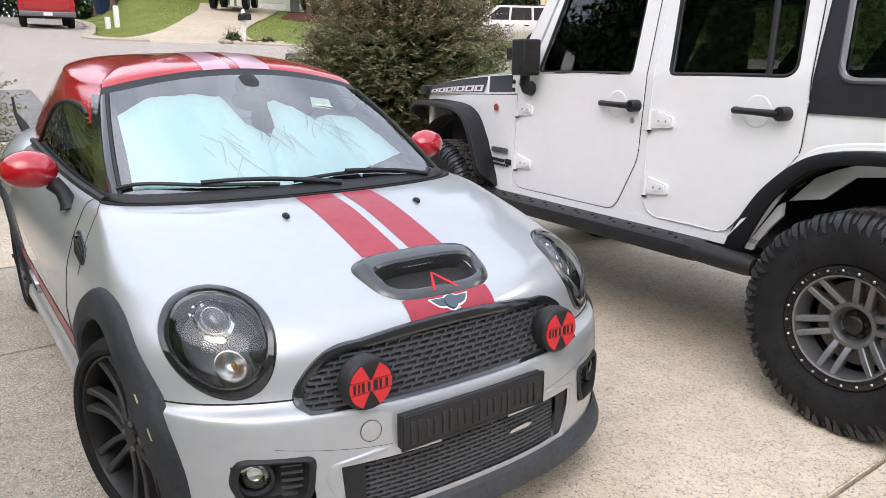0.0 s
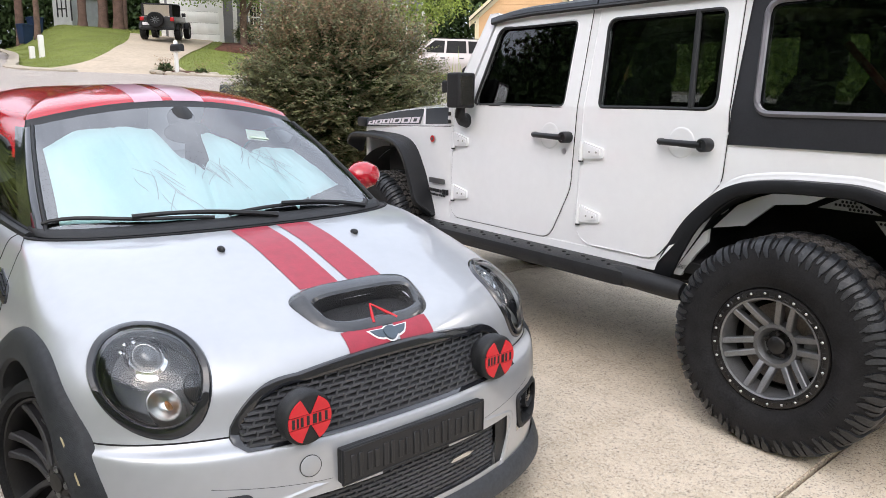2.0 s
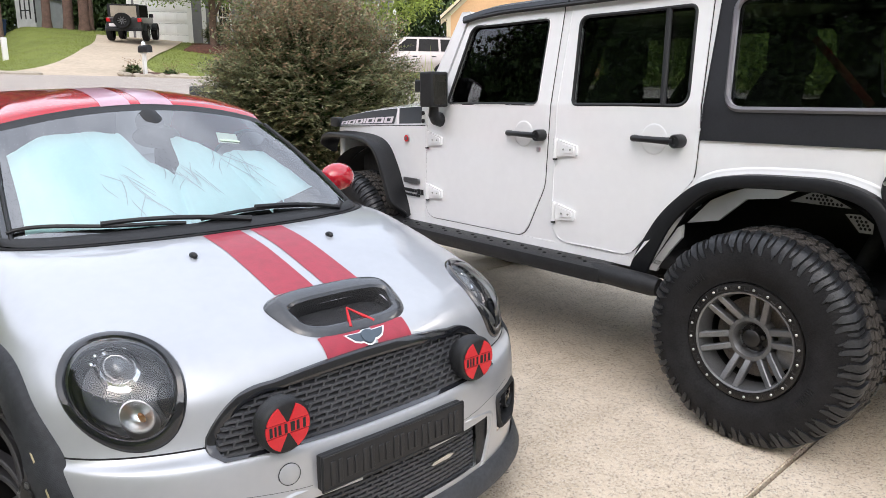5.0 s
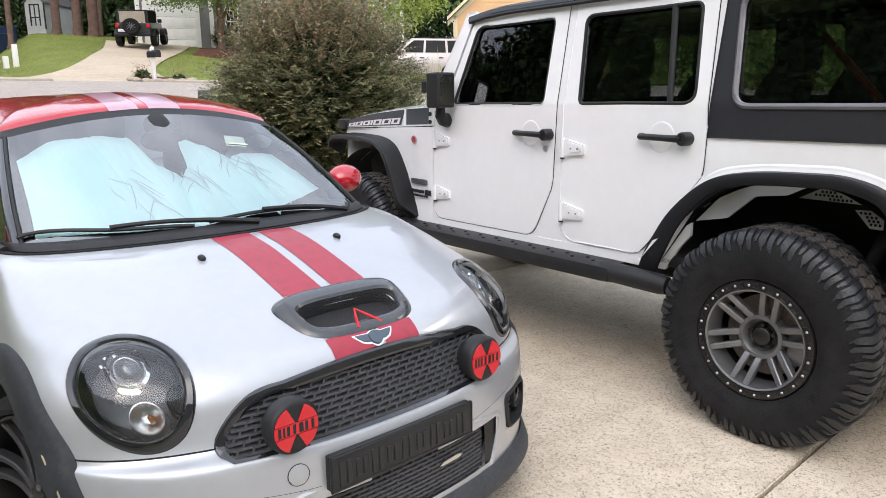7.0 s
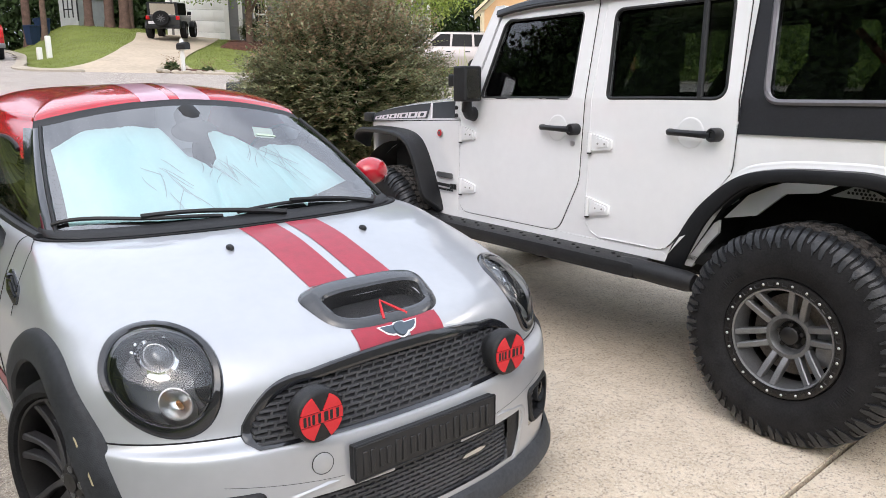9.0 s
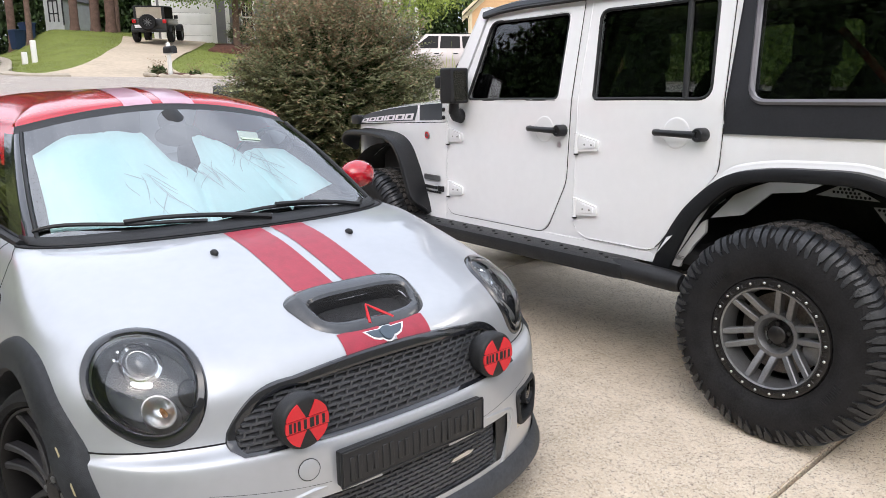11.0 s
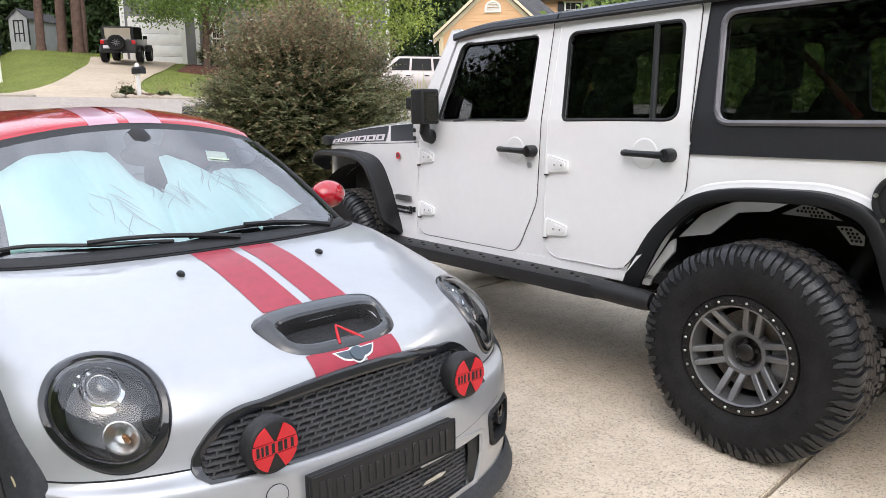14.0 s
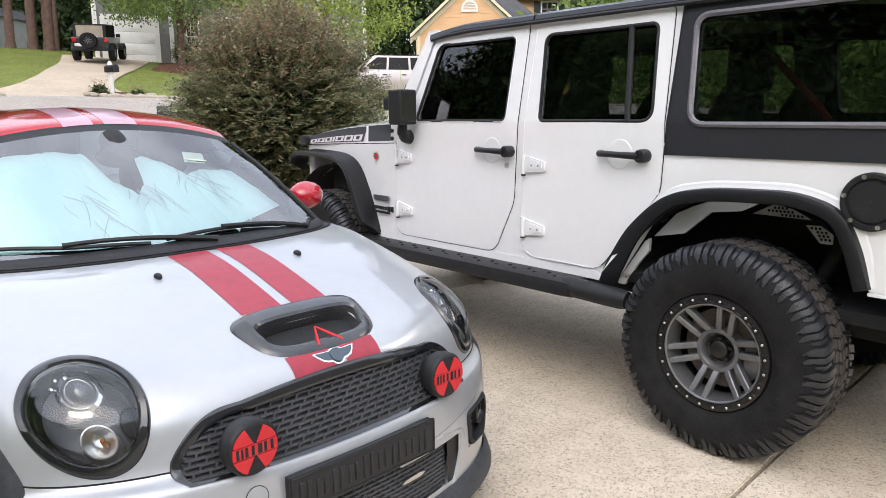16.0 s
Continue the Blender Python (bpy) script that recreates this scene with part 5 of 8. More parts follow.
TUB = rounded([(0.3375, 1.214), (0.346, 1.034), (0.598, 0.715), (0.630, 0.640), (0.632, 0.600), (0.60, 0.600), (0.425, 0.895), (0.24, 1.035), (-0.25, 1.050), (-0.41, 0.955), (-0.485, 0.80), (-0.490, 0.752), (-0.80, 0.752), (-0.80, 1.214)],
              [0.005, 0.2, 0.03, 0.01, 0.01, 0.01, 0.2, 0.15, 0.15, 0.2, 0.05, 0.02, 0.02, 0.02], 6)
flank("tub_side", TUB, [], M_WHITE, -0.002, 0.05, "white rear body side")
flank("sill", [Vector(p) for p in ((2.47, 0.60), (2.47, 0.648), (0.67, 0.648), (0.62, 0.60))], [], M_WHITE, -0.004)
COWL = rounded([(2.200, 1.212), (2.230, 0.60), (2.45, 0.60), (2.66, 1.02), (2.80, 1.08), (3.48, 1.10), (3.48, 1.166)], [0.01, 0.01, 0.02, 0.12, 0.1, 0.02, 0.01], 5)
flank("fender_side", COWL, [], M_WHITE, -0.003, 0.05, "white front wing")
flank("cowl_side", rounded([(2.197, 1.350), (2.203, 1.218), (2.262, 1.218), (2.250, 1.35)], 0.01, 3), [], M_WHITE, -0.002)
HARD = rounded([(0.338, 1.21), (-0.80, 1.21), (-0.80, 1.86), (0.330, 1.86)], [0.005, 0.02, 0.05, 0.005], 4)
hard = flank("hardtop_side", HARD, [QPANE], M_ROOFVINYL, 0.004, 0.04, "matt black hardtop side")
loop_bar("window_frame", QPANE, 0.013, M_QTRIM, 0.004, hard)
g = flank("window_glass", QPANE, [], M_TINT, -0.012, 0.004, "dark tinted glass", hard)
g.visible_shadow = False
# screen pillar, screen, roof
PILLAR = rounded([(2.105, 1.365), (2.235, 1.365), (1.985, 1.872), (1.905, 1.872)], 0.015, 3)
flank("screen_pillar", PILLAR, [], M_WHITE, -0.004, 0.06)
bm = bmesh.new()
loft(bm, [[(2.20, y, 1.36) for y in (-0.70, 0, 0.70)], [(1.955, y, 1.85) for y in (-0.64, 0, 0.64)]], False)
g = part("windscreen", bm, M_TINT2, offroader)
g.visible_shadow = False
for a0, a1 in ((1.155, 1.95), (-0.80, 1.145)):
    bm = bmesh.new()
    loops = []
    for i in range(9):
        u = i / 8
        a = a0 + (a1 - a0) * u
        drop = 0.03 * max(0, (a - 1.6) / 0.35) ** 2
        lp = []
        for y, z in ((-0.70, 1.835), (-0.722, 1.852), (-0.716, 1.874), (-0.66, 1.892), (-0.3, 1.906), (0, 1.909), (0.3, 1.906), (0.66, 1.892), (0.716, 1.874), (0.722, 1.852), (0.70, 1.835)):
            lp.append((a, y, z - drop))
        loops.append(lp)
    loft(bm, loops, True, True)
    part("roof_panel", bm, M_ROOFGLOSS, offroader, "black hardtop roof panel")
bm = bmesh.new()
tube(bm, [(a, 0.726, 1.838 - 0.028 * max(0, (a - 1.6) / 0.35) ** 2) for a in (-0.8, 0.2, 0.9, 1.6, 1.8, 1.93)], 0.011, 6)
part("roof_gutter", bm, M_BLACK, offroader)
bm = bmesh.new()
box(bm, -0.80, 2.45, -0.72, 0.72, 0.60, 0.66, 0.02)
part("floor_pan", bm, M_DARK, offroader)
bm = bmesh.new()
box(bm, -0.80, 2.19, -0.79, -0.75, 0.6, 1.34, 0.02)
part("far_flank", bm, M_WHITE, offroader)
bm = bmesh.new()
o = rounded([(2.05, 1.34), (-0.78, 1.34), (-0.78, 1.85), (1.9, 1.85)], 0.03, 4)
hl = [rounded([(1.95, 1.38), (1.32, 1.38), (1.30, 1.76), (1.80, 1.76)], 0.05, 4), rounded([(1.05, 1.38), (0.43, 1.38), (0.44, 1.76), (1.05, 1.76)], 0.05, 4), rounded([(0.2, 1.38), (-0.68, 1.38), (-0.68, 1.76), (0.22, 1.76)], 0.05, 4)]
slab(bm, o, hl, lambda p: Vector((p.x, -lean(p.y), p.y)), lambda p: Vector((p.x, -lean(p.y) + 0.04, p.y)))
part("far_window_frame", bm, M_BLACK, offroader)
bm = bmesh.new()
box(bm, -0.83, -0.79, -0.78, 0.78, 0.60, 1.20, 0.02)
part("tailgate", bm, M_WHITE, offroader)
bm = bmesh.new()
o = rounded([(-0.72, 1.2), (0.72, 1.2), (0.68, 1.86), (-0.68, 1.86)], 0.05, 4)
hl = [rounded([(-0.62, 1.3), (0.62, 1.3), (0.60, 1.78), (-0.60, 1.78)], 0.05, 4)]
slab(bm, o, hl, lambda p: Vector((-0.80, p.x, p.y)), lambda p: Vector((-0.76, p.x, p.y)))
part("hardtop_back", bm, M_ROOFVINYL, offroader)
# bonnet
HOOD = ((2.255, 0.735, 1.347), (2.6, 0.718, 1.329), (3.0, 0.690, 1.298), (3.38, 0.655, 1.247), (3.52, 0.630, 1.185))
bm = bmesh.new()
loops = []
for i in range(25):
    x, w, z = spline(HOOD, i / 6)
    lp = []
    for k in range(21):
        u = k / 10 - 1
        lp.append((x, w * u, z + 0.035 * (1 - u * u) + 0.025 * math.exp(-(u / 0.45) ** 4) - 0.012 * abs(u) ** 10))
    zb = 1.214 - 0.034 * (x - 2.25)
    loops.append([(x, -w - 0.006, zb)] + lp + [(x, w + 0.006, zb)])
loft(bm, loops, False)
part("bonnet", bm, M_WHITE, offroader, "white bonnet with dark side decals")


def hood_side(a, v):
    """A point on the bonnet's left side: a ahead, v from its lower to its upper edge."""
    i = 0
    t = 0.0
    for k in range(241):
        if spline(HOOD, k / 60)[0] <= a:
            t = k / 60
    x, w, z = spline(HOOD, t)
    zb = 1.214 - 0.034 * (x - 2.25)
    return Vector((a, w + 0.006 * (1 - v) + 0.003, zb + (z - 0.012 - zb) * v))


for a0, a1 in ((2.285, 2.575), (2.592, 3.49)):
    bm = bmesh.new()
    loft(bm, [[hood_side(a + 0.05 * (1 - v) * (a0 > 2.5), v) for v in (0.10, 0.4, 0.7, 0.97)] for a in steps5(a0, a1 - 0.05 * (a0 > 2.5), 16)], False)
    part("bonnet_decal", bm, M_DECAL, offroader, "blue-black bonnet decal")
    # the decal's pale outline
    a1 -= 0.01
    for rim in (((a0, 0.10), (a0, 0.5), (a0, 0.97)), ((a1, 0.10), (a1 - 0.01, 0.45), (a1 - 0.03, 0.80))) if a0 > 2.5 else (((a0, 0.97), (a0, 0.5), (a0, 0.06)),):
        bm = bmesh.new()
        tube(bm, [hood_side(*p) + Vector((0, 0.001, 0)) for p in rim], 0.0045, 5)
        part("decal_outline", bm, M_LABEL_WHITE, offroader)
# the decal's writing as plain slanted blocks
for k, (u0, u1) in enumerate(((0.0, 0.108), (0.118, 0.226), (0.236, 0.342), (0.352, 0.382), (0.392, 0.506), (0.516, 0.634), (0.644, 0.752))):
    bm = bmesh.new()
    bars = [(u0, u0 + 0.032, 0.0, 1.0), (u1 - 0.032, u1, 0.0, 1.0), (u0, u1, 0.0, 0.24), (u0, u1, 0.76, 1.0)] if k != 3 else [(u0, u1, 0.0, 1.0)]
    for n_, (p, q, v0, v1) in enumerate(bars):
        quad = [hood_side(3.412 - u - 0.022 * v, 0.16 + 0.36 * v) + Vector((0, 0.0025 + 0.0004 * n_, 0)) for u, v in ((p, v0), (q, v0), (q, v1), (p, v1))]
        bm.faces.new([bm.verts.new(c) for c in quad])
    part("decal_bar", bm, M_LABEL_WHITE, offroader, "", False)
bm = bmesh.new()
tube(bm, [hood_side(a, 0.0) + Vector((0, 0.0, -0.002)) for a in steps5(2.28, 3.49, 20)], 0.003, 5)
part("bonnet_gap", bm, M_DARK, offroader)
for a, v in ((2.235, 0.75), (2.235, 0.35)):
    bm = bmesh.new()
    turned(bm, [(0.013, 0.0), (0.013, 0.010), (0.007, 0.014), (0.0005, 0.014)], 12, "y", on_side((a, 1.20 + 0.12 * v), -0.002))
    part("cowl_bolt", bm, M_BLACK, offroader)
bm = bmesh.new()
box(bm, 3.44, 3.55, 0.615, 0.675, 1.165, 1.235, 0.015)
part("bonnet_catch", bm, M_BLACK, offroader)
# badges: plain bars
bm = bmesh.new()
o = rounded([(2.462, 0.876), (2.462, 0.842), (2.278, 0.842), (2.278, 0.876)], 0.012, 4)
slab(bm, o, [], lambda p: on_side(p, 0.007), lambda p: on_side(p, -0.002))
part("trail_badge", bm, M_RIM, offroader, "dark grey badge")
for k in range(8):
    bm = bmesh.new()
    a = 2.528 - k * 0.0285
    slab(bm, [Vector(p) for p in ((a, 0.806), (a, 0.786), (a - 0.019, 0.786), (a - 0.019, 0.806))], [], lambda p: on_side(p, 0.004), lambda p: on_side(p, -0.002))
    part("badge_bar", bm, M_BLACK, offroader, "", False)
for k in range(2):
    bm = bmesh.new()
    a = 2.298 - k * 0.033
    slab(bm, [Vector(p) for p in ((a, 0.810), (a, 0.776), (a - 0.024, 0.776), (a - 0.024, 0.810))], [], lambda p: on_side(p, 0.004), lambda p: on_side(p, -0.002))
    part("badge_bar", bm, M_BLACK, offroader, "", False)
for k in range(9):
    bm = bmesh.new()
    a = 2.475 - k * 0.0232
    slab(bm, [Vector(p) for p in ((a, 0.774), (a, 0.761), (a - 0.014, 0.761), (a - 0.014, 0.774))], [], lambda p: on_side(p, 0.004), lambda p: on_side(p, -0.002))
    part("badge_bar", bm, M_BLACK, offroader, "", False)
for nm, r, h, mt in (("badge_disc", 0.025, 0.006, M_STEEL), ("badge_face", 0.021, 0.008, M_LABEL_RED), ("badge_band", 0.012, 0.0095, M_RIM)):
    bm = bmesh.new()
    turned(bm, [(r, -0.001), (r, h), (0.0005, h)], 24, "y", on_side((2.419, 1.127)))
    part(nm, bm, mt, offroader)
# fuel cap
fc = new("fuel_cap")
fc.parent = offroader
bm = bmesh.new()
turned(bm, [(0.104, 0.0), (0.104, 0.014), (0.098, 0.020), (0.084, 0.020), (0.080, 0.012), (0.074, 0.012), (0.072, 0.020), (0.0005, 0.022)], 40, "y", on_side((-0.480, 1.076)))
part("cap", bm, M_BLACK, fc)
for k in range(6):
    a = math.pi * k / 3 + 0.2
    bm = bmesh.new()
    turned(bm, [(0.008, 0.018), (0.008, 0.025), (0.0005, 0.026)], 10, "y", on_side((-0.480 + 0.091 * math.cos(a), 1.076 + 0.091 * math.sin(a))))
    part("cap_bolt", bm, M_STEEL, fc)

# flares: dark plates round the arches, the rear one under a rolled white edge
def flare_line(path):
    n = (len(path) - 1) * 7
    pts = [spline([(p[0], p[1]) for p in path], i / 7) for i in range(n + 1)]
    out = []
    for i, p in enumerate(pts):
        t = pts[min(n, i + 1)] - pts[max(0, i - 1)]
        t = t / np.linalg.norm(t)
        out.append((p, np.array([t[1], -t[0]]), i / n))
    return out


def flare(name, path, wide, deep0, deep1):
    bm = bmesh.new()
    loops = []
    line = flare_line(path)
    for i, (p, nn, u) in enumerate(line):
        e = smooth01(min(i, len(line) - 1 - i) / 5)
        w = 0.03 + (wide - 0.03) * e
        d = deep0 + (deep1 - deep0) * smooth01(u * 2.2)
        row = []
        for o, b in ((0.003, -0.02), (0.004, 0.01), (0.001, w * 0.9), (-0.006, w), (-d * 0.7, w + 0.002), (-d, w - 0.004), (-d - 0.004, w - 0.014), (-d + 0.006, w * 0.5), (-0.050, -0.04)):
            q = p + nn * o
            row.append(on_side((q[0], q[1]), b))
        loops.append(row)
    loft(bm, loops, True, True)
    return part(name, bm, M_FLARE, offroader, "satin black wheel flare", True, 35)


REAR_ARCH = ((0.640, 0.600), (0.570, 0.742), (0.473, 0.893), (0.317, 1.029), (0.15, 1.076), (-0.07, 1.089), (-0.24, 1.084), (-0.383, 1.031), (-0.455, 0.915), (-0.500, 0.765))
flare("rear_flare", REAR_ARCH, 0.046, 0.088, 0.047)
flare("front_flare", ((2.425, 0.610), (2.51, 0.775), (2.61, 0.950), (2.71, 1.045), (2.86, 1.085), (3.1, 1.097), (3.40, 1.096), (3.53, 1.066), (3.585, 0.97)), 0.135, 0.045, 0.030)
bm = bmesh.new()
loops = []
line = [q for q in flare_line(REAR_ARCH) if q[0][0] < 0.43]
for i, (p, nn, u) in enumerate(line):
    e = smooth01(min(i, len(line) - 1 - i) / 7)
    loops.append([on_side(p + nn * o, b) for o, b in ((0.034, -0.006), (0.022 * e + 0.009, 0.0), (0.014 * e + 0.007, 0.0008), (0.007 * e + 0.005, 0.0015 + 0.001 * e), (0.005, 0.002 + 0.004 * e), (-0.004, 0.002 + 0.005 * e))])
loft(bm, loops, False)
part("flare_lip", bm, M_WHITE, offroader, "white rolled arch edge", True, 60)
# white plate added where a slot in the flare would show the body
bm = bmesh.new()
slab(bm, [Vector(p) for p in ((0.605, 0.661), (0.525, 0.757), (0.552, 0.745))], [], lambda p: on_side(p, 0.0505), lambda p: on_side(p, 0.030))
part("flare_slot_fill", bm, M_WHITE, offroader, "small white triangle standing for a slot in the flare", False)
# wheel wells
for cx, a0, a1 in ((0.0, -0.50, 0.55), (2.947, 2.46, 3.5)):
    arch = [(cx + 0.60 * math.cos(math.radians(t)) * (1 if cx == 0 else 0.95), 0.55 + 0.50 * math.sin(math.radians(t))) for t in range(0, 181, 10)]
    bm = bmesh.new()
    loft(bm, [[(x, y, z) for y in (0.76, 0.62)] for x, z in arch], False)
    part("well_panel", bm, M_LINER, offroader)
    bm = bmesh.new()
    loft(bm, [[(x, y, z - 0.01) for y in (0.63, 0.30, 0.28)] for x, z in arch], False)
    part("well_liner", bm, M_LINER, offroader)
    bm = bmesh.new()
    box(bm, cx - 0.6, cx + 0.6, 0.26, 0.29, 0.5, 1.05)
    part("well_wall", bm, M_LINER, offroader)


def inside(p, poly, margin):
    """Whether a point lies in a convex outline, away from its edges."""
    c = sum(poly, Vector((0, 0))) / len(poly)
    for i, q in enumerate(poly):
        e = poly[(i + 1) % len(poly)] - q
        n = Vector((e.y, -e.x)).normalized()
        if n.dot(c - q) < 0:
            n = -n
        if n.dot(p - q) < margin:
            return False
    return True


def perforated(outline_, y):
    """A grey plate with six-sided holes."""
    bm = bmesh.new()
    o = [Vector(p) for p in outline_]
    holes = []
    for r in range(20):
        for c in range(26):
            p = Vector((-0.36 + c * 0.0155 + (r % 2) * 0.00775, 0.86 + r * 0.0135))
            if inside(p, o, 0.0075):
                holes.append([p + 0.0066 * Vector((math.sin(math.pi * k / 3), math.cos(math.pi * k / 3))) for k in range(6)])
    slab(bm, o, holes, lambda p: Vector((p.x, y, p.y)), lambda p: Vector((p.x, y - 0.004, p.y)))
    part("perforated_guard", bm, M_GUARD, offroader, "grey perforated wheel-well guard", False)


perforated(((0.0, 0.976), (-0.090, 1.024), (-0.145, 1.016), (-0.235, 0.972)), 0.66)
perforated(((-0.215, 0.950), (-0.270, 0.953), (-0.318, 0.922), (-0.318, 0.885), (-0.272, 0.885)), 0.66)
for depth_, outline_ in ((0.66, ((0.301, 0.856), (0.182, 0.963), (0.046, 0.981), (-0.054, 1.034), (0.137, 1.030), (0.257, 0.985), (0.343, 0.942), (0.452, 0.825))), (0.72, ((0.438, 0.824), (0.439, 0.764), (0.495, 0.695), (0.56, 0.587), (0.605, 0.588), (0.462, 0.807)))):
    bm = bmesh.new()
    slab(bm, [Vector(p) for p in outline_], [], lambda p: Vector((p.x, depth_, p.y)), lambda p: Vector((p.x, depth_ - 0.02, p.y)))
    part("inner_body_panel", bm, M_WHITE, offroader, "white inner panel behind the flare", False)
# rock slider
sl = new("rock_slider")
sl.parent = offroader
bm = bmesh.new()
PROF = ((0.77, 0.604), (0.895, 0.606), (0.925, 0.594), (0.932, 0.560), (0.922, 0.528), (0.89, 0.515), (0.77, 0.512))
loops = [[(a, 0.79 + (y - 0.79) * k, 0.555 + (z - 0.555) * h) for y, z in PROF] for a, k, h in ((2.62, 0.7, 0.8), (2.55, 1, 1), (0.80, 1, 1), (0.74, 0.95, 0.94))]
loft(bm, loops, True, True)
part("slider_body", bm, M_BLACK, sl, "black step bar", True, 30)
bm = bmesh.new()
tube(bm, [(0.86, 0.875, 0.572), (0.76, 0.875, 0.568), (0.60, 0.872, 0.562), (0.48, 0.868, 0.558), (0.445, 0.865, 0.556)], [0.035, 0.048, 0.048, 0.047, 0.040], 14)
part("slider_tip", bm, M_BLACK, sl)
for k in range(26):
    for y in ((0.845, 0.885)[k % 2],):
        bm = bmesh.new()
        turned(bm, [(0.011, -0.002), (0.010, 0.0035), (0.006, 0.0035), (0.004, 0.0), (0.0005, 0.0)], 10, "z", (2.5 - k * 0.066, y, 0.606))
        part("grip_dimple", bm, M_DARK, sl)
# mirror
mi = new("wing_mirror")
mi.parent = offroader
mi["label"] = "black wing mirror on a folding arm"
bm = bmesh.new()
box(bm, 1.96, 2.07, 0.818, 0.950, 1.330, 1.532, 0.016, 4)
part("mirror_housing", bm, M_BLACK, mi)
bm = bmesh.new()
o = rounded([(0.842, 1.346), (0.936, 1.346), (0.936, 1.514), (0.850, 1.514)], 0.016, 5)
slab(bm, o, [], lambda p: Vector((1.949 + (p.x - 0.889) * 0.10 + (p.y - 1.43) * 0.05, p.x, p.y)), lambda p: Vector((1.968, p.x, p.y)))
part("mirror_glass", bm, M_CHROME, mi)
bm = bmesh.new()
tube(bm, [(2.02, 0.88, 1.34), (2.03, 0.875, 1.285), (2.05, 0.84, 1.258), (2.07, 0.79, 1.255)], [0.028, 0.032, 0.036, 0.045], 12)
part("mirror_arm", bm, M_BLACK, mi)
bm = bmesh.new()
box(bm, 2.13, 2.19, -1.03, -0.88, 1.345, 1.555, 0.028, 3)
part("far_mirror", bm, M_BLACK, offroader)
pl = new("pod_light")
pl.parent = offroader
bm = bmesh.new()
box(bm, 2.155, 2.235, 0.795, 0.860, 1.418, 1.490, 0.012, 3)
part("lamp_housing", bm, M_BLACK, pl)
bm = bmesh.new()
tube(bm, [(2.195, 0.825, 1.420), (2.20, 0.80, 1.385), (2.21, 0.775, 1.345)], 0.012, 8)
part("lamp_bracket", bm, M_BLACK, pl)
# cabin inside
for a, y in ((1.27, 0.38), (1.27, -0.38), (0.42, 0.36), (0.42, -0.36)):
    st = new("seat")
    st.parent = offroader
    bm = bmesh.new()
    box(bm, a, a + 0.5, y - 0.24, y + 0.24, 0.95, 1.08, 0.05, 3)
    part("cushion", bm, M_SEAT, st)
    bm = bmesh.new()
    loops = []
    for z, w, dx, th in ((1.02, 0.24, 0.06, 0.15), (1.2, 0.25, 0.0, 0.14), (1.4, 0.23, -0.06, 0.12), (1.50, 0.17, -0.09, 0.09)):
        loops.append([(a + dx - 0.12 + th * 0.5 * math.cos(t), y + w * math.sin(t), z) for t in [2 * math.pi * k / 24 for k in range(24)]])
    loft(bm, loops, True, True)
    part("seat_back", bm, M_SEAT, st)
    bm = bmesh.new()
    box(bm, a - 0.29, a - 0.17, y - 0.135, y + 0.135, 1.475, 1.70, 0.055, 4)
    part("head_rest", bm, M_SEAT, st)
bm = bmesh.new()
box(bm, 1.95, 2.2, -0.70, 0.70, 1.05, 1.36, 0.06, 3)
part("dashboard", bm, M_SEAT, offroader)
bm = bmesh.new()
ring = [Vector((1.80 + 0.05 * math.sin(t), 0.38 + 0.185 * math.cos(t), 1.33 + 0.18 * math.sin(t))) for t in [2 * math.pi * k / 28 for k in range(29)]]
tube(bm, ring, 0.016, 8, False)
tube(bm, [(1.80, 0.20, 1.33), (1.82, 0.38, 1.33), (1.80, 0.56, 1.33)], 0.02, 6)
part("steering_wheel", bm, M_SEAT, offroader)
for y in (0.60, -0.60):
    bm = bmesh.new()
    tube(bm, [(1.9, y, 1.78), (1.2, y, 1.80), (0.2, y, 1.80), (-0.5, y, 1.72), (-0.72, y, 1.2)], 0.035, 8)
    tube(bm, [(1.18, y, 1.80), (1.16, y, 1.0)], 0.035, 8)
    part("roll_bar", bm, M_SEAT, offroader)
bm = bmesh.new()
tube(bm, [(0.09, 0.38, 1.63), (0.067, 0.38, 1.605), (-0.05, 0.38, 1.48), (-0.16, 0.38, 1.355)], 0.016, 6)
part("seat_belt", bm, M_STRAP, offroader, "dull red strap")
bm = bmesh.new()
box(bm, -0.75, 0.1, -0.7, 0.7, 1.08, 1.15, 0.02)
part("cargo_floor", bm, M_SEAT, offroader)
bm = bmesh.new()
o = rounded([(1.405, 1.372), (1.405, 1.405), (1.345, 1.405), (1.345, 1.372)], 0.004, 2)
slab(bm, o, [], lambda p: on_side(p, -0.026), lambda p: on_side(p, -0.028))
part("window_sticker", bm, M_STICKERBLUE, offroader)
# underside and bumpers
bm = bmesh.new()
for x in (0, 2.947):
    tube(bm, [(x, -0.62, 0.437), (x, 0.62, 0.437)], 0.045, 10)
    bmesh.ops.create_uvsphere(bm, u_segments=16, v_segments=10, radius=0.14, matrix=Matrix.Translation((x, 0.05, 0.437)))
part("axles", bm, M_LINER, offroader)
bm = bmesh.new()
for y in (-0.42, 0.42):
    box(bm, -0.9, 3.5, y - 0.04, y + 0.04, 0.48, 0.62, 0.01)
box(bm, -0.2, 0.9, -0.35, 0.30, 0.42, 0.60, 0.05)
part("chassis_frame", bm, M_LINER, offroader)
for y in (0.52, -0.52):
    bm = bmesh.new()
    tube(bm, [(-0.12, y, 0.40), (-0.30, y * 0.9, 0.90)], 0.032, 10)
    part("shock_absorber", bm, M_LINER, offroader)
bm = bmesh.new()
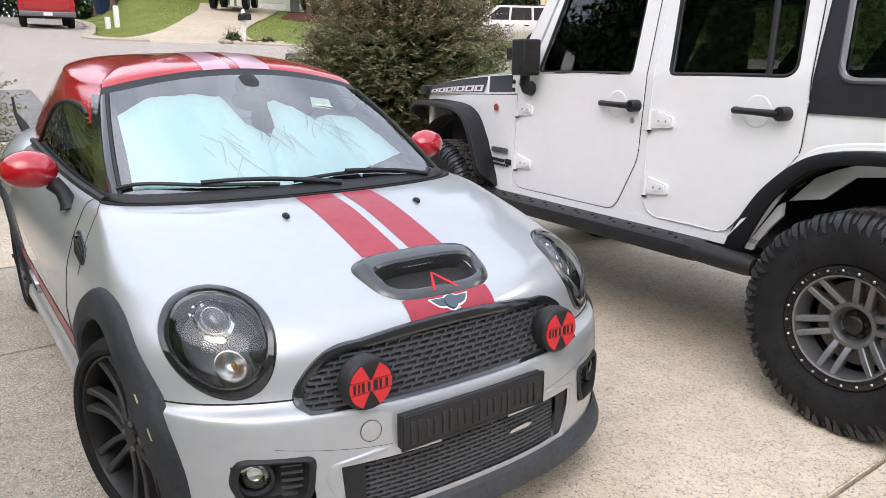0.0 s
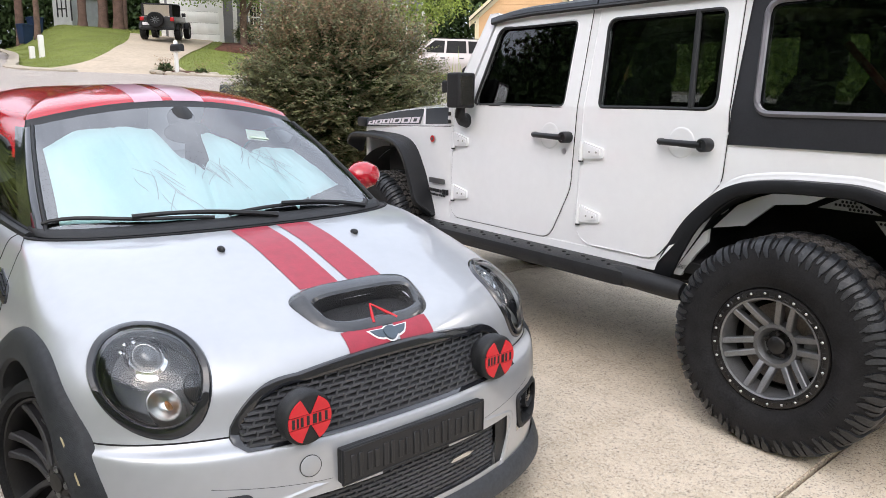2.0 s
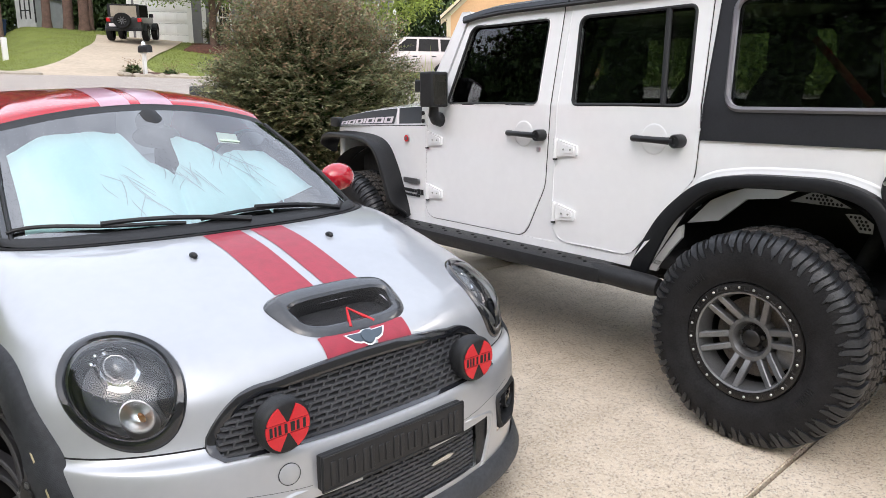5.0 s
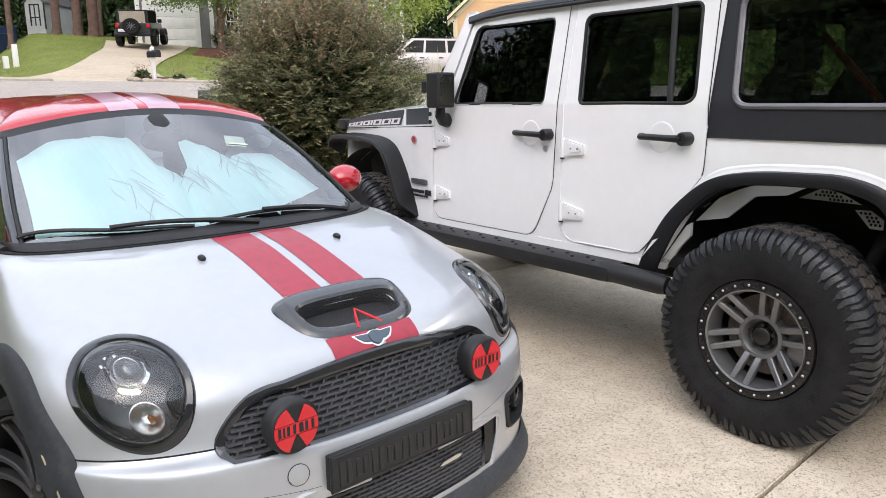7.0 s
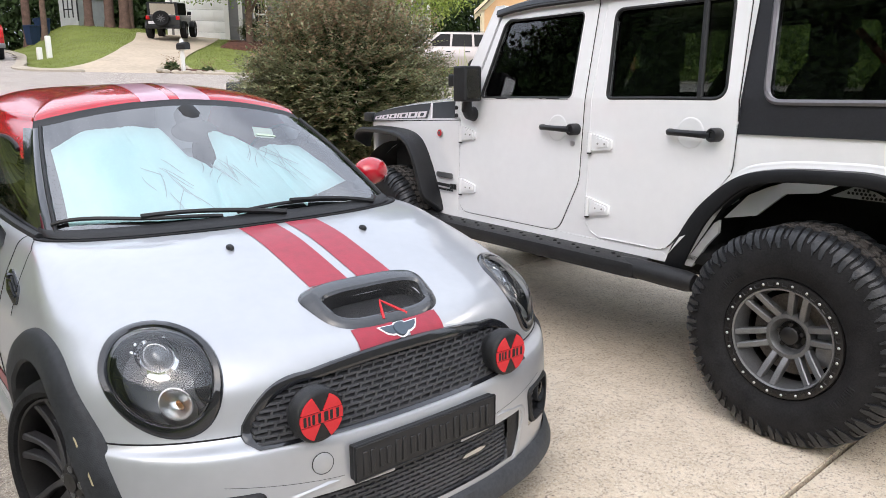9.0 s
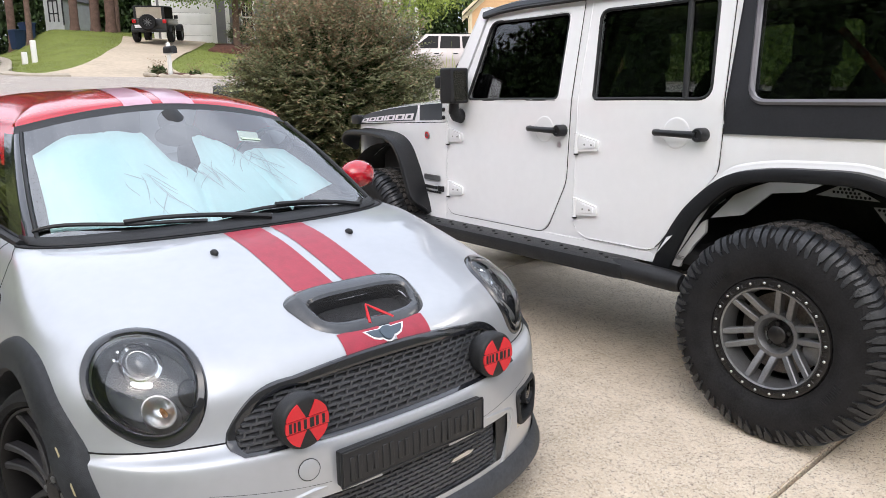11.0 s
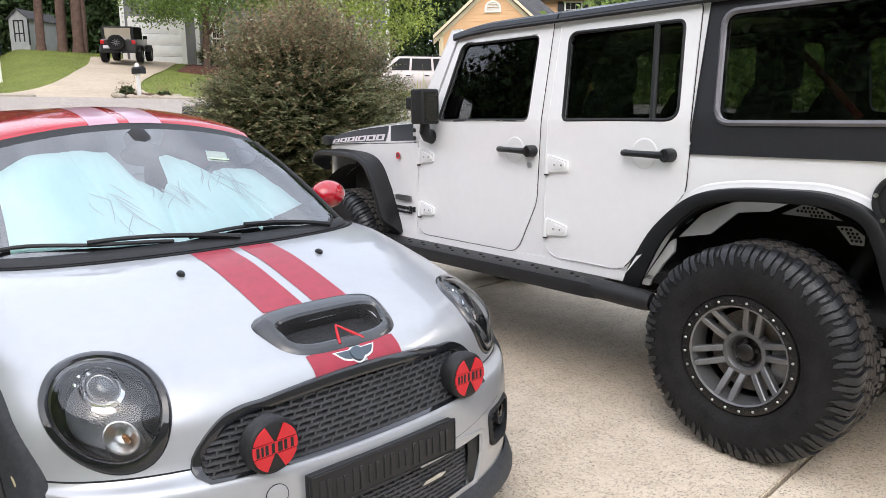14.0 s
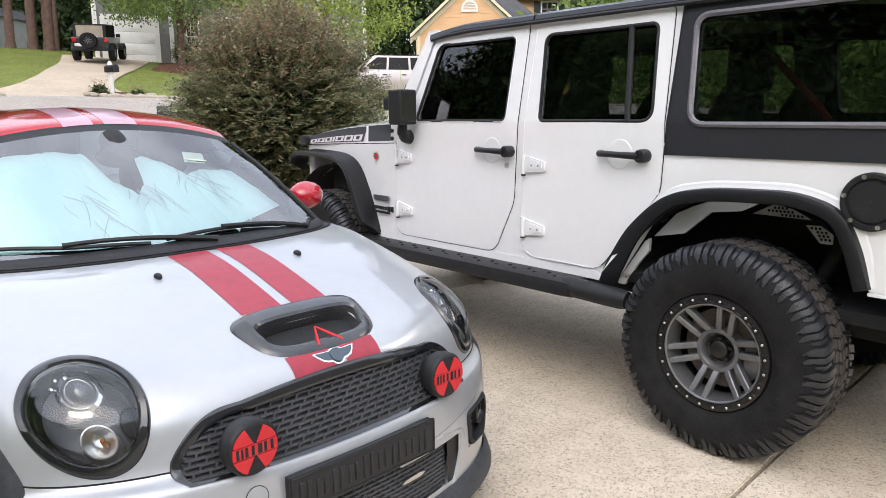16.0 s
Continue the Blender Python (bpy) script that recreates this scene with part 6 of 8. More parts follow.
box(bm, -1.0, -0.82, -0.80, 0.80, 0.48, 0.62, 0.03, 3)
part("rear_bumper", bm, M_BLACK, offroader)
bm = bmesh.new()
box(bm, -0.80, -0.492, 0.60, 0.795, 0.738, 0.752, 0.005)
part("corner_guard", bm, M_WHITE, offroader)
bm = bmesh.new()
box(bm, 3.52, 3.72, -0.70, 0.70, 0.62, 0.80, 0.04, 3)
box(bm, 3.40, 3.55, -0.45, 0.45, 0.62, 0.78, 0.02)
part("front_bumper", bm, M_BLACK, offroader)
bm = bmesh.new()
box(bm, 3.45, 3.52, -0.62, 0.62, 0.80, 1.17, 0.03, 3)
part("grille_panel", bm, M_WHITE, offroader)
bm = bmesh.new()
box(bm, 2.55, 3.3, 0.30, 0.55, 0.70, 1.10, 0.04)
part("inner_wing", bm, M_LINER, offroader)
bm = bmesh.new()
tube(bm, [(2.70, 0.55, 0.55), (2.78, 0.52, 0.95)], 0.035, 10)
part("shock_red", bm, M_LABEL_RED, offroader, "red shock absorber")

# wheels
R_T, W_T = 0.440, 0.158


def big_wheel(x, y, sd):
    """A mud-terrain tyre on a six-pair-spoke beadlock rim; its outer face looks along +y."""
    w = new("wheel")
    w.parent = offroader
    w.matrix_local = Matrix.Translation((x, y, 0.437)) @ (Matrix.Identity(4) if sd > 0 else Matrix.Rotation(math.pi, 4, "Z"))
    bm = bmesh.new()
    turned(bm, [(0.228, 0.125), (0.245, 0.150), (0.265, 0.154), (0.270, 0.158), (0.300, 0.166), (0.345, 0.167), (0.380, 0.158), (0.405, 0.146), (0.424, 0.125), (0.428, 0.06), (0.428, -0.06), (0.424, -0.125), (0.38, -0.158), (0.33, -0.165), (0.25, -0.15), (0.228, -0.125)], 96, "y")
    part("tyre", bm, M_TYRE, w, "black mud-terrain tyre")
    # shoulder blocks: each is swept from the tread over the shoulder and down the side wall
    vs, fs, vm, fm = [], [], [], []
    SWEEP = ((0.066, 0.4375), (0.092, 0.4385), (0.118, 0.4365), (0.136, 0.4300), (0.149, 0.4170), (0.158, 0.4000), (0.164, 0.3820), (0.1675, 0.3640))

    def block(a0, a1, first, last, side, sway, low=0.0, vs=vs, fs=fs):
        """One block between two angles, over rows first to last of the sweep, with a bent course."""
        base = len(vs)
        rows = SWEEP[first:last + 1]
        for i, (yy, rr) in enumerate(rows):
            u = (first + i) / 7
            bend = sway * (0.7 * u + 0.42 * (1 - abs((u * 2.6) % 2 - 1)))
            taper = 1.0 if i < len(rows) - 1 else 0.55
            mid, half = (a0 + a1) / 2 + bend, (a1 - a0) / 2 * taper
            out = (0.001 if i == len(rows) - 1 and last > 4 else 0.0) - low
            sink = 0.017
            ny, nr = min(1.0, max(0.0, (yy - 0.10) / 0.06)), min(1.0, max(0.25, (0.175 - yy) / 0.05))
            for a, lift in ((mid - half, -sink), (mid - half * 0.93, out), (mid + half * 0.93, out), (mid + half, -sink)):
                r2 = rr + lift * nr
                vs.append((r2 * math.cos(a), side * (yy + lift * ny), r2 * math.sin(a)))
        for i in range(len(rows) - 1):
            for k in range(3):
                p = base + i * 4 + k
                fs.append((p, p + 1, p + 5, p + 4))
        fs.append((base, base + 1, base + 2, base + 3))
        e = base + (len(rows) - 1) * 4
        fs.append((e, e + 1, e + 2, e + 3))

    def lug(pts, h, vs, fs):
        """A low block on the tread; pts: four (angle, across) corners."""
        base = len(vs)
        ca, cy = sum(p[0] for p in pts) / 4, sum(p[1] for p in pts) / 4
        for sc, r in ((1.0, 0.424), (0.93, 0.428 + h)):
            for a, yy in pts:
                a2 = ca + (a - ca) * sc
                vs.append((r * math.cos(a2), cy + (yy - cy) * sc, r * math.sin(a2)))
        fs.extend([(base + 4, base + 5, base + 6, base + 7)] + [(base + i, base + (i + 1) % 4, base + 4 + (i + 1) % 4, base + 4 + i) for i in range(4)])
    N = 29
    d = 2 * math.pi / N
    for k in range(N):
        a = d * k
        for s in (1, -1):
            o = a + (0 if s > 0 else d * 0.5)
            sw = d * 0.26
            block(o + d * 0.02, o + d * 0.355, 0, 6, s, sw, -0.0015)
            block(o + d * 0.42, o + d * 0.67, 0, 7, s, sw, 0.0012)
            block(o + d * 0.76, o + d * 0.92, 1, 5, s, sw, 0.006)
            # cleat that runs on down the side wall
            block(o + d * 0.10, o + d * 0.22, 5, 7, s, sw, -0.0015)
            # middle blocks, dusty brown
            lug([(o + d * 0.05, s * 0.034), (o + d * 0.40, s * 0.030), (o + d * 0.50, s * 0.060), (o + d * 0.12, s * 0.062)], 0.0095, vm, fm)
            lug([(o + d * 0.55, s * 0.028), (o + d * 0.92, s * 0.036), (o + d * 0.98, s * 0.061), (o + d * 0.60, s * 0.060)], 0.0085, vm, fm)
            lug([(o + d * 0.20, s * 0.003), (o + d * 0.62, s * 0.001), (o + d * 0.52, s * 0.026), (o + d * 0.10, s * 0.028)], 0.010, vm, fm)
            lug([(o + d * 0.70, s * 0.002), (o + d * 1.08, s * 0.003), (o + d * 1.00, s * 0.028), (o + d * 0.62, s * 0.024)], 0.009, vm, fm)
    raw("tread", vs, fs, M_TYRE_TREAD, w, "angular shoulder blocks", True, 32)["kind"] = "stuff"
    raw("tread_middle", vm, fm, M_TYRE_DUSTY, w, "dusty brown middle tread")["kind"] = "stuff"
    bm = bmesh.new()
    for k in range(10):
        a = 0.55 + k * 0.075 if k < 5 else 3.5 + (k - 5) * 0.075
        r = 0.285
        for u in (0, 1):
            tube(bm, [((r + 0.03 * v) * math.cos(a + u * 0.045), 0.1655, (r + 0.03 * v) * math.sin(a + u * 0.045)) for v in (0, 1)], 0.003, 5)
    part("wall_lettering", bm, M_TYRE, w)["kind"] = "stuff"
    bm = bmesh.new()
    turned(bm, [(0.238, 0.135), (0.240, 0.150), (0.236, 0.157), (0.222, 0.160), (0.208, 0.157), (0.204, 0.148), (0.200, 0.10), (0.198, -0.12), (0.228, -0.14)], 72, "y")
    part("beadlock_ring", bm, M_RIM_BLACK, w, "black bolted ring")
    bm = bmesh.new()
    turned(bm, [(0.206, 0.152), (0.203, 0.156), (0.196, 0.152), (0.190, 0.128), (0.186, 0.06)], 72, "y")
    part("rim_edge", bm, M_RIM, w)
    for k in range(24):
        a = 2 * math.pi * (k + 0.5) / 24
        bm = bmesh.new()
        turned(bm, [(0.0056, 0.156), (0.0054, 0.163), (0.0034, 0.165), (0.0005, 0.164)], 8, "y", (0.222 * math.cos(a), 0, 0.222 * math.sin(a)))
        part("ring_bolt", bm, M_STEEL, w)
    for k in range(24):
        a = 2 * math.pi * k / 24
        bm = bmesh.new()
        tube(bm, [(r * math.cos(a + u), 0.159, r * math.sin(a + u)) for u, r in ((-0.045, 0.228), (-0.045, 0.214), (0.045, 0.214), (0.045, 0.228))], 0.0026, 5)
        part("ring_lug", bm, M_RIM_BLACK, w)
    for k in range(6):
        a = math.radians(15 + 60 * k)
        c, s = math.cos(a), math.sin(a)
        bm = bmesh.new()
        for off in (-0.026, 0.026):
            loops = []
            for u in steps5(0, 1, 6):
                r = 0.072 + 0.128 * u
                h = 0.088 + 0.062 * u ** 0.8
                ww = 0.0135 - 0.0015 * u
                o = off * (0.92 + 0.22 * u)
                row = []
                for e, d in ((-ww, -0.035), (-ww, -0.004), (-ww * 0.7, 0.0), (ww * 0.7, 0.0), (ww, -0.004), (ww, -0.035)):
                    t = o + e
                    row.append((-(r * c - t * s), h + d, r * s + t * c))
                loops.append(row)
            loft(bm, loops, True, True)
        part("spoke", bm, M_RIM, w, "", True, 30)
    bm = bmesh.new()
    turned(bm, [(0.094, 0.04), (0.094, 0.090), (0.089, 0.097), (0.074, 0.097), (0.066, 0.086), (0.061, 0.060), (0.050, 0.052)], 40, "y")
    part("hub_ring", bm, M_RIM, w)
    bm = bmesh.new()
    turned(bm, [(0.062, 0.05), (0.062, 0.056), (0.038, 0.058), (0.036, 0.086), (0.030, 0.091), (0.0005, 0.091)], 32, "y")
    part("centre_cap", bm, M_RIM_BLACK, w)
    for k in range(5):
        a = 2 * math.pi * k / 5 + 0.3
        bm = bmesh.new()
        turned(bm, [(0.0105, 0.05), (0.0105, 0.080), (0.008, 0.084), (0.0005, 0.084)], 8, "y", (0.0485 * math.cos(a), 0, 0.0455 * math.sin(a)))
        part("wheel_nut", bm, M_RIM_BLACK, w)
    bm = bmesh.new()
    turned(bm, [(0.165, 0.02), (0.165, 0.045), (0.08, 0.045), (0.08, 0.02)], 48, "y")
    part("brake_disc", bm, M_DISC, w)
    bm = bmesh.new()
    box(bm, -0.17, -0.10, 0.0, 0.08, -0.09, 0.07, 0.015)
    part("brake_caliper", bm, M_RIM, w)
    bm = bmesh.new()
    turned(bm, [(0.20, -0.02), (0.0005, -0.02)], 32, "y")
    part("wheel_inner", bm, M_DARK, w)


for x in (0, 2.947):
    for y in (0.79, -0.79):
        big_wheel(x, y, 1 if y > 0 else -1)

# ------------------------------------------------------------ ground and street
GROUND = ((-400, 0), (4.2, 0.0), (5.5, 0.20), (7.5, 0.72), (11.0, 1.22), (16.0, 1.65), (22.0, 2.02), (30.0, 2.66), (45.0, 3.7), (90.0, 6.0), (600.0, 10.0))


def ground_z(x, y):
    for (y0, z0), (y1, z1) in zip(GROUND, GROUND[1:]):
        if y <= y1:
            z = z0 + (z1 - z0) * max(0, (y - y0)) / (y1 - y0)
            break
    return z + 0.076 * min(20, max(0.0, y - 22.3)) * smooth01((x - 3.4 - 0.17 * max(0.0, y - 22)) / 3.0)


def sheet(name, xs, ys, lift, material, inside=None, parent=None, label=""):
    vs, fs = [], []
    for y in ys:
        for x in xs:
            vs.append((x, y, ground_z(x, y) + lift))
    n = len(xs)
    for j in range(len(ys) - 1):
        for i in range(n - 1):
            if inside is None or inside((xs[i] + xs[i + 1]) / 2, (ys[j] + ys[j + 1]) / 2):
                fs.append((j * n + i, j * n + i + 1, (j + 1) * n + i + 1, (j + 1) * n + i))
    return raw(name, vs, fs, material, parent, label, True)


def steps(a, b, s):
    n = max(1, round((b - a) / s))
    return [a + (b - a) * i / n for i in range(n + 1)]


gx = [-600, -300, -150, -80] + steps(-50, 60, 1.0) + [80, 150, 300, 600]
gy = [-600, -300, -150, -80, -40] + steps(-25, 4, 1.0)[:-1] + steps(4, 60, 0.5) + [75, 90, 150, 300, 600]
tagged(sheet("ground", gx, gy, -0.06, M_GRASS), "green grass ground rising towards the street and woods", "ground", kind="structure")


def ribbon(name, line, lift, material, parent=None, label="", side=None):
    """A paved strip along points of (x, y, half width), lying on the ground."""
    vs, fs = [], []
    pts = []
    for i in range((len(line) - 1) * 6 + 1):
        pts.append(spline(line, i / 6))
    for i, (x, y, w) in enumerate(pts):
        x0, y0, _ = pts[max(0, i - 1)]
        x1, y1, _ = pts[min(len(pts) - 1, i + 1)]
        d = Vector((x1 - x0, y1 - y0)).normalized()
        for k in range(9):
            u = k / 4 - 1
            px, py = x + d.y * w * u, y - d.x * w * u
            vs.append((px, py, ground_z(px, py) - 0.045 + (lift + 0.045) * smooth01(i / 7)))
    for i in range(len(pts) - 1):
        for k in range(8):
            a = i * 9 + k
            fs.append((a, a + 1, a + 10, a + 9))
    return raw(name, vs, fs, material, parent, label, True)


def kerb(line, name="kerb"):
    bm = bmesh.new()
    loops = []
    n = (len(line) - 1) * 8
    pts = [spline(line, i / 8) for i in range(n + 1)]
    for i, (x, y) in enumerate(pts):
        x0, y0 = pts[max(0, i - 1)]
        x1, y1 = pts[min(n, i + 1)]
        d = Vector((x1 - x0, y1 - y0)).normalized()
        q = Vector((d.y, -d.x))
        z = ground_z(x, y)
        loops.append([(x + q.x * o, y + q.y * o, z + h) for o, h in ((0.26, -0.1), (0.26, 0.015), (0.12, 0.02), (0.06, 0.06), (-0.04, 0.068), (-0.08, 0.055), (-0.08, -0.1))])
    loft(bm, loops, True, True)
    ob = finish(name, bm, M_KERB)
    return tagged(ob, "pale weathered concrete kerb at the street edge", "kerb", kind="structure")


def in_street(x, y):
    if y < 22.15:
        return True
    return x < 3.4 + 0.17 * (y - 22)


tagged(sheet("road", steps(-40, 45, 0.5), steps(7.6, 75, 0.5), -0.02, M_STREET, in_street), "worn pale grey asphalt road of a cul-de-sac", "road", kind="structure")
kerb([(8.2, 60.0), (6.2, 38.0), (4.3, 27.0), (3.55, 23.6), (3.8, 22.35), (4.9, 22.15)])
kerb([(7.55, 22.0), (8.6, 21.6), (10.5, 20.6), (14.0, 19.4), (20.0, 18.4), (32.0, 17.6)])
DRIVE_LINE = [(6.2, 21.9, 2.7), (7.3, 24.4, 1.6), (8.45, 26.9, 1.3), (9.9, 29.8, 1.4), (11.8, 33.4, 1.65), (14.0, 38.2, 2.1)]
tagged(ribbon("driveway_opposite", DRIVE_LINE, -0.015, M_FARDRIVE), "pale concrete driveway climbing to the grey house", "driveway", kind="structure")


# ------------------------------------------------------------ our driveway: slabs with open joints
drive = thing("driveway", "pale tan exposed-aggregate concrete driveway with open joints", "driveway", kind="structure")
bm = bmesh.new()
box(bm, -2.35, 5.9, -9.0, 4.3, -0.20, -0.035)
part("joint_bed", bm, M_JOINT, drive, "dark dirt in the joints")
JOINTS = (-9.0, -6.4, -3.45, -0.475, 2.45, 4.25)
# slabs left of x = -0.25 get a darker, greyer mix
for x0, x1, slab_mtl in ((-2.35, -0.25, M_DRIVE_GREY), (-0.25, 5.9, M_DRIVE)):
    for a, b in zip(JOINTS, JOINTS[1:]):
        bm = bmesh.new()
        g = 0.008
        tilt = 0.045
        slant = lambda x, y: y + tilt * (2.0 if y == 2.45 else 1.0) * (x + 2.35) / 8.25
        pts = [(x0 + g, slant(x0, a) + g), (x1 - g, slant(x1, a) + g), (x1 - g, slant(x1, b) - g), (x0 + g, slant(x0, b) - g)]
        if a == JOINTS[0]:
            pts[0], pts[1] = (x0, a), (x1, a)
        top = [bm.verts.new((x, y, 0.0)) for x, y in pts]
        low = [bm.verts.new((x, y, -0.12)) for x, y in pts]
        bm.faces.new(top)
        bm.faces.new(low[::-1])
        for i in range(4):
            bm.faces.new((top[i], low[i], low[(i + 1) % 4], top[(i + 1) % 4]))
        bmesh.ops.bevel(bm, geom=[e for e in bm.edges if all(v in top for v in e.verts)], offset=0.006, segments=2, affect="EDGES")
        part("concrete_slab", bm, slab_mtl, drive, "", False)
tagged(sheet("driveway_ramp", steps(-2.35, 5.9, 0.5), steps(4.2, 7.7, 0.25), 0.004, M_DRIVE), "tan concrete driveway ramp up to the road", "driveway", kind="structure")
tagged(sheet("road_patch", steps(-6.0, 0.1, 0.5), steps(7.0, 9.5, 0.25), 0.02, M_PATCH), "dark asphalt patch at the road edge", "road", kind="structure")

# ------------------------------------------------------------ leaves
rng = np.random.default_rng(7)


def leaf_mesh(name, centres, dirs, size, material, parent=None, slim=0.5, label="", flat=0.0):
    """Many small folded leaves as one mesh: centres and growth directions as arrays, size a number or one for each leaf."""
    n = len(centres)
    d = dirs / np.maximum(np.linalg.norm(dirs, axis=1, keepdims=True), 1e-6)
    r = rng.normal(size=(n, 3))
    if flat > 0:
        r = r * (1 - flat) + np.array([0, 0, 1.0]) * flat
    s = np.cross(d, r)
    s /= np.maximum(np.linalg.norm(s, axis=1, keepdims=True), 1e-6)
    u = np.cross(d, s)
    L = (np.ones(n) * size)[:, None] * rng.uniform(0.7, 1.3, (n, 1))
    w = L * slim
    v = np.stack([centres, centres + d * L * 0.5 + s * w * 0.5 + u * w * 0.12, centres + d * L, centres + d * L * 0.5 - s * w * 0.5 + u * w * 0.12], 1).reshape(-1, 3)
    me = bpy.data.meshes.new(name)
    me.vertices.add(4 * n)
    me.vertices.foreach_set("co", v.ravel())
    me.loops.add(4 * n)
    me.loops.foreach_set("vertex_index", np.arange(4 * n, dtype=np.int32))
    me.polygons.add(n)
    me.polygons.foreach_set("loop_start", np.arange(0, 4 * n, 4, dtype=np.int32))
    me.update(calc_edges=True)
    me.materials.append(material)
    ob = new(name, me)
    if parent:
        ob.parent = parent
    if label:
        ob["label"] = label
    return ob


def ball(n):
    v = rng.normal(size=(n, 3))
    return v / np.linalg.norm(v, axis=1, keepdims=True)


def shrub(name, c, rx, rz, z0, twigs, per, leaf, label, russet=0.35, stems=9):
    """A dense twiggy shrub: stems, layered sprays of small leaves and russet shoots at its top."""
    sh = thing(name, label, "shrub")
    bm = bmesh.new()
    for k in range(stems):
        a = 2 * math.pi * k / stems
        tube(bm, [(c[0] + 0.12 * math.cos(a), c[1] + 0.12 * math.sin(a), z0 - 0.1), (c[0] + rx * 0.35 * math.cos(a), c[1] + rx * 0.35 * math.sin(a), z0 + rz * 0.7), (c[0] + rx * 0.6 * math.cos(a + 0.3), c[1] + rx * 0.6 * math.sin(a + 0.3), z0 + rz * 1.4)], [0.03, 0.02, 0.008], 6)
    part("stem_cluster", bm, M_BARK, sh)
    d = ball(twigs)
    keep = d[:, 2] > -0.85
    d = d[keep]
    n = len(d)
    lump = 1 + 0.10 * np.sin(d[:, 0] * 5 + 1) * np.cos(d[:, 1] * 6) + 0.07 * np.sin(d[:, 2] * 9 + d[:, 0] * 7)
    rad = rng.uniform(0.62, 1.0, n) ** 0.6 * lump
    narrow = 1 - 0.16 * np.clip(d[:, 2], 0, 1)
    body = np.stack([c[0] + d[:, 0] * rx * rad * narrow, c[1] + d[:, 1] * rx * rad * narrow, z0 + rz + d[:, 2] * rz * rad], 1)
    grow = d * np.array([1.0, 1.0, 0.35]) + np.array([0, 0, 0.12]) + rng.normal(size=(n, 3)) * 0.25
    up = d[:, 2] > 0.45
    grow[up] += np.array([0, 0, 0.9])
    grow /= np.linalg.norm(grow, axis=1, keepdims=True)
    length = rng.uniform(0.14, 0.30, n)
    length[up] *= rng.uniform(1.0, 1.9, up.sum())
    t = (np.arange(per) + 0.5) / per
    P = (body[:, None, :] - grow[:, None, :] * (length[:, None, None] * 0.6) + grow[:, None, :] * (length[:, None] * t[None, :])[:, :, None] * 1.6)
    side = np.cross(grow, np.array([0, 0, 1.0]) + rng.normal(size=(n, 3)) * 0.3)
    side /= np.maximum(np.linalg.norm(side, axis=1, keepdims=True), 1e-6)
    sg = np.where(np.arange(per) % 2 == 0, 1.0, -1.0)
    D = grow[:, None, :] * 0.55 + side[:, None, :] * sg[None, :, None] + rng.normal(size=(n, per, 3)) * 0.25
    P, D = P.reshape(-1, 3), D.reshape(-1, 3)
    high = np.repeat(np.clip((d[:, 2] - 0.15) / 0.6, 0, 1), per)
    red = rng.uniform(size=len(P)) < russet * high + 0.08
    leaf_mesh("foliage", P[~red], D[~red], leaf, M_BUSH, sh, 0.55, "", 0.88)
    leaf_mesh("young_foliage", P[red], D[red], leaf * 0.9, M_BUSH_RED, sh, 0.5, "russet young shoots", 0.6)
    # darker leaf colour in the core stands in for shade inside the shrub
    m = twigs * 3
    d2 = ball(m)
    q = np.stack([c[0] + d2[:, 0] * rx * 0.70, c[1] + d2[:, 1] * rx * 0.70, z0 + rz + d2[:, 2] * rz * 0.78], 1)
    leaf_mesh("shaded_inner_foliage", q, rng.normal(size=(m, 3)), leaf * 2.0, M_LEAF_DARK, sh)
    return sh


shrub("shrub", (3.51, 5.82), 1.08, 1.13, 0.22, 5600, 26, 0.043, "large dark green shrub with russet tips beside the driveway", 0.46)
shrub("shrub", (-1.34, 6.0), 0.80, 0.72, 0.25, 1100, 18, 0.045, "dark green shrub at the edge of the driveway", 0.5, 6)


def tree(name, base, h, r, crown, leaves, leaf, mtl, bark, label, limbs=7, fork=0.35, gap=0.0, droop=0.0):
    """A tapered trunk with limbs and a crown of clumps of leaves; crown: centre height, half width, half height."""
    t = thing(name, label, "tree")
    x, y = base
    z = ground_z(x, y)
    cz, cw, chh = crown
    bm = bmesh.new()
    tops = []
    tube(bm, [(x, y, z - 0.2), (x + 0.02, y, z + 0.4), (x + 0.06 * h / 6, y, z + h * 0.45), (x + 0.1, y + 0.05, z + h * 0.8), (x + 0.1, y, z + h)], [r * 1.35, r, r * 0.85, r * 0.5, r * 0.15], 10)
    for k in range(limbs):
        a = 2 * math.pi * k / limbs + rng.uniform(-0.4, 0.4)
        s = fork + 0.5 * k / limbs
        p0 = Vector((x + 0.05, y, z + h * s))
        out = cw * rng.uniform(0.5, 0.85)
        p2 = Vector((x + out * math.cos(a), y + out * math.sin(a), z + cz + chh * rng.uniform(-0.1, 0.6)))
        p1 = p0.lerp(p2, 0.45) + Vector((0, 0, h * 0.05))
        tube(bm, [p0, p1, p2], [r * 0.5, r * 0.3, r * 0.08], 7)
        tops.append(p2)
    part("trunk", bm, bark, t)
    clumps = max(12, leaves // 90)
    d = ball(clumps)
    rad = rng.uniform(0.25, 1.0, clumps) ** 0.5
    C = np.stack([x + d[:, 0] * cw * rad, y + d[:, 1] * cw * rad, z + cz + d[:, 2] * chh * rad - droop * (rad ** 2)], 1)
    per = leaves // clumps
    P = np.repeat(C, per, 0) + rng.normal(size=(clumps * per, 3)) * np.array([cw, cw, chh * 0.7]) * 0.11
    D = rng.normal(size=(len(P), 3)) + np.array([0, 0, -0.4])
    leaf_mesh("crown", P, D, leaf, mtl, t)
    return t


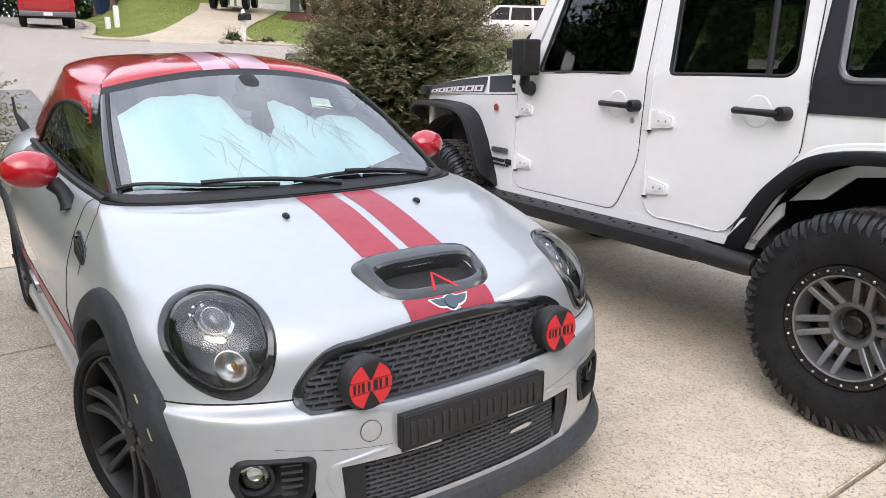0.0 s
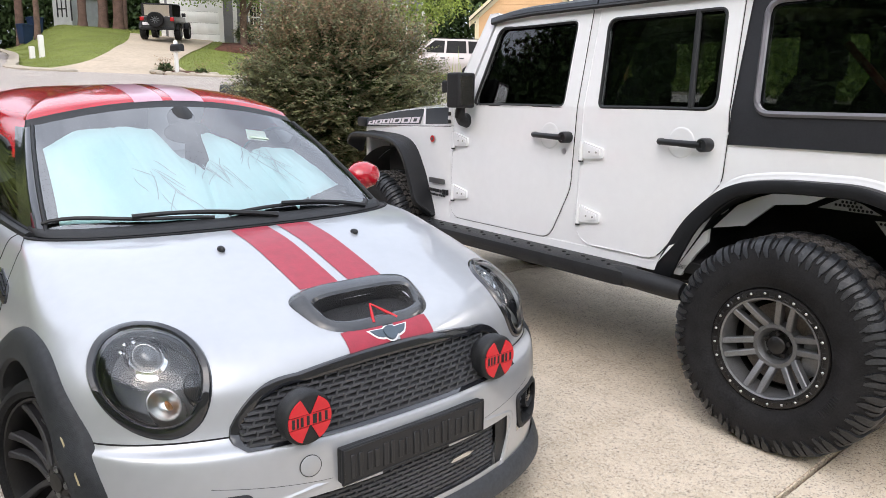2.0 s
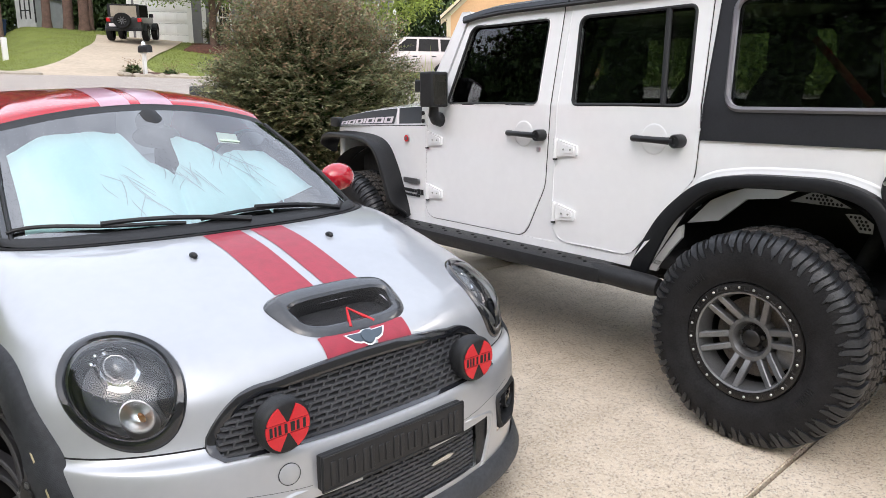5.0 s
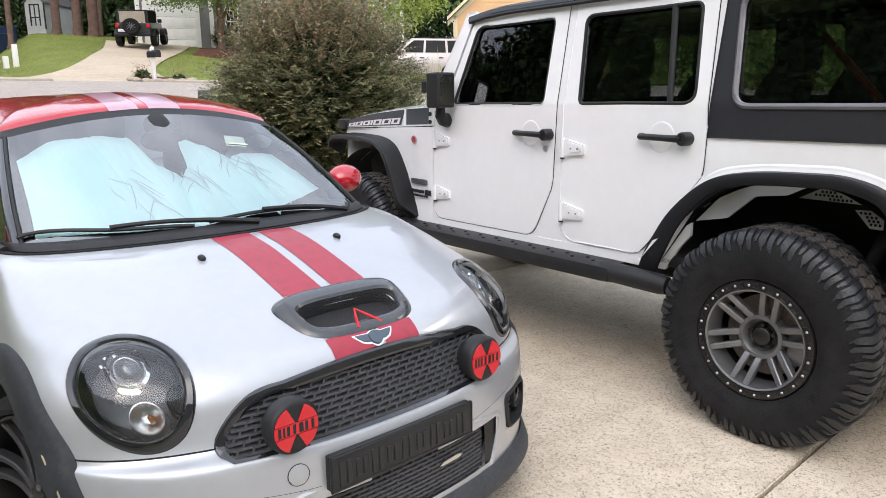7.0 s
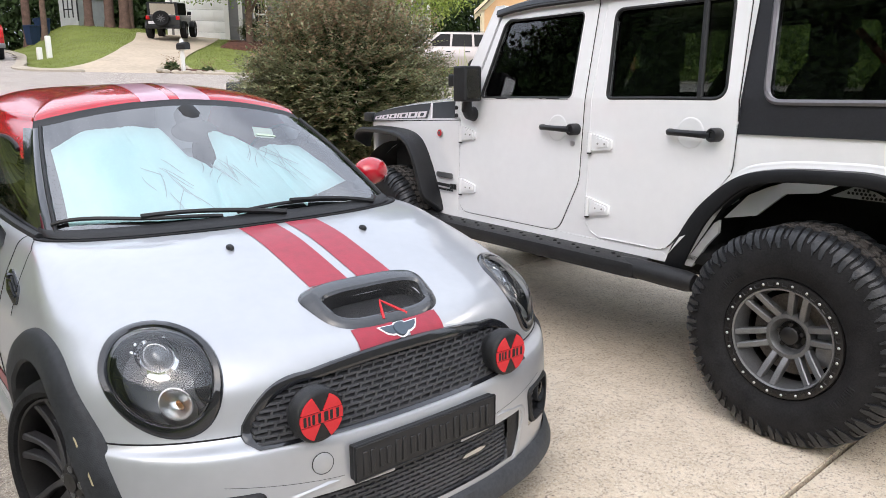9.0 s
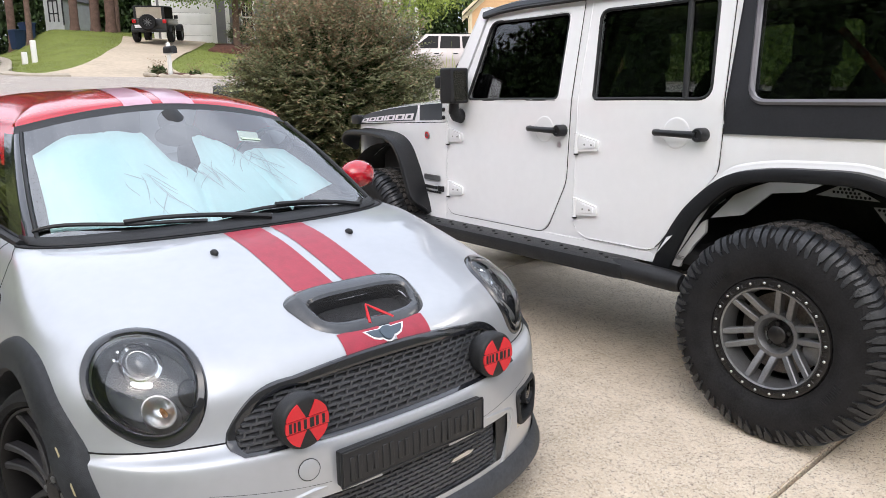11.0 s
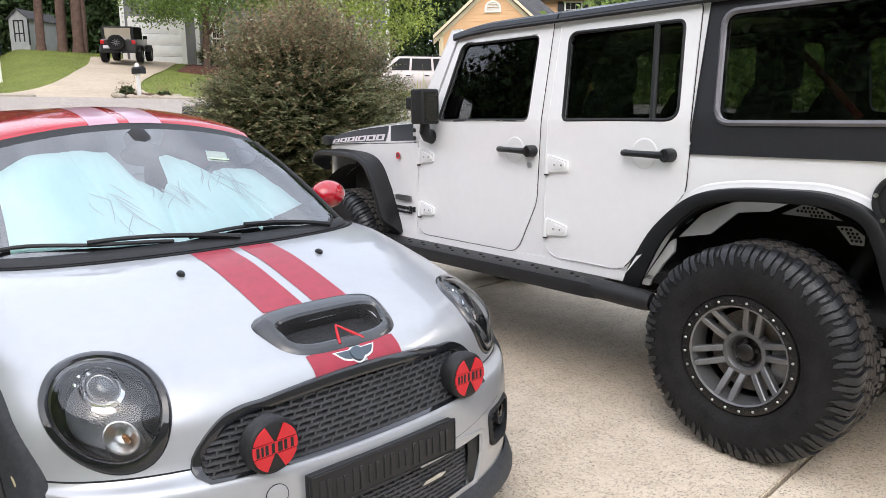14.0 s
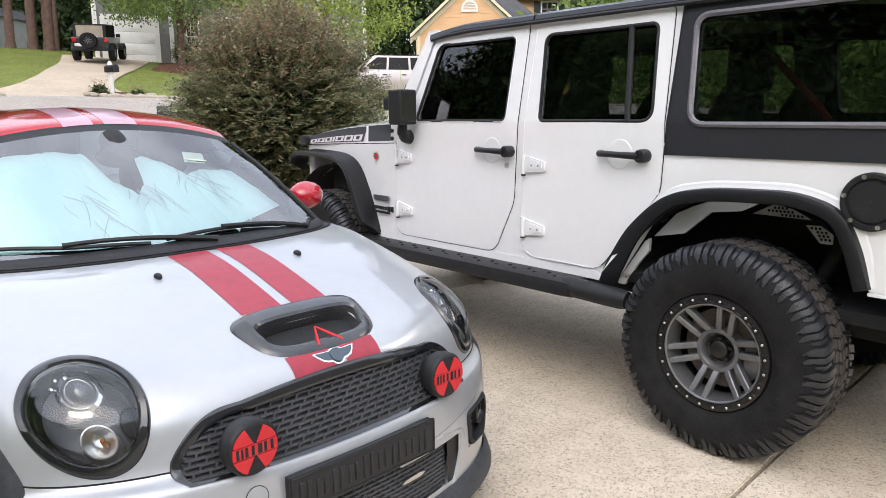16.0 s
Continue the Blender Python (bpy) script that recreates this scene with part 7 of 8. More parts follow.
tree("street_tree", (15.0, 31.9), 6.5, 0.17, (4.9, 4.2, 2.3), 24000, 0.15, M_LEAF, M_BARK, "young leafy tree with a low fork in a mulch bed", 8, 0.22, droop=0.7)
tree("street_tree", (19.6, 26.6), 7.0, 0.16, (4.3, 4.4, 3.1), 16000, 0.185, M_LEAF_YELLOW, M_BARK, "yellow-green leafy tree beside the grey house", 7, 0.3)
tree("street_tree", (25.5, 37.0), 9.0, 0.2, (4.8, 3.6, 3.8), 12000, 0.24, M_LEAF_DARK, M_BARK, "green leafy tree between the houses", 7, 0.3)
tree("street_tree", (8.4, 42.4), 9.0, 0.15, (6.6, 2.6, 1.8), 2500, 0.2, M_LEAF, M_BARK, "thin leafy tree at the edge of the woods", 5, 0.5)
for i, (px, py, pr) in enumerate(((10.83, 43.0, 0.23), (11.82, 42.7, 0.24), (12.15, 43.4, 0.17), (12.6, 42.5, 0.29), (9.2, 50.5, 0.24), (15.3, 50.0, 0.24), (7.2, 53.0, 0.26))):
    tree("pine_tree", (px, py), 20.0, pr, (16.5, 3.2, 4.0), 1500, 0.35, M_LEAF_DARK, M_BARK_RED, "tall pine with a bare reddish trunk", 6, 0.62)

# woods behind the houses and round the plot
def woods(name, a0, a1, r0, r1, n, h0, h1, size, mtl, label, per=26, wave=0.28):
    a = np.radians(rng.uniform(a0, a1, n))
    r = rng.uniform(r0, r1, n)
    x, y = r * np.sin(a), r * np.cos(a)
    z = np.array([ground_z(float(p), float(q)) for p, q in zip(x, y)])
    hh = rng.uniform(0, 1, n)
    top = h1 * (1 - wave + wave * np.sin(np.degrees(a) * 0.55) * np.cos(np.degrees(a) * 0.21 + 1))
    P = np.stack([x, y, z + h0 + (top - h0) * hh], 1)
    P = np.repeat(P, per, 0) + rng.normal(size=(n * per, 3)) * np.array([1.3, 1.3, 0.9])
    ob = leaf_mesh(name, P, rng.normal(size=(len(P), 3)) + np.array([0, 0, -0.5]), size, mtl)
    return tagged(ob, label, "woods", kind="stuff")


woods("woods", -4, 40, 56, 74, 2400, 0.3, 26, 0.42, M_LEAF_DARK, "dark dense woods behind the houses", 110)
woods("woods", 30, 80, 66, 85, 2000, 0.3, 26, 0.5, M_LEAF_DARK, "dark dense woods behind the houses", 100)
woods("woods", 36, 70, 60, 66, 260, 2, 15, 0.6, M_LEAF_DARK, "dark green trees at the edge of the woods")
woods("woods", 57, 100, 38, 48, 520, 0.2, 9, 0.4, M_LEAF, "sunlit green trees beside the peach house", 60, 0.15)
woods("woods", -110, -42, 22, 40, 2400, 0.2, 12, 0.45, M_LEAF_DARK, "dark green trees round the plot", 36, 0.1)
woods("woods", -42, -36, 30, 44, 240, 0.2, 11, 0.45, M_LEAF_DARK, "dark green trees round the plot", 40)
woods("woods", -36, -28, 30, 44, 240, 0.2, 6.5, 0.45, M_LEAF_DARK, "low dark green trees round the plot", 40)
woods("woods", -28, -4, 30, 44, 950, 0.2, 11, 0.45, M_LEAF_DARK, "dark green trees round the plot", 40)
# unseen nearer trees, added to hold light off the coupe's left side
woods("woods", -165, -98, 13, 19, 420, 0.2, 8, 0.35, M_LEAF_DARK, "unseen dark green trees added at the side of the plot", 36)
woods("woods", 80, 250, 34, 50, 1100, 0.2, 10, 0.8, M_LEAF_DARK, "dark green trees round the plot")

woods("woods", -110, -47, 44, 50, 2600, 0.0, 27, 0.9, M_LEAF_DARK, "dark woods beyond the plot", 40, 0.06)
woods("woods", -47, -41, 45, 51, 260, 0.0, 21, 0.8, M_LEAF_DARK, "dark woods beyond the plot", 44, 0.08)
woods("woods", -42, -37, 46, 54, 350, 0.0, 17.5, 0.5, M_LEAF_DARK, "dark woods beyond the plot", 80, 0.06)
woods("woods", -37, -33, 46, 54, 250, 0.0, 12.5, 0.5, M_LEAF_DARK, "dark woods beyond the plot", 80, 0.06)
woods("woods", -33, 0, 48, 54, 900, 0.0, 13, 0.9, M_LEAF_DARK, "dark woods beyond the plot", 40)

def lapped(bm, w, h, board, x0=0.0, z0=0.0, y=0.0, top=None):
    """A wall of lapped boards facing -y; top(x) limits a gable."""
    z = z0
    while z < z0 + h - 1e-6:
        z1 = min(z + board, z0 + h)
        a, b, c, d = x0, x0 + w, x0, x0 + w
        if top:
            a, b = top(z)
            c, d = top(z1)
        q = [(a, y - 0.02, z), (b, y - 0.02, z), (d, y, z1), (c, y, z1)]
        bm.faces.new([bm.verts.new(p) for p in q])
        bm.faces.new([bm.verts.new(p) for p in ((a, y, z), (b, y, z), (b, y - 0.02, z), (a, y - 0.02, z))])
        z = z1
    bmesh.ops.remove_doubles(bm, verts=bm.verts, dist=0.001)
    return bm


# unseen plain house front behind the driveway, added to dim the cars' front faces
bm = bmesh.new()
lapped(bm, 15.0, 5.6, 0.19, 0, -0.3)
ob = finish("wall_south", bm, M_SIDING_HOME, None, "", False)
ob.matrix_world = pose(9.0, -9.1, 0, 0, 0, 180)
tagged(ob, "unseen plain beige lap-sided house wall added behind the driveway", "wall", kind="structure")

# tall grass beside the driveway
n = 38000
gxp = rng.uniform(-4.6, -2.35, n)
gyp = rng.uniform(-1.5, 6.5, n)
gzp = np.array([ground_z(float(a), float(b)) for a, b in zip(gxp, gyp)]) - 0.06
ob = leaf_mesh("tall_grass", np.stack([gxp, gyp, gzp], 1), np.stack([rng.normal(size=n) * 0.3, rng.normal(size=n) * 0.3, np.ones(n)], 1), rng.uniform(0.6, 1.75, n), M_BLADE, None, 0.016)
tagged(ob, "tall unmown green grass along the driveway", "grass", kind="stuff")
n = 420
gxp, gyp = rng.normal(5.25, 0.35, n), rng.normal(5.2, 0.4, n)
gzp = np.array([ground_z(float(a), float(b)) for a, b in zip(gxp, gyp)]) - 0.06
ob = leaf_mesh("tall_grass", np.stack([gxp, gyp, gzp], 1), np.stack([rng.normal(size=n) * 0.3, rng.normal(size=n) * 0.3, np.ones(n)], 1), rng.uniform(0.4, 1.05, n), M_BLADE, None, 0.007)
tagged(ob, "pale tall grass behind the shrub", "grass", kind="stuff")
n = 5200
gxp, gyp = rng.uniform(6.1, 8.0, n), rng.uniform(-3.0, 7.5, n)
gzp = np.array([ground_z(float(a), float(b)) for a, b in zip(gxp, gyp)]) - 0.06
ob = leaf_mesh("tall_grass", np.stack([gxp, gyp, gzp], 1), np.stack([rng.normal(size=n) * 0.25, rng.normal(size=n) * 0.25, np.ones(n)], 1), rng.uniform(0.6, 1.3, n), M_BLADE, None, 0.02)
tagged(ob, "tall green grass beyond the far edge of the driveway", "grass", kind="stuff")
# mown lawn across the street
n = 90000
gxp, gyp = rng.uniform(3.5, 22, n), rng.uniform(21.0, 46, n)
ok = np.array([(not in_street(float(a), float(b))) for a, b in zip(gxp, gyp)])
gxp, gyp = gxp[ok], gyp[ok]
away = np.full(len(gxp), 9.0)
for i in range((len(DRIVE_LINE) - 1) * 12 + 1):
    cx, cy, cw = spline(DRIVE_LINE, i / 12)
    away = np.minimum(away, np.hypot(gxp - cx, gyp - cy) - cw)
gxp, gyp = gxp[away > 0.02], gyp[away > 0.02]
gzp = np.array([ground_z(float(a), float(b)) for a, b in zip(gxp, gyp)]) - 0.06
ob = leaf_mesh("lawn_grass", np.stack([gxp, gyp, gzp], 1), np.stack([rng.normal(size=len(gxp)) * 0.5, rng.normal(size=len(gxp)) * 0.5, np.ones(len(gxp))], 1), 0.06, M_GRASSBLADE, None, 0.2)
tagged(ob, "mown green lawn grass across the street", "grass", kind="stuff")


def bed(name, x, y, rx, ry, mtl, label, h=0.08, edge=False):
    bm = bmesh.new()
    rows = []
    for s, l in ((1.0, -0.08), (0.95, 0.02), (0.7, h), (0.3, h * 1.2), (0.02, h * 1.25)):
        rows.append([(x + rx * s * math.cos(a) * (1 + 0.08 * math.sin(3 * a)), y + ry * s * math.sin(a), ground_z(x + rx * s * math.cos(a), y + ry * s * math.sin(a)) + l) for a in [2 * math.pi * k / 32 for k in range(32)]])
    loft(bm, rows, True)
    ob = finish(name, bm, mtl)
    return tagged(ob, label, "flower bed")


bed("mulch_bed", 14.9, 31.7, 1.35, 0.95, M_MULCH, "red-brown mulch bed round a young tree", 0.22)
bed("mulch_bed", 8.25, 22.35, 0.95, 0.6, M_MULCH, "brown mulch bed round a mailbox post", 0.06)
shrub("bedding_plant", (7.70, 22.6), 0.22, 0.13, ground_z(7.75, 22.6), 90, 10, 0.06, "small russet plant at the mailbox post", 1.0, 3)
shrub("bedding_plant", (8.85, 22.45), 0.20, 0.09, ground_z(8.75, 22.25), 70, 10, 0.06, "small russet plant in the mulch bed", 1.0, 3)
random.seed(11)
for k in range(16):
    a = math.pi * 2 * k / 16
    bx, by = 8.25 + 1.0 * math.cos(a), 22.35 + 0.66 * math.sin(a)
    if by > 22.3 and k % 2:
        continue
    bm = bmesh.new()
    bmesh.ops.create_icosphere(bm, subdivisions=2, radius=0.11, matrix=Matrix.Translation((bx, by, ground_z(bx, by) + 0.03)) @ Matrix.Diagonal((1.3, 0.9, 0.7, 1)))
    for v in bm.verts:
        v.co += Vector(noise.noise_vector(v.co * 9)) * 0.02
    tagged(finish("edging_stone", bm, M_KERB), "pale rough edging stone round the mulch bed", "stone", "edging stones")


def mailbox(x, y, h, rz, post, boxm, label, scale=1.0, low=0.0):
    z = ground_z(x, y)
    t = thing("mailbox", label, "mailbox", pose(x, y, z, 0, 0, rz))
    bm = bmesh.new()
    box(bm, -0.05, 0.05, -0.05, 0.05, -0.15, h + 0.06, 0.006)
    box(bm, -0.05, 0.05, -0.26, 0.18, h - 0.26, h - 0.17, 0.006)
    part("post", bm, post, t)
    bm = bmesh.new()
    bmesh.ops.create_cone(bm, cap_ends=True, segments=4, radius1=0.075, radius2=0.0, depth=0.07, matrix=Matrix.Translation((0, 0, h + 0.09)) @ Matrix.Rotation(radians(45), 4, "Z"))
    part("post_cap", bm, post, t, "", False)
    bm = bmesh.new()
    loops = []
    for yy, s in ((-0.34, 0.96), (-0.33, 1.0), (0.16, 1.0), (0.17, 0.96)):
        loops.append([(0.10 * s * math.cos(a) * scale, yy * scale, h - low - 0.04 + (0.10 * s * math.sin(a) if a < math.pi + 0.01 else 0) * scale) for a in [math.pi * k / 14 for k in range(15)]] + [(-0.10 * s * scale, yy * scale, h - low - 0.165), (0.10 * s * scale, yy * scale, h - low - 0.165)])
    loft(bm, loops, True, True)
    b = part("letter_box", bm, boxm, t)
    bm = bmesh.new()
    box(bm, 0.101 * scale, 0.110 * scale, -0.2, -0.06, h - 0.06, h - 0.02)
    part("flag", bm, M_LABEL_RED, b)
    return t


mailbox(7.90, 22.12, 0.96, 10, M_TRIM, M_BLACK, "black mailbox on a white wooden post by the kerb", 1.0, 0.07)
mailbox(3.62, 8.75, 0.54, 60, M_CLAD, M_CLAD, "large dark grey mailbox behind the shrub", 1.4)
for x, y, h in ((5.30, 29.35, 0.40), (5.62, 29.30, 0.76)):
    bm = bmesh.new()
    z = ground_z(x, y)
    box(bm, x - 0.09, x + 0.09, y - 0.09, y + 0.09, z - 0.2, z + h, 0.03, 3)
    tagged(finish("utility_post", bm, M_TRIM), "short white utility marker post on the lawn", "post", "utility posts")
# wheeled bins by the shed
for x, y in ((8.15, 44.0), (8.75, 44.3)):
    t = thing("wheelie_bin", "dark blue wheeled rubbish bin beside the shed", "bin", pose(x, y, ground_z(x, y) - 0.03, 0, 0, 20), "wheeled bins")
    bm = bmesh.new()
    loft(bm, [[(w * a, w * b, z) for a, b in ((-1, -1), (1, -1), (1, 1), (-1, 1))] for w, z in ((0.24, 0), (0.30, 0.95))], True, True)
    part("bin_body", bm, M_BLUEBIN, t)
    bm = bmesh.new()
    box(bm, -0.32, 0.32, -0.34, 0.34, 0.95, 1.03, 0.03)
    part("bin_lid", bm, M_BLUEBIN, t)

# ------------------------------------------------------------ houses
def house_window(parent, x, z, w, h, y=-0.03, shutters=False):
    win = new("window")
    win.parent = parent
    bm = bmesh.new()
    o = [Vector(p) for p in ((x - 0.1, z - 0.1), (x + w + 0.1, z - 0.1), (x + w + 0.1, z + h + 0.1), (x - 0.1, z + h + 0.1))]
    i = [Vector(p) for p in ((x, z), (x + w, z), (x + w, z + h), (x, z + h))]
    slab(bm, o, [i], lambda p: Vector((p.x, y - 0.05, p.y)), lambda p: Vector((p.x, y + 0.05, p.y)))
    box(bm, x, x + w, y - 0.03, y + 0.01, z + h * 0.5 - 0.03, z + h * 0.5 + 0.03)
    part("window_frame", bm, M_TRIM, win, "", False)
    bm = bmesh.new()
    box(bm, x, x + w, y + 0.005, y + 0.02, z, z + h)
    part("pane", bm, M_PANE, win)
    bm = bmesh.new()
    for k in range(1, 3):
        box(bm, x + w * k / 3 - 0.012, x + w * k / 3 + 0.012, y - 0.02, y + 0.004, z, z + h)
    for k in (1, 3):
        box(bm, x, x + w, y - 0.02, y + 0.004, z + h * k / 4 - 0.012, z + h * k / 4 + 0.012)
    part("muntins", bm, M_TRIM, win, "", False)
    if shutters:
        for sx in (x - 0.1 - 0.42, x + w + 0.1):
            bm = bmesh.new()
            box(bm, sx, sx + 0.42, y - 0.06, y, z - 0.08, z + h + 0.08, 0.01)
            for k in range(12):
                box(bm, sx + 0.05, sx + 0.37, y - 0.075, y - 0.055, z + k * (h / 12), z + k * (h / 12) + 0.05)
            part("shutter", bm, M_BLACK, win)


grey = thing("grey_house", "grey lap-sided two-storey house with a white garage door", "house", pose(13.6, 38.4, 4.02, 0, 0, -24.0))
bm = bmesh.new()
lapped(bm, 14.5, 6.2, 0.19, 0, -0.6)
part("wall", bm, M_SIDING_GREY, grey, "", False)
bm = bmesh.new()
box(bm, 0, 14.5, 0.01, 8, -0.6, 5.6)
part("house_body", bm, M_SIDING_GREY, grey)
bm = bmesh.new()
o = [Vector(p) for p in ((0.25, 0.0), (0.50, 0.0), (0.50, 2.36), (2.85, 2.36), (2.85, 0.0), (3.10, 0.0), (3.10, 2.62), (0.25, 2.62))]
slab(bm, o, [], lambda p: Vector((p.x, -0.09, p.y)), lambda p: Vector((p.x, 0.0, p.y)))
part("garage_surround", bm, M_TRIM, grey, "", False)
for x in (-0.1, 3.6, 11.6, 14.3):
    bm = bmesh.new()
    box(bm, x, x + 0.22, -0.08, 0.1, -0.6, 5.6)
    part("corner_trim", bm, M_TRIM, grey)
gd = new("garage_door")
gd.parent = grey
for r in range(4):
    bm = bmesh.new()
    box(bm, 0.50, 2.85, -0.05, -0.01, 0.02 + r * 0.585, 0.02 + (r + 1) * 0.585 - 0.012, 0.008)
    for c in range(4):
        x = 0.60 + c * 0.565
        box(bm, x, x + 0.45, -0.058, -0.045, 0.12 + r * 0.585, 0.50 + r * 0.585, 0.006)
    part("door_panel", bm, M_GARAGE, gd)
for x, z, w, h in ((4.5, 0.5, 0.55, 2.2), (6.4, 0.7, 0.95, 1.9), (8.6, 0.7, 0.95, 1.9), (12.4, 0.7, 0.95, 1.9), (4.4, 3.5, 0.9, 1.5), (8.6, 3.5, 0.9, 1.5), (12.6, 3.5, 0.9, 1.5)):
    house_window(grey, x, z, w, h)
bm = bmesh.new()
loft(bm, [[(-0.4, y, z) for y, z in ((-0.5, 5.5), (4, 8.2), (8.5, 5.5), (8.5, 5.3), (4, 8.0), (-0.5, 5.3))], [(14.9, y, z) for y, z in ((-0.5, 5.5), (4, 8.2), (8.5, 5.5), (8.5, 5.3), (4, 8.0), (-0.5, 5.3))]], True, True)
part("roof", bm, M_SHINGLE, grey, "", False)
bed("planting_strip", 17.2, 35.6, 1.6, 0.5, M_MULCH, "narrow mulch strip along the grey house", 0.05)
shrub("foundation_shrub", (17.0, 35.7), 0.55, 0.42, 4.2, 260, 12, 0.09, "green foundation shrub at the grey house", 0.0, 4)
shrub("foundation_shrub", (18.6, 35.0), 0.6, 0.45, 4.12, 260, 12, 0.09, "green foundation shrub at the grey house", 0.0, 4)
bm = bmesh.new()
box(bm, -3.2, 2.2, -0.1, 0.1, -0.1, 0.12, 0.02)
ob = finish("timber_edging", bm, M_BARK)
ob.matrix_world = pose(18.2, 34.2, ground_z(18.2, 34.2), 0, 0, -24)
tagged(ob, "dark timber edging along the planting strip", "edging")

shed = thing("garden_shed", "white garden shed with tree shade in its wall colour, black trim and a grey gable roof", "shed", pose(11.86, 48.96, ground_z(11.86, 48.96) + 0.62, 0, 0, 36.9) @ Matrix.Diagonal((0.74, 0.74, 0.74, 1)))
bm = bmesh.new()
box(bm, 0, 4.0, 0, 1.8, -1.5, 1.9)
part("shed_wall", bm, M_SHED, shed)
bm = bmesh.new()
vs = [bm.verts.new(p) for p in ((0, 0, 1.9), (0, 1.8, 1.9), (0, 0.9, 2.6))]
bm.faces.new(vs)
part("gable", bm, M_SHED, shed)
bm = bmesh.new()
loft(bm, [[(x, y, z) for y, z in ((-0.15, 1.82), (0.9, 2.68), (1.95, 1.82), (1.95, 1.75), (0.9, 2.60), (-0.15, 1.75))] for x in (-0.15, 4.15)], True, True)
part("shed_roof", bm, M_SHINGLE, shed, "", False)
sdoor = new("shed_door")
sdoor.parent = shed
bm = bmesh.new()
for y0, y1, z0, z1 in ((0.42, 0.52, 0, 1.75), (1.28, 1.38, 0, 1.75), (0.42, 1.38, 1.65, 1.75), (0.42, 1.38, 0.62, 0.72), (0.86, 0.94, 0, 1.75)):
    box(bm, -0.04, 0, y0, y1, z0, z1)
part("door_trim", bm, M_BLACK, sdoor)
bm = bmesh.new()
box(bm, -0.03, 0.03, -0.04, 0.06, -0.3, 1.85)
part("corner_trim", bm, M_BLACK, shed)

peach = thing("peach_house", "peach lap-sided house with cream trim and a grey roof", "house", pose(29.9, 31.2, 2.6, 0, 0, -47.0))
EAVE, PEAK, WID = 3.95, 6.60, 6.2
bm = bmesh.new()
lapped(bm, WID, EAVE, 0.2)
lapped(bm, WID, PEAK - EAVE - 0.05, 0.2, 0, EAVE, 0, lambda z: ((z - EAVE) / (PEAK - EAVE) * WID / 2, WID - (z - EAVE) / (PEAK - EAVE) * WID / 2))
part("gable_wall", bm, M_SIDING_ORANGE, peach, "", False)
bm = bmesh.new()
box(bm, 0.02, WID - 0.02, 0.03, 9, -0.5, EAVE)
part("wing_body", bm, M_SIDING_ORANGE, peach)
bm = bmesh.new()
loft(bm, [[(x, y, z) for x, z in ((-0.45, EAVE - 0.42), (WID / 2, PEAK + 0.12), (WID + 0.45, EAVE - 0.42), (WID + 0.45, EAVE - 0.58), (WID / 2, PEAK - 0.05), (-0.45, EAVE - 0.58))] for y in (-0.30, 9.0)], True, True)
part("roof", bm, M_SHINGLE, peach, "", False)
bm = bmesh.new()
loft(bm, [[(WID / 2 + dx, y0, PEAK + 0.05), (WID + 0.45 + dx, y1, EAVE - 0.45), (WID + 0.45 + dx, y1 + 0.2, EAVE - 0.62), (WID / 2 + dx, y0 + 0.2, PEAK - 0.12)] for dx, y0, y1 in ((0.05, 0.9, -0.2), (1.0, 1.6, 0.1), (1.95, 2.3, 0.4))], True, True)
part("side_roof", bm, M_SHINGLE, peach, "", False)
bm = bmesh.new()
for s in (-1, 1):
    a, b = Vector((WID / 2 - s * (WID / 2 + 0.5), -0.34, EAVE - 0.50)), Vector((WID / 2, -0.34, PEAK + 0.08))
    n = Vector((0, 0, 0.10))
    vs = [a - n, b - n, b + n, a + n]
    slab(bm, [Vector((p.x, p.z)) for p in vs], [], lambda p: Vector((p.x, -0.38, p.y)), lambda p: Vector((p.x, -0.28, p.y)))
    vs = [a + Vector((0, 0, -0.42)), b + Vector((0, 0, -0.42)), b - n, a - n]
    slab(bm, [Vector((p.x, p.z)) for p in vs], [], lambda p: Vector((p.x, -0.06, p.y)), lambda p: Vector((p.x, -0.02, p.y)))
box(bm, -0.1, 0.1, -0.06, 0.1, -0.4, EAVE - 0.3)
part("barge_board", bm, M_TRIM_CREAM, peach, "", False)
bm = bmesh.new()
tube(bm, [(-0.35, -0.3, EAVE - 0.6), (-0.1, -0.1, EAVE - 0.75), (-0.08, -0.1, 0.0)], 0.05, 8)
part("downpipe", bm, M_TRIM_CREAM, peach)
gv = new("gable_vent")
gv.parent = peach
bm = bmesh.new()
o = [Vector((WID / 2 + 0.50 * math.cos(a), 5.05 + 0.50 * math.sin(a))) for a in [math.pi * k / 16 for k in range(17)]] + [Vector((WID / 2 - 0.5, 4.85)), Vector((WID / 2 + 0.5, 4.85))]
i = [Vector((WID / 2 + 0.38 * math.cos(a), 5.05 + 0.38 * math.sin(a))) for a in [math.pi * k / 16 for k in range(17)]] + [Vector((WID / 2 - 0.38, 4.96)), Vector((WID / 2 + 0.38, 4.96))]
slab(bm, o, [i], lambda p: Vector((p.x, -0.09, p.y)), lambda p: Vector((p.x, 0.0, p.y)))
part("vent_frame", bm, M_TRIM, gv, "", False)
for k in range(5):
    bm = bmesh.new()
    w = math.sqrt(max(0.01, 0.38 ** 2 - (max(0, k * 0.09 - 0.05)) ** 2))
    box(bm, WID / 2 - w, WID / 2 + w, -0.06, -0.03, 4.98 + k * 0.09, 5.03 + k * 0.09)
    part("louvre", bm, M_TRIM, gv)
bm = bmesh.new()
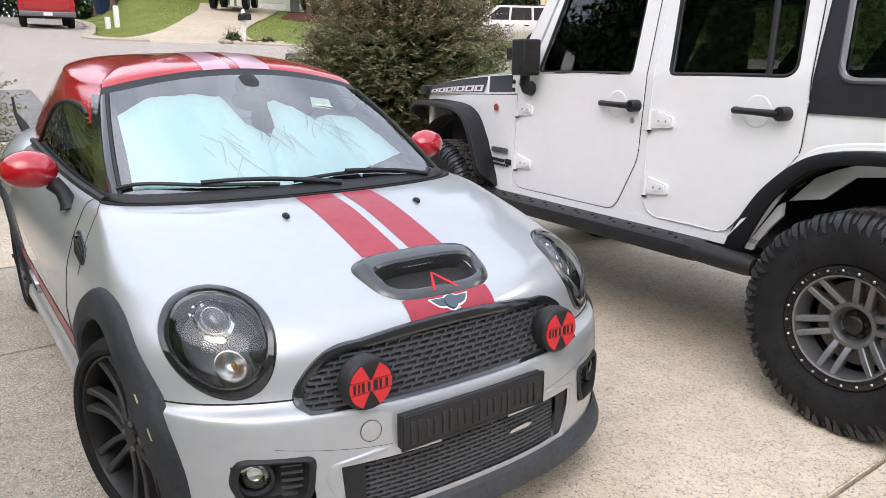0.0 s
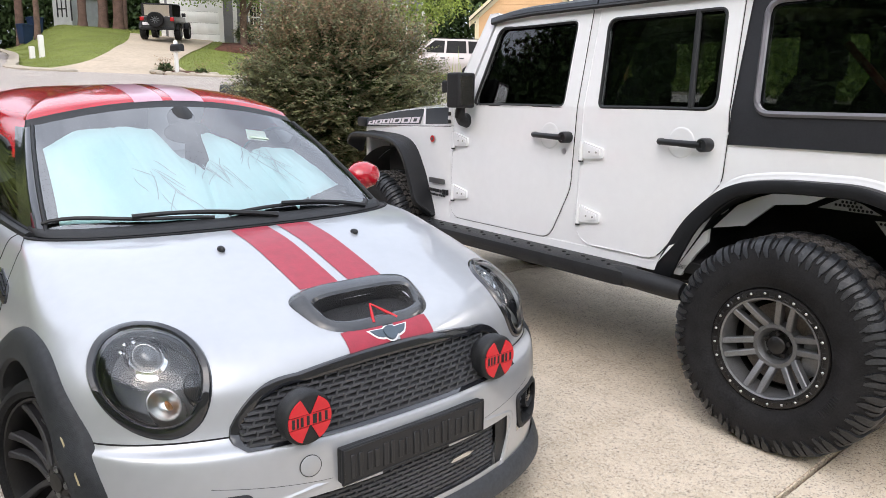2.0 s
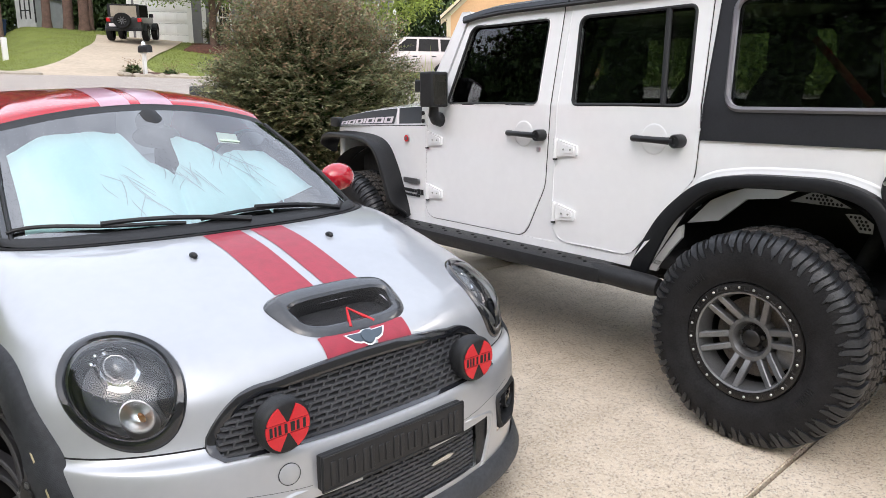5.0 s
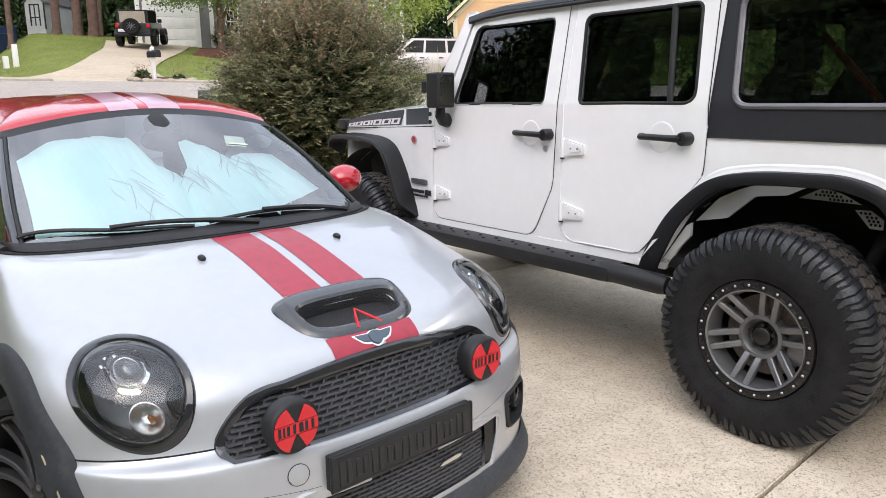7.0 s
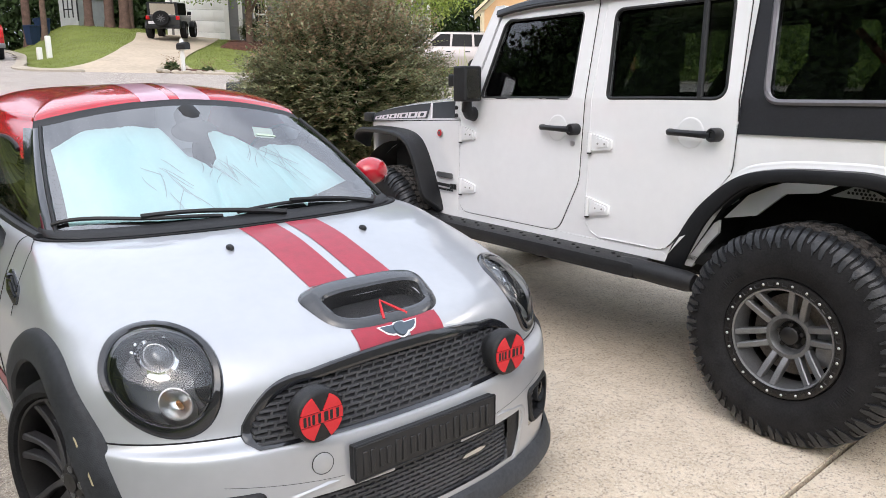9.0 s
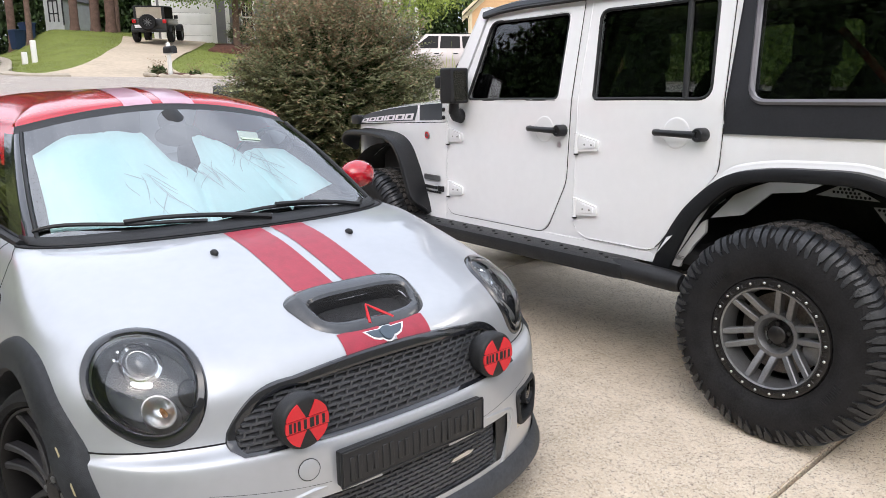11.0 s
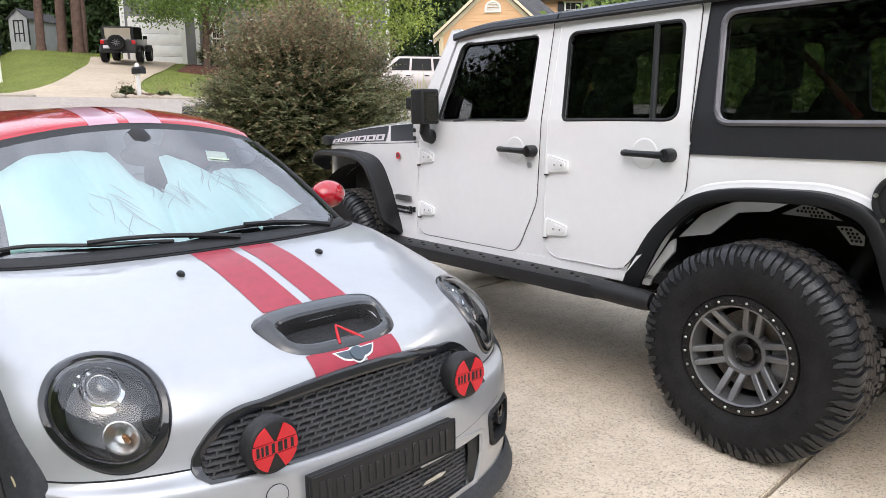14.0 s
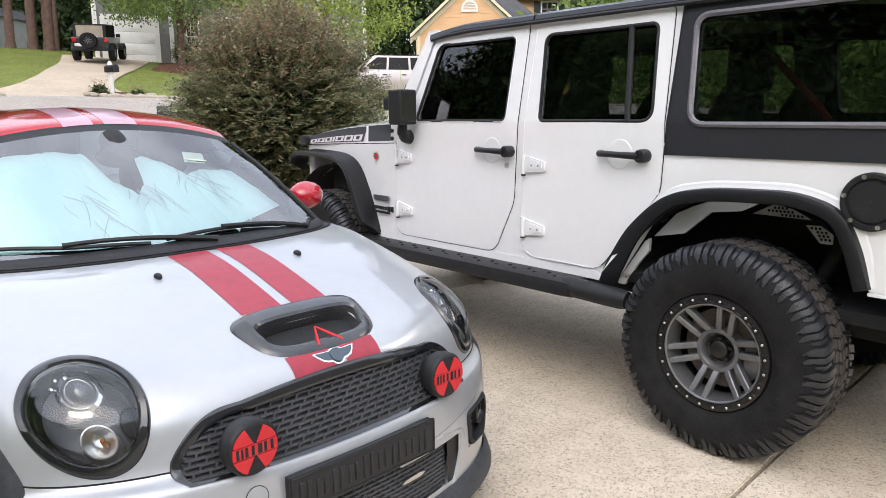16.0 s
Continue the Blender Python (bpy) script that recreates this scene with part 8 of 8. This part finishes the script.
lapped(bm, 4.4, 6.6, 0.2, WID - 1.0, -0.4, 3.2)
part("main_wall", bm, M_SIDING_ORANGE, peach, "", False)
bm = bmesh.new()
box(bm, WID - 0.98, WID + 3.3, 3.22, 11, -0.4, 6.1)
part("main_body", bm, M_SIDING_ORANGE, peach)
bm = bmesh.new()
loft(bm, [[(x, y, z) for y, z in ((2.7, 6.1), (7, 8.8), (11.5, 6.1), (11.5, 5.9), (7, 8.6), (2.7, 5.9))] for x in (WID - 1.5, WID + 3.8)], True, True)
part("main_roof", bm, M_SHINGLE, peach, "", False)
house_window(peach, WID + 1.6, 4.2, 0.95, 1.6, 3.17, True)

# ------------------------------------------------------------ parked cars far off
def far_wheel(parent, x, y, r, w=0.22, mtl=None):
    wh = new("wheel")
    wh.parent = parent
    bm = bmesh.new()
    turned(bm, [(r * 0.55, w / 2), (r * 0.92, w / 2), (r, w * 0.35), (r, -w * 0.35), (r * 0.92, -w / 2), (r * 0.55, -w / 2)], 32, "y", (x, y, r))
    part("tyre", bm, M_TYRE, wh)
    bm = bmesh.new()
    s = 1 if y > 0 else -1
    turned(bm, [(r * 0.56, s * w * 0.45), (r * 0.5, s * w * 0.3), (r * 0.2, s * w * 0.36), (0.001, s * w * 0.36)], 24, "y", (x, y, r))
    part("rim", bm, mtl or M_RIM, wh)


# dark grey open-roof off-roader, seen from behind; local +x is forward
x0, y0 = 12.12, 34.7
fj = thing("dark_offroad_car", "dark grey off-road car with a rear spare wheel on a driveway", "car", pose(x0, y0, ground_z(x0, y0) + 0.07, 0, -5.5, 58) @ Matrix.Diagonal((0.95, 0.98, 0.88, 1)))
bm = bmesh.new()
box(bm, -0.7, 1.75, -0.78, 0.78, 0.60, 1.22, 0.05, 3)
box(bm, 1.7, 3.1, -0.66, 0.66, 0.62, 1.20, 0.06, 3)
part("body", bm, M_FARGREY, fj)
bm = bmesh.new()
box(bm, -0.68, 1.55, -0.68, 0.68, 1.80, 1.88, 0.03, 3)
for y in (-0.68, 0.62):
    for x in (-0.68, 0.45, 1.45):
        box(bm, x, x + 0.09, y, y + 0.06, 1.2, 1.84, 0.01)
box(bm, -0.69, -0.62, -0.70, -0.58, 1.2, 1.84)
box(bm, -0.69, -0.62, 0.58, 0.70, 1.2, 1.84)
part("soft_top", bm, M_BLACK, fj)
for s in (-1, 1):
    bm = bmesh.new()
    box(bm, -0.60, 1.48, s * 0.70 - 0.01, s * 0.70 + 0.01, 1.2, 1.82)
    part("side_curtain", bm, M_PANE, fj)
bm = bmesh.new()
box(bm, -0.665, -0.65, -0.58, 0.58, 1.24, 1.80)
part("rear_window", bm, M_BEIGE, fj, "pale see-through rear window")
bm = bmesh.new()
turned(bm, [(0.13, -0.02), (0.36, -0.01), (0.395, 0.06), (0.395, 0.18), (0.36, 0.25), (0.22, 0.24), (0.2, 0.18), (0.0005, 0.18)], 36, "x", (-1.0, 0.0, 1.05))
bmesh.ops.scale(bm, verts=bm.verts, vec=(-1, 1, 1), space=Matrix.Translation((1.0, 0, 0)))
sp = part("spare_wheel", bm, M_TYRE, fj)
bm = bmesh.new()
for k in range(9):
    a = 2 * math.pi * k / 9
    tube(bm, [(-1.215, 0.03 * math.cos(a), 1.05 + 0.03 * math.sin(a)), (-1.225, 0.2 * math.cos(a), 1.05 + 0.2 * math.sin(a))], 0.018, 5)
part("spare_spokes", bm, M_RIM, sp)
for y in (-0.70, 0.70):
    bm = bmesh.new()
    box(bm, -0.78, -0.70, y - 0.09, y + 0.09, 0.98, 1.18, 0.02)
    part("tail_light", bm, M_TAIL, fj)
bm = bmesh.new()
box(bm, -0.92, -0.72, -0.80, 0.80, 0.52, 0.68, 0.03)
part("rear_bumper", bm, M_BLACK, fj)
bm = bmesh.new()
box(bm, -0.80, -0.72, 0.36, 0.68, 0.74, 0.90, 0.01)
part("number_plate", bm, M_LABEL_WHITE, fj)
for x in (0.0, 2.5):
    for y in (-0.80, 0.80):
        far_wheel(fj, x, y, 0.41, 0.27)
for x in (0.0, 2.5):
    for s in (-1, 1):
        bm = bmesh.new()
        rows = []
        for k in range(13):
            a = math.radians(15 + 150 * k / 12)
            rows.append([(x + r * math.cos(a), s * yy, 0.45 + r * 0.92 * math.sin(a)) for r, yy in ((0.50, 0.70), (0.52, 0.93), (0.47, 0.94), (0.46, 0.70))])
        loft(bm, rows, True, True)
        part("flare", bm, M_BLACK, fj)
for s in (-1, 1):
    bm = bmesh.new()
    box(bm, 1.45, 1.55, s * 0.85 - 0.10, s * 0.85 + 0.10, 1.22, 1.42, 0.03)
    part("mirror", bm, M_BLACK, fj)

# red pickup seen from behind; local +x is forward
x0, y0 = 3.28, 29.6
pk = thing("pickup_truck", "red pickup truck with a grey rear bumper at the roadside", "truck", pose(x0, y0, ground_z(x0, y0) - 0.02, 0, -4.0, 84) @ Matrix.Diagonal((0.95, 0.90, 0.95, 1)))
bm = bmesh.new()
loft(bm, [[(x, y * w, z) for y, z in ((-0.99, 0.62), (-1.0, 0.9), (-0.97, 1.2), (-0.93, 1.27), (0.93, 1.27), (0.97, 1.2), (1.0, 0.9), (0.99, 0.62))] for x, w in ((-1.0, 0.985), (-0.97, 1.0), (1.0, 1.0), (4.2, 1.0), (4.4, 0.95))], True, True)
part("body", bm, M_TRUCK, pk)
bm = bmesh.new()
loft(bm, [[(x + (z - 1.25) * k, y * w, z) for y, z, k in ((-0.92, 1.25, 0), (-0.78, 1.82, t), (0.78, 1.82, t), (0.92, 1.25, 0))] for x, w, t in ((1.0, 1.0, 0.25), (2.9, 1.0, -0.9))], True, True)
part("cab", bm, M_TRUCK, pk)
bm = bmesh.new()
loft(bm, [[(1.0 + 0.25 * (z - 1.25) - 0.012, y, z) for y in (-0.72, 0.72)] for z in (1.34, 1.74)], False)
part("rear_window", bm, M_PANE, pk)
bm = bmesh.new()
box(bm, -1.022, -0.995, -0.80, 0.80, 0.68, 1.22, 0.02)
part("tailgate", bm, M_TRUCK, pk)
bm = bmesh.new()
box(bm, -1.034, -1.02, -0.12, 0.12, 1.06, 1.16, 0.01)
part("tailgate_badge", bm, M_STEEL, pk)
for s in (-1, 1):
    bm = bmesh.new()
    box(bm, -1.03, -0.96, s * 0.91 - 0.075, s * 0.91 + 0.075, 0.80, 1.20, 0.02)
    part("tail_light", bm, M_TAIL, pk)
bm = bmesh.new()
box(bm, -1.20, -1.0, -1.0, 1.0, 0.44, 0.62, 0.03)
part("rear_bumper", bm, M_RIM, pk)
bm = bmesh.new()
box(bm, -1.215, -1.20, -0.16, 0.16, 0.47, 0.59)
part("number_plate", bm, M_LABEL_WHITE, pk)
bm = bmesh.new()
box(bm, -0.9, 4.2, -0.85, 0.85, 0.4, 0.66)
part("chassis", bm, M_LINER, pk)
for x in (0.0, 3.4):
    for y in (-0.86, 0.86):
        far_wheel(pk, x, y, 0.37, 0.25, M_STEEL)

# champagne estate car beyond the shrub
x0, y0 = 20.6, 22.2
sv = thing("estate_car", "champagne silver estate car parked beyond the shrub", "car", pose(x0, y0, ground_z(x0, y0) - 0.02, 0, 0, 152) @ Matrix.Diagonal((1.1, 1.08, 1.14, 1)))
bm = bmesh.new()
loft(bm, [[(x, y * w, z) for y, z in ((-0.86, 0.35), (-0.92, 0.6), (-0.90, 0.88), (-0.84, h), (0.84, h), (0.90, 0.88), (0.92, 0.6), (0.86, 0.35))] for x, w, h in ((-0.95, 0.92, 1.0), (-0.9, 1, 1.05), (1.6, 1, 1.05), (2.6, 1, 1.02), (3.5, 0.97, 0.90), (3.68, 0.88, 0.8))], True, True)
part("body", bm, M_SUV, sv)
bm = bmesh.new()
loft(bm, [[(x0_, -0.83, 1.03), (x1_, -0.68, 1.60), (x1_, 0.68, 1.60), (x0_, 0.83, 1.03)] for x0_, x1_ in ((-0.93, -0.70), (2.30, 1.45))], True, True)
part("cabin", bm, M_SUV, sv)
for s in (-1, 1):
    for a0, a1, b0, b1 in ((-0.72, 0.05, -0.58, 0.05), (0.14, 0.95, 0.14, 0.88), (1.03, 1.98, 0.97, 1.36)):
        bm = bmesh.new()
        q = [(a0, 1.09), (a1, 1.09), (b1, 1.53), (b0, 1.53)]
        bm.faces.new([bm.verts.new((a, s * (0.834 - (z - 1.03) * 0.263 + 0.006), z)) for a, z in q])
        part("side_window", bm, M_PANE, sv, "", False)
    bm = bmesh.new()
    box(bm, 1.75, 1.9, s * 0.95 - 0.1, s * 0.95 + 0.1, 1.05, 1.2, 0.03)
    part("mirror", bm, M_SUV, sv)
    bm = bmesh.new()
    tube(bm, [(-0.6, s * 0.6, 1.63), (1.2, s * 0.6, 1.63)], 0.012, 6)
    tube(bm, [(-0.6, s * 0.6, 1.58), (-0.6, s * 0.6, 1.63)], 0.012, 6)
    tube(bm, [(1.2, s * 0.6, 1.58), (1.2, s * 0.6, 1.63)], 0.012, 6)
    part("roof_rail", bm, M_BLACK, sv)
    for x in (0.35, 1.1):
        bm = bmesh.new()
        box(bm, x - 0.09, x + 0.09, s * 0.905 - 0.012, s * 0.905 + 0.012, 0.88, 0.92, 0.005)
        part("door_handle", bm, M_BLACK, sv)
bm = bmesh.new()
bm.faces.new([bm.verts.new(p) for p in ((2.27, -0.76, 1.07), (2.27, 0.76, 1.07), (1.54, 0.64, 1.56), (1.54, -0.64, 1.56))])
part("windscreen", bm, M_PANE, sv, "", False)
for x in (0.0, 2.75):
    for y in (-0.82, 0.82):
        far_wheel(sv, x, y, 0.35, 0.22, M_STEEL)
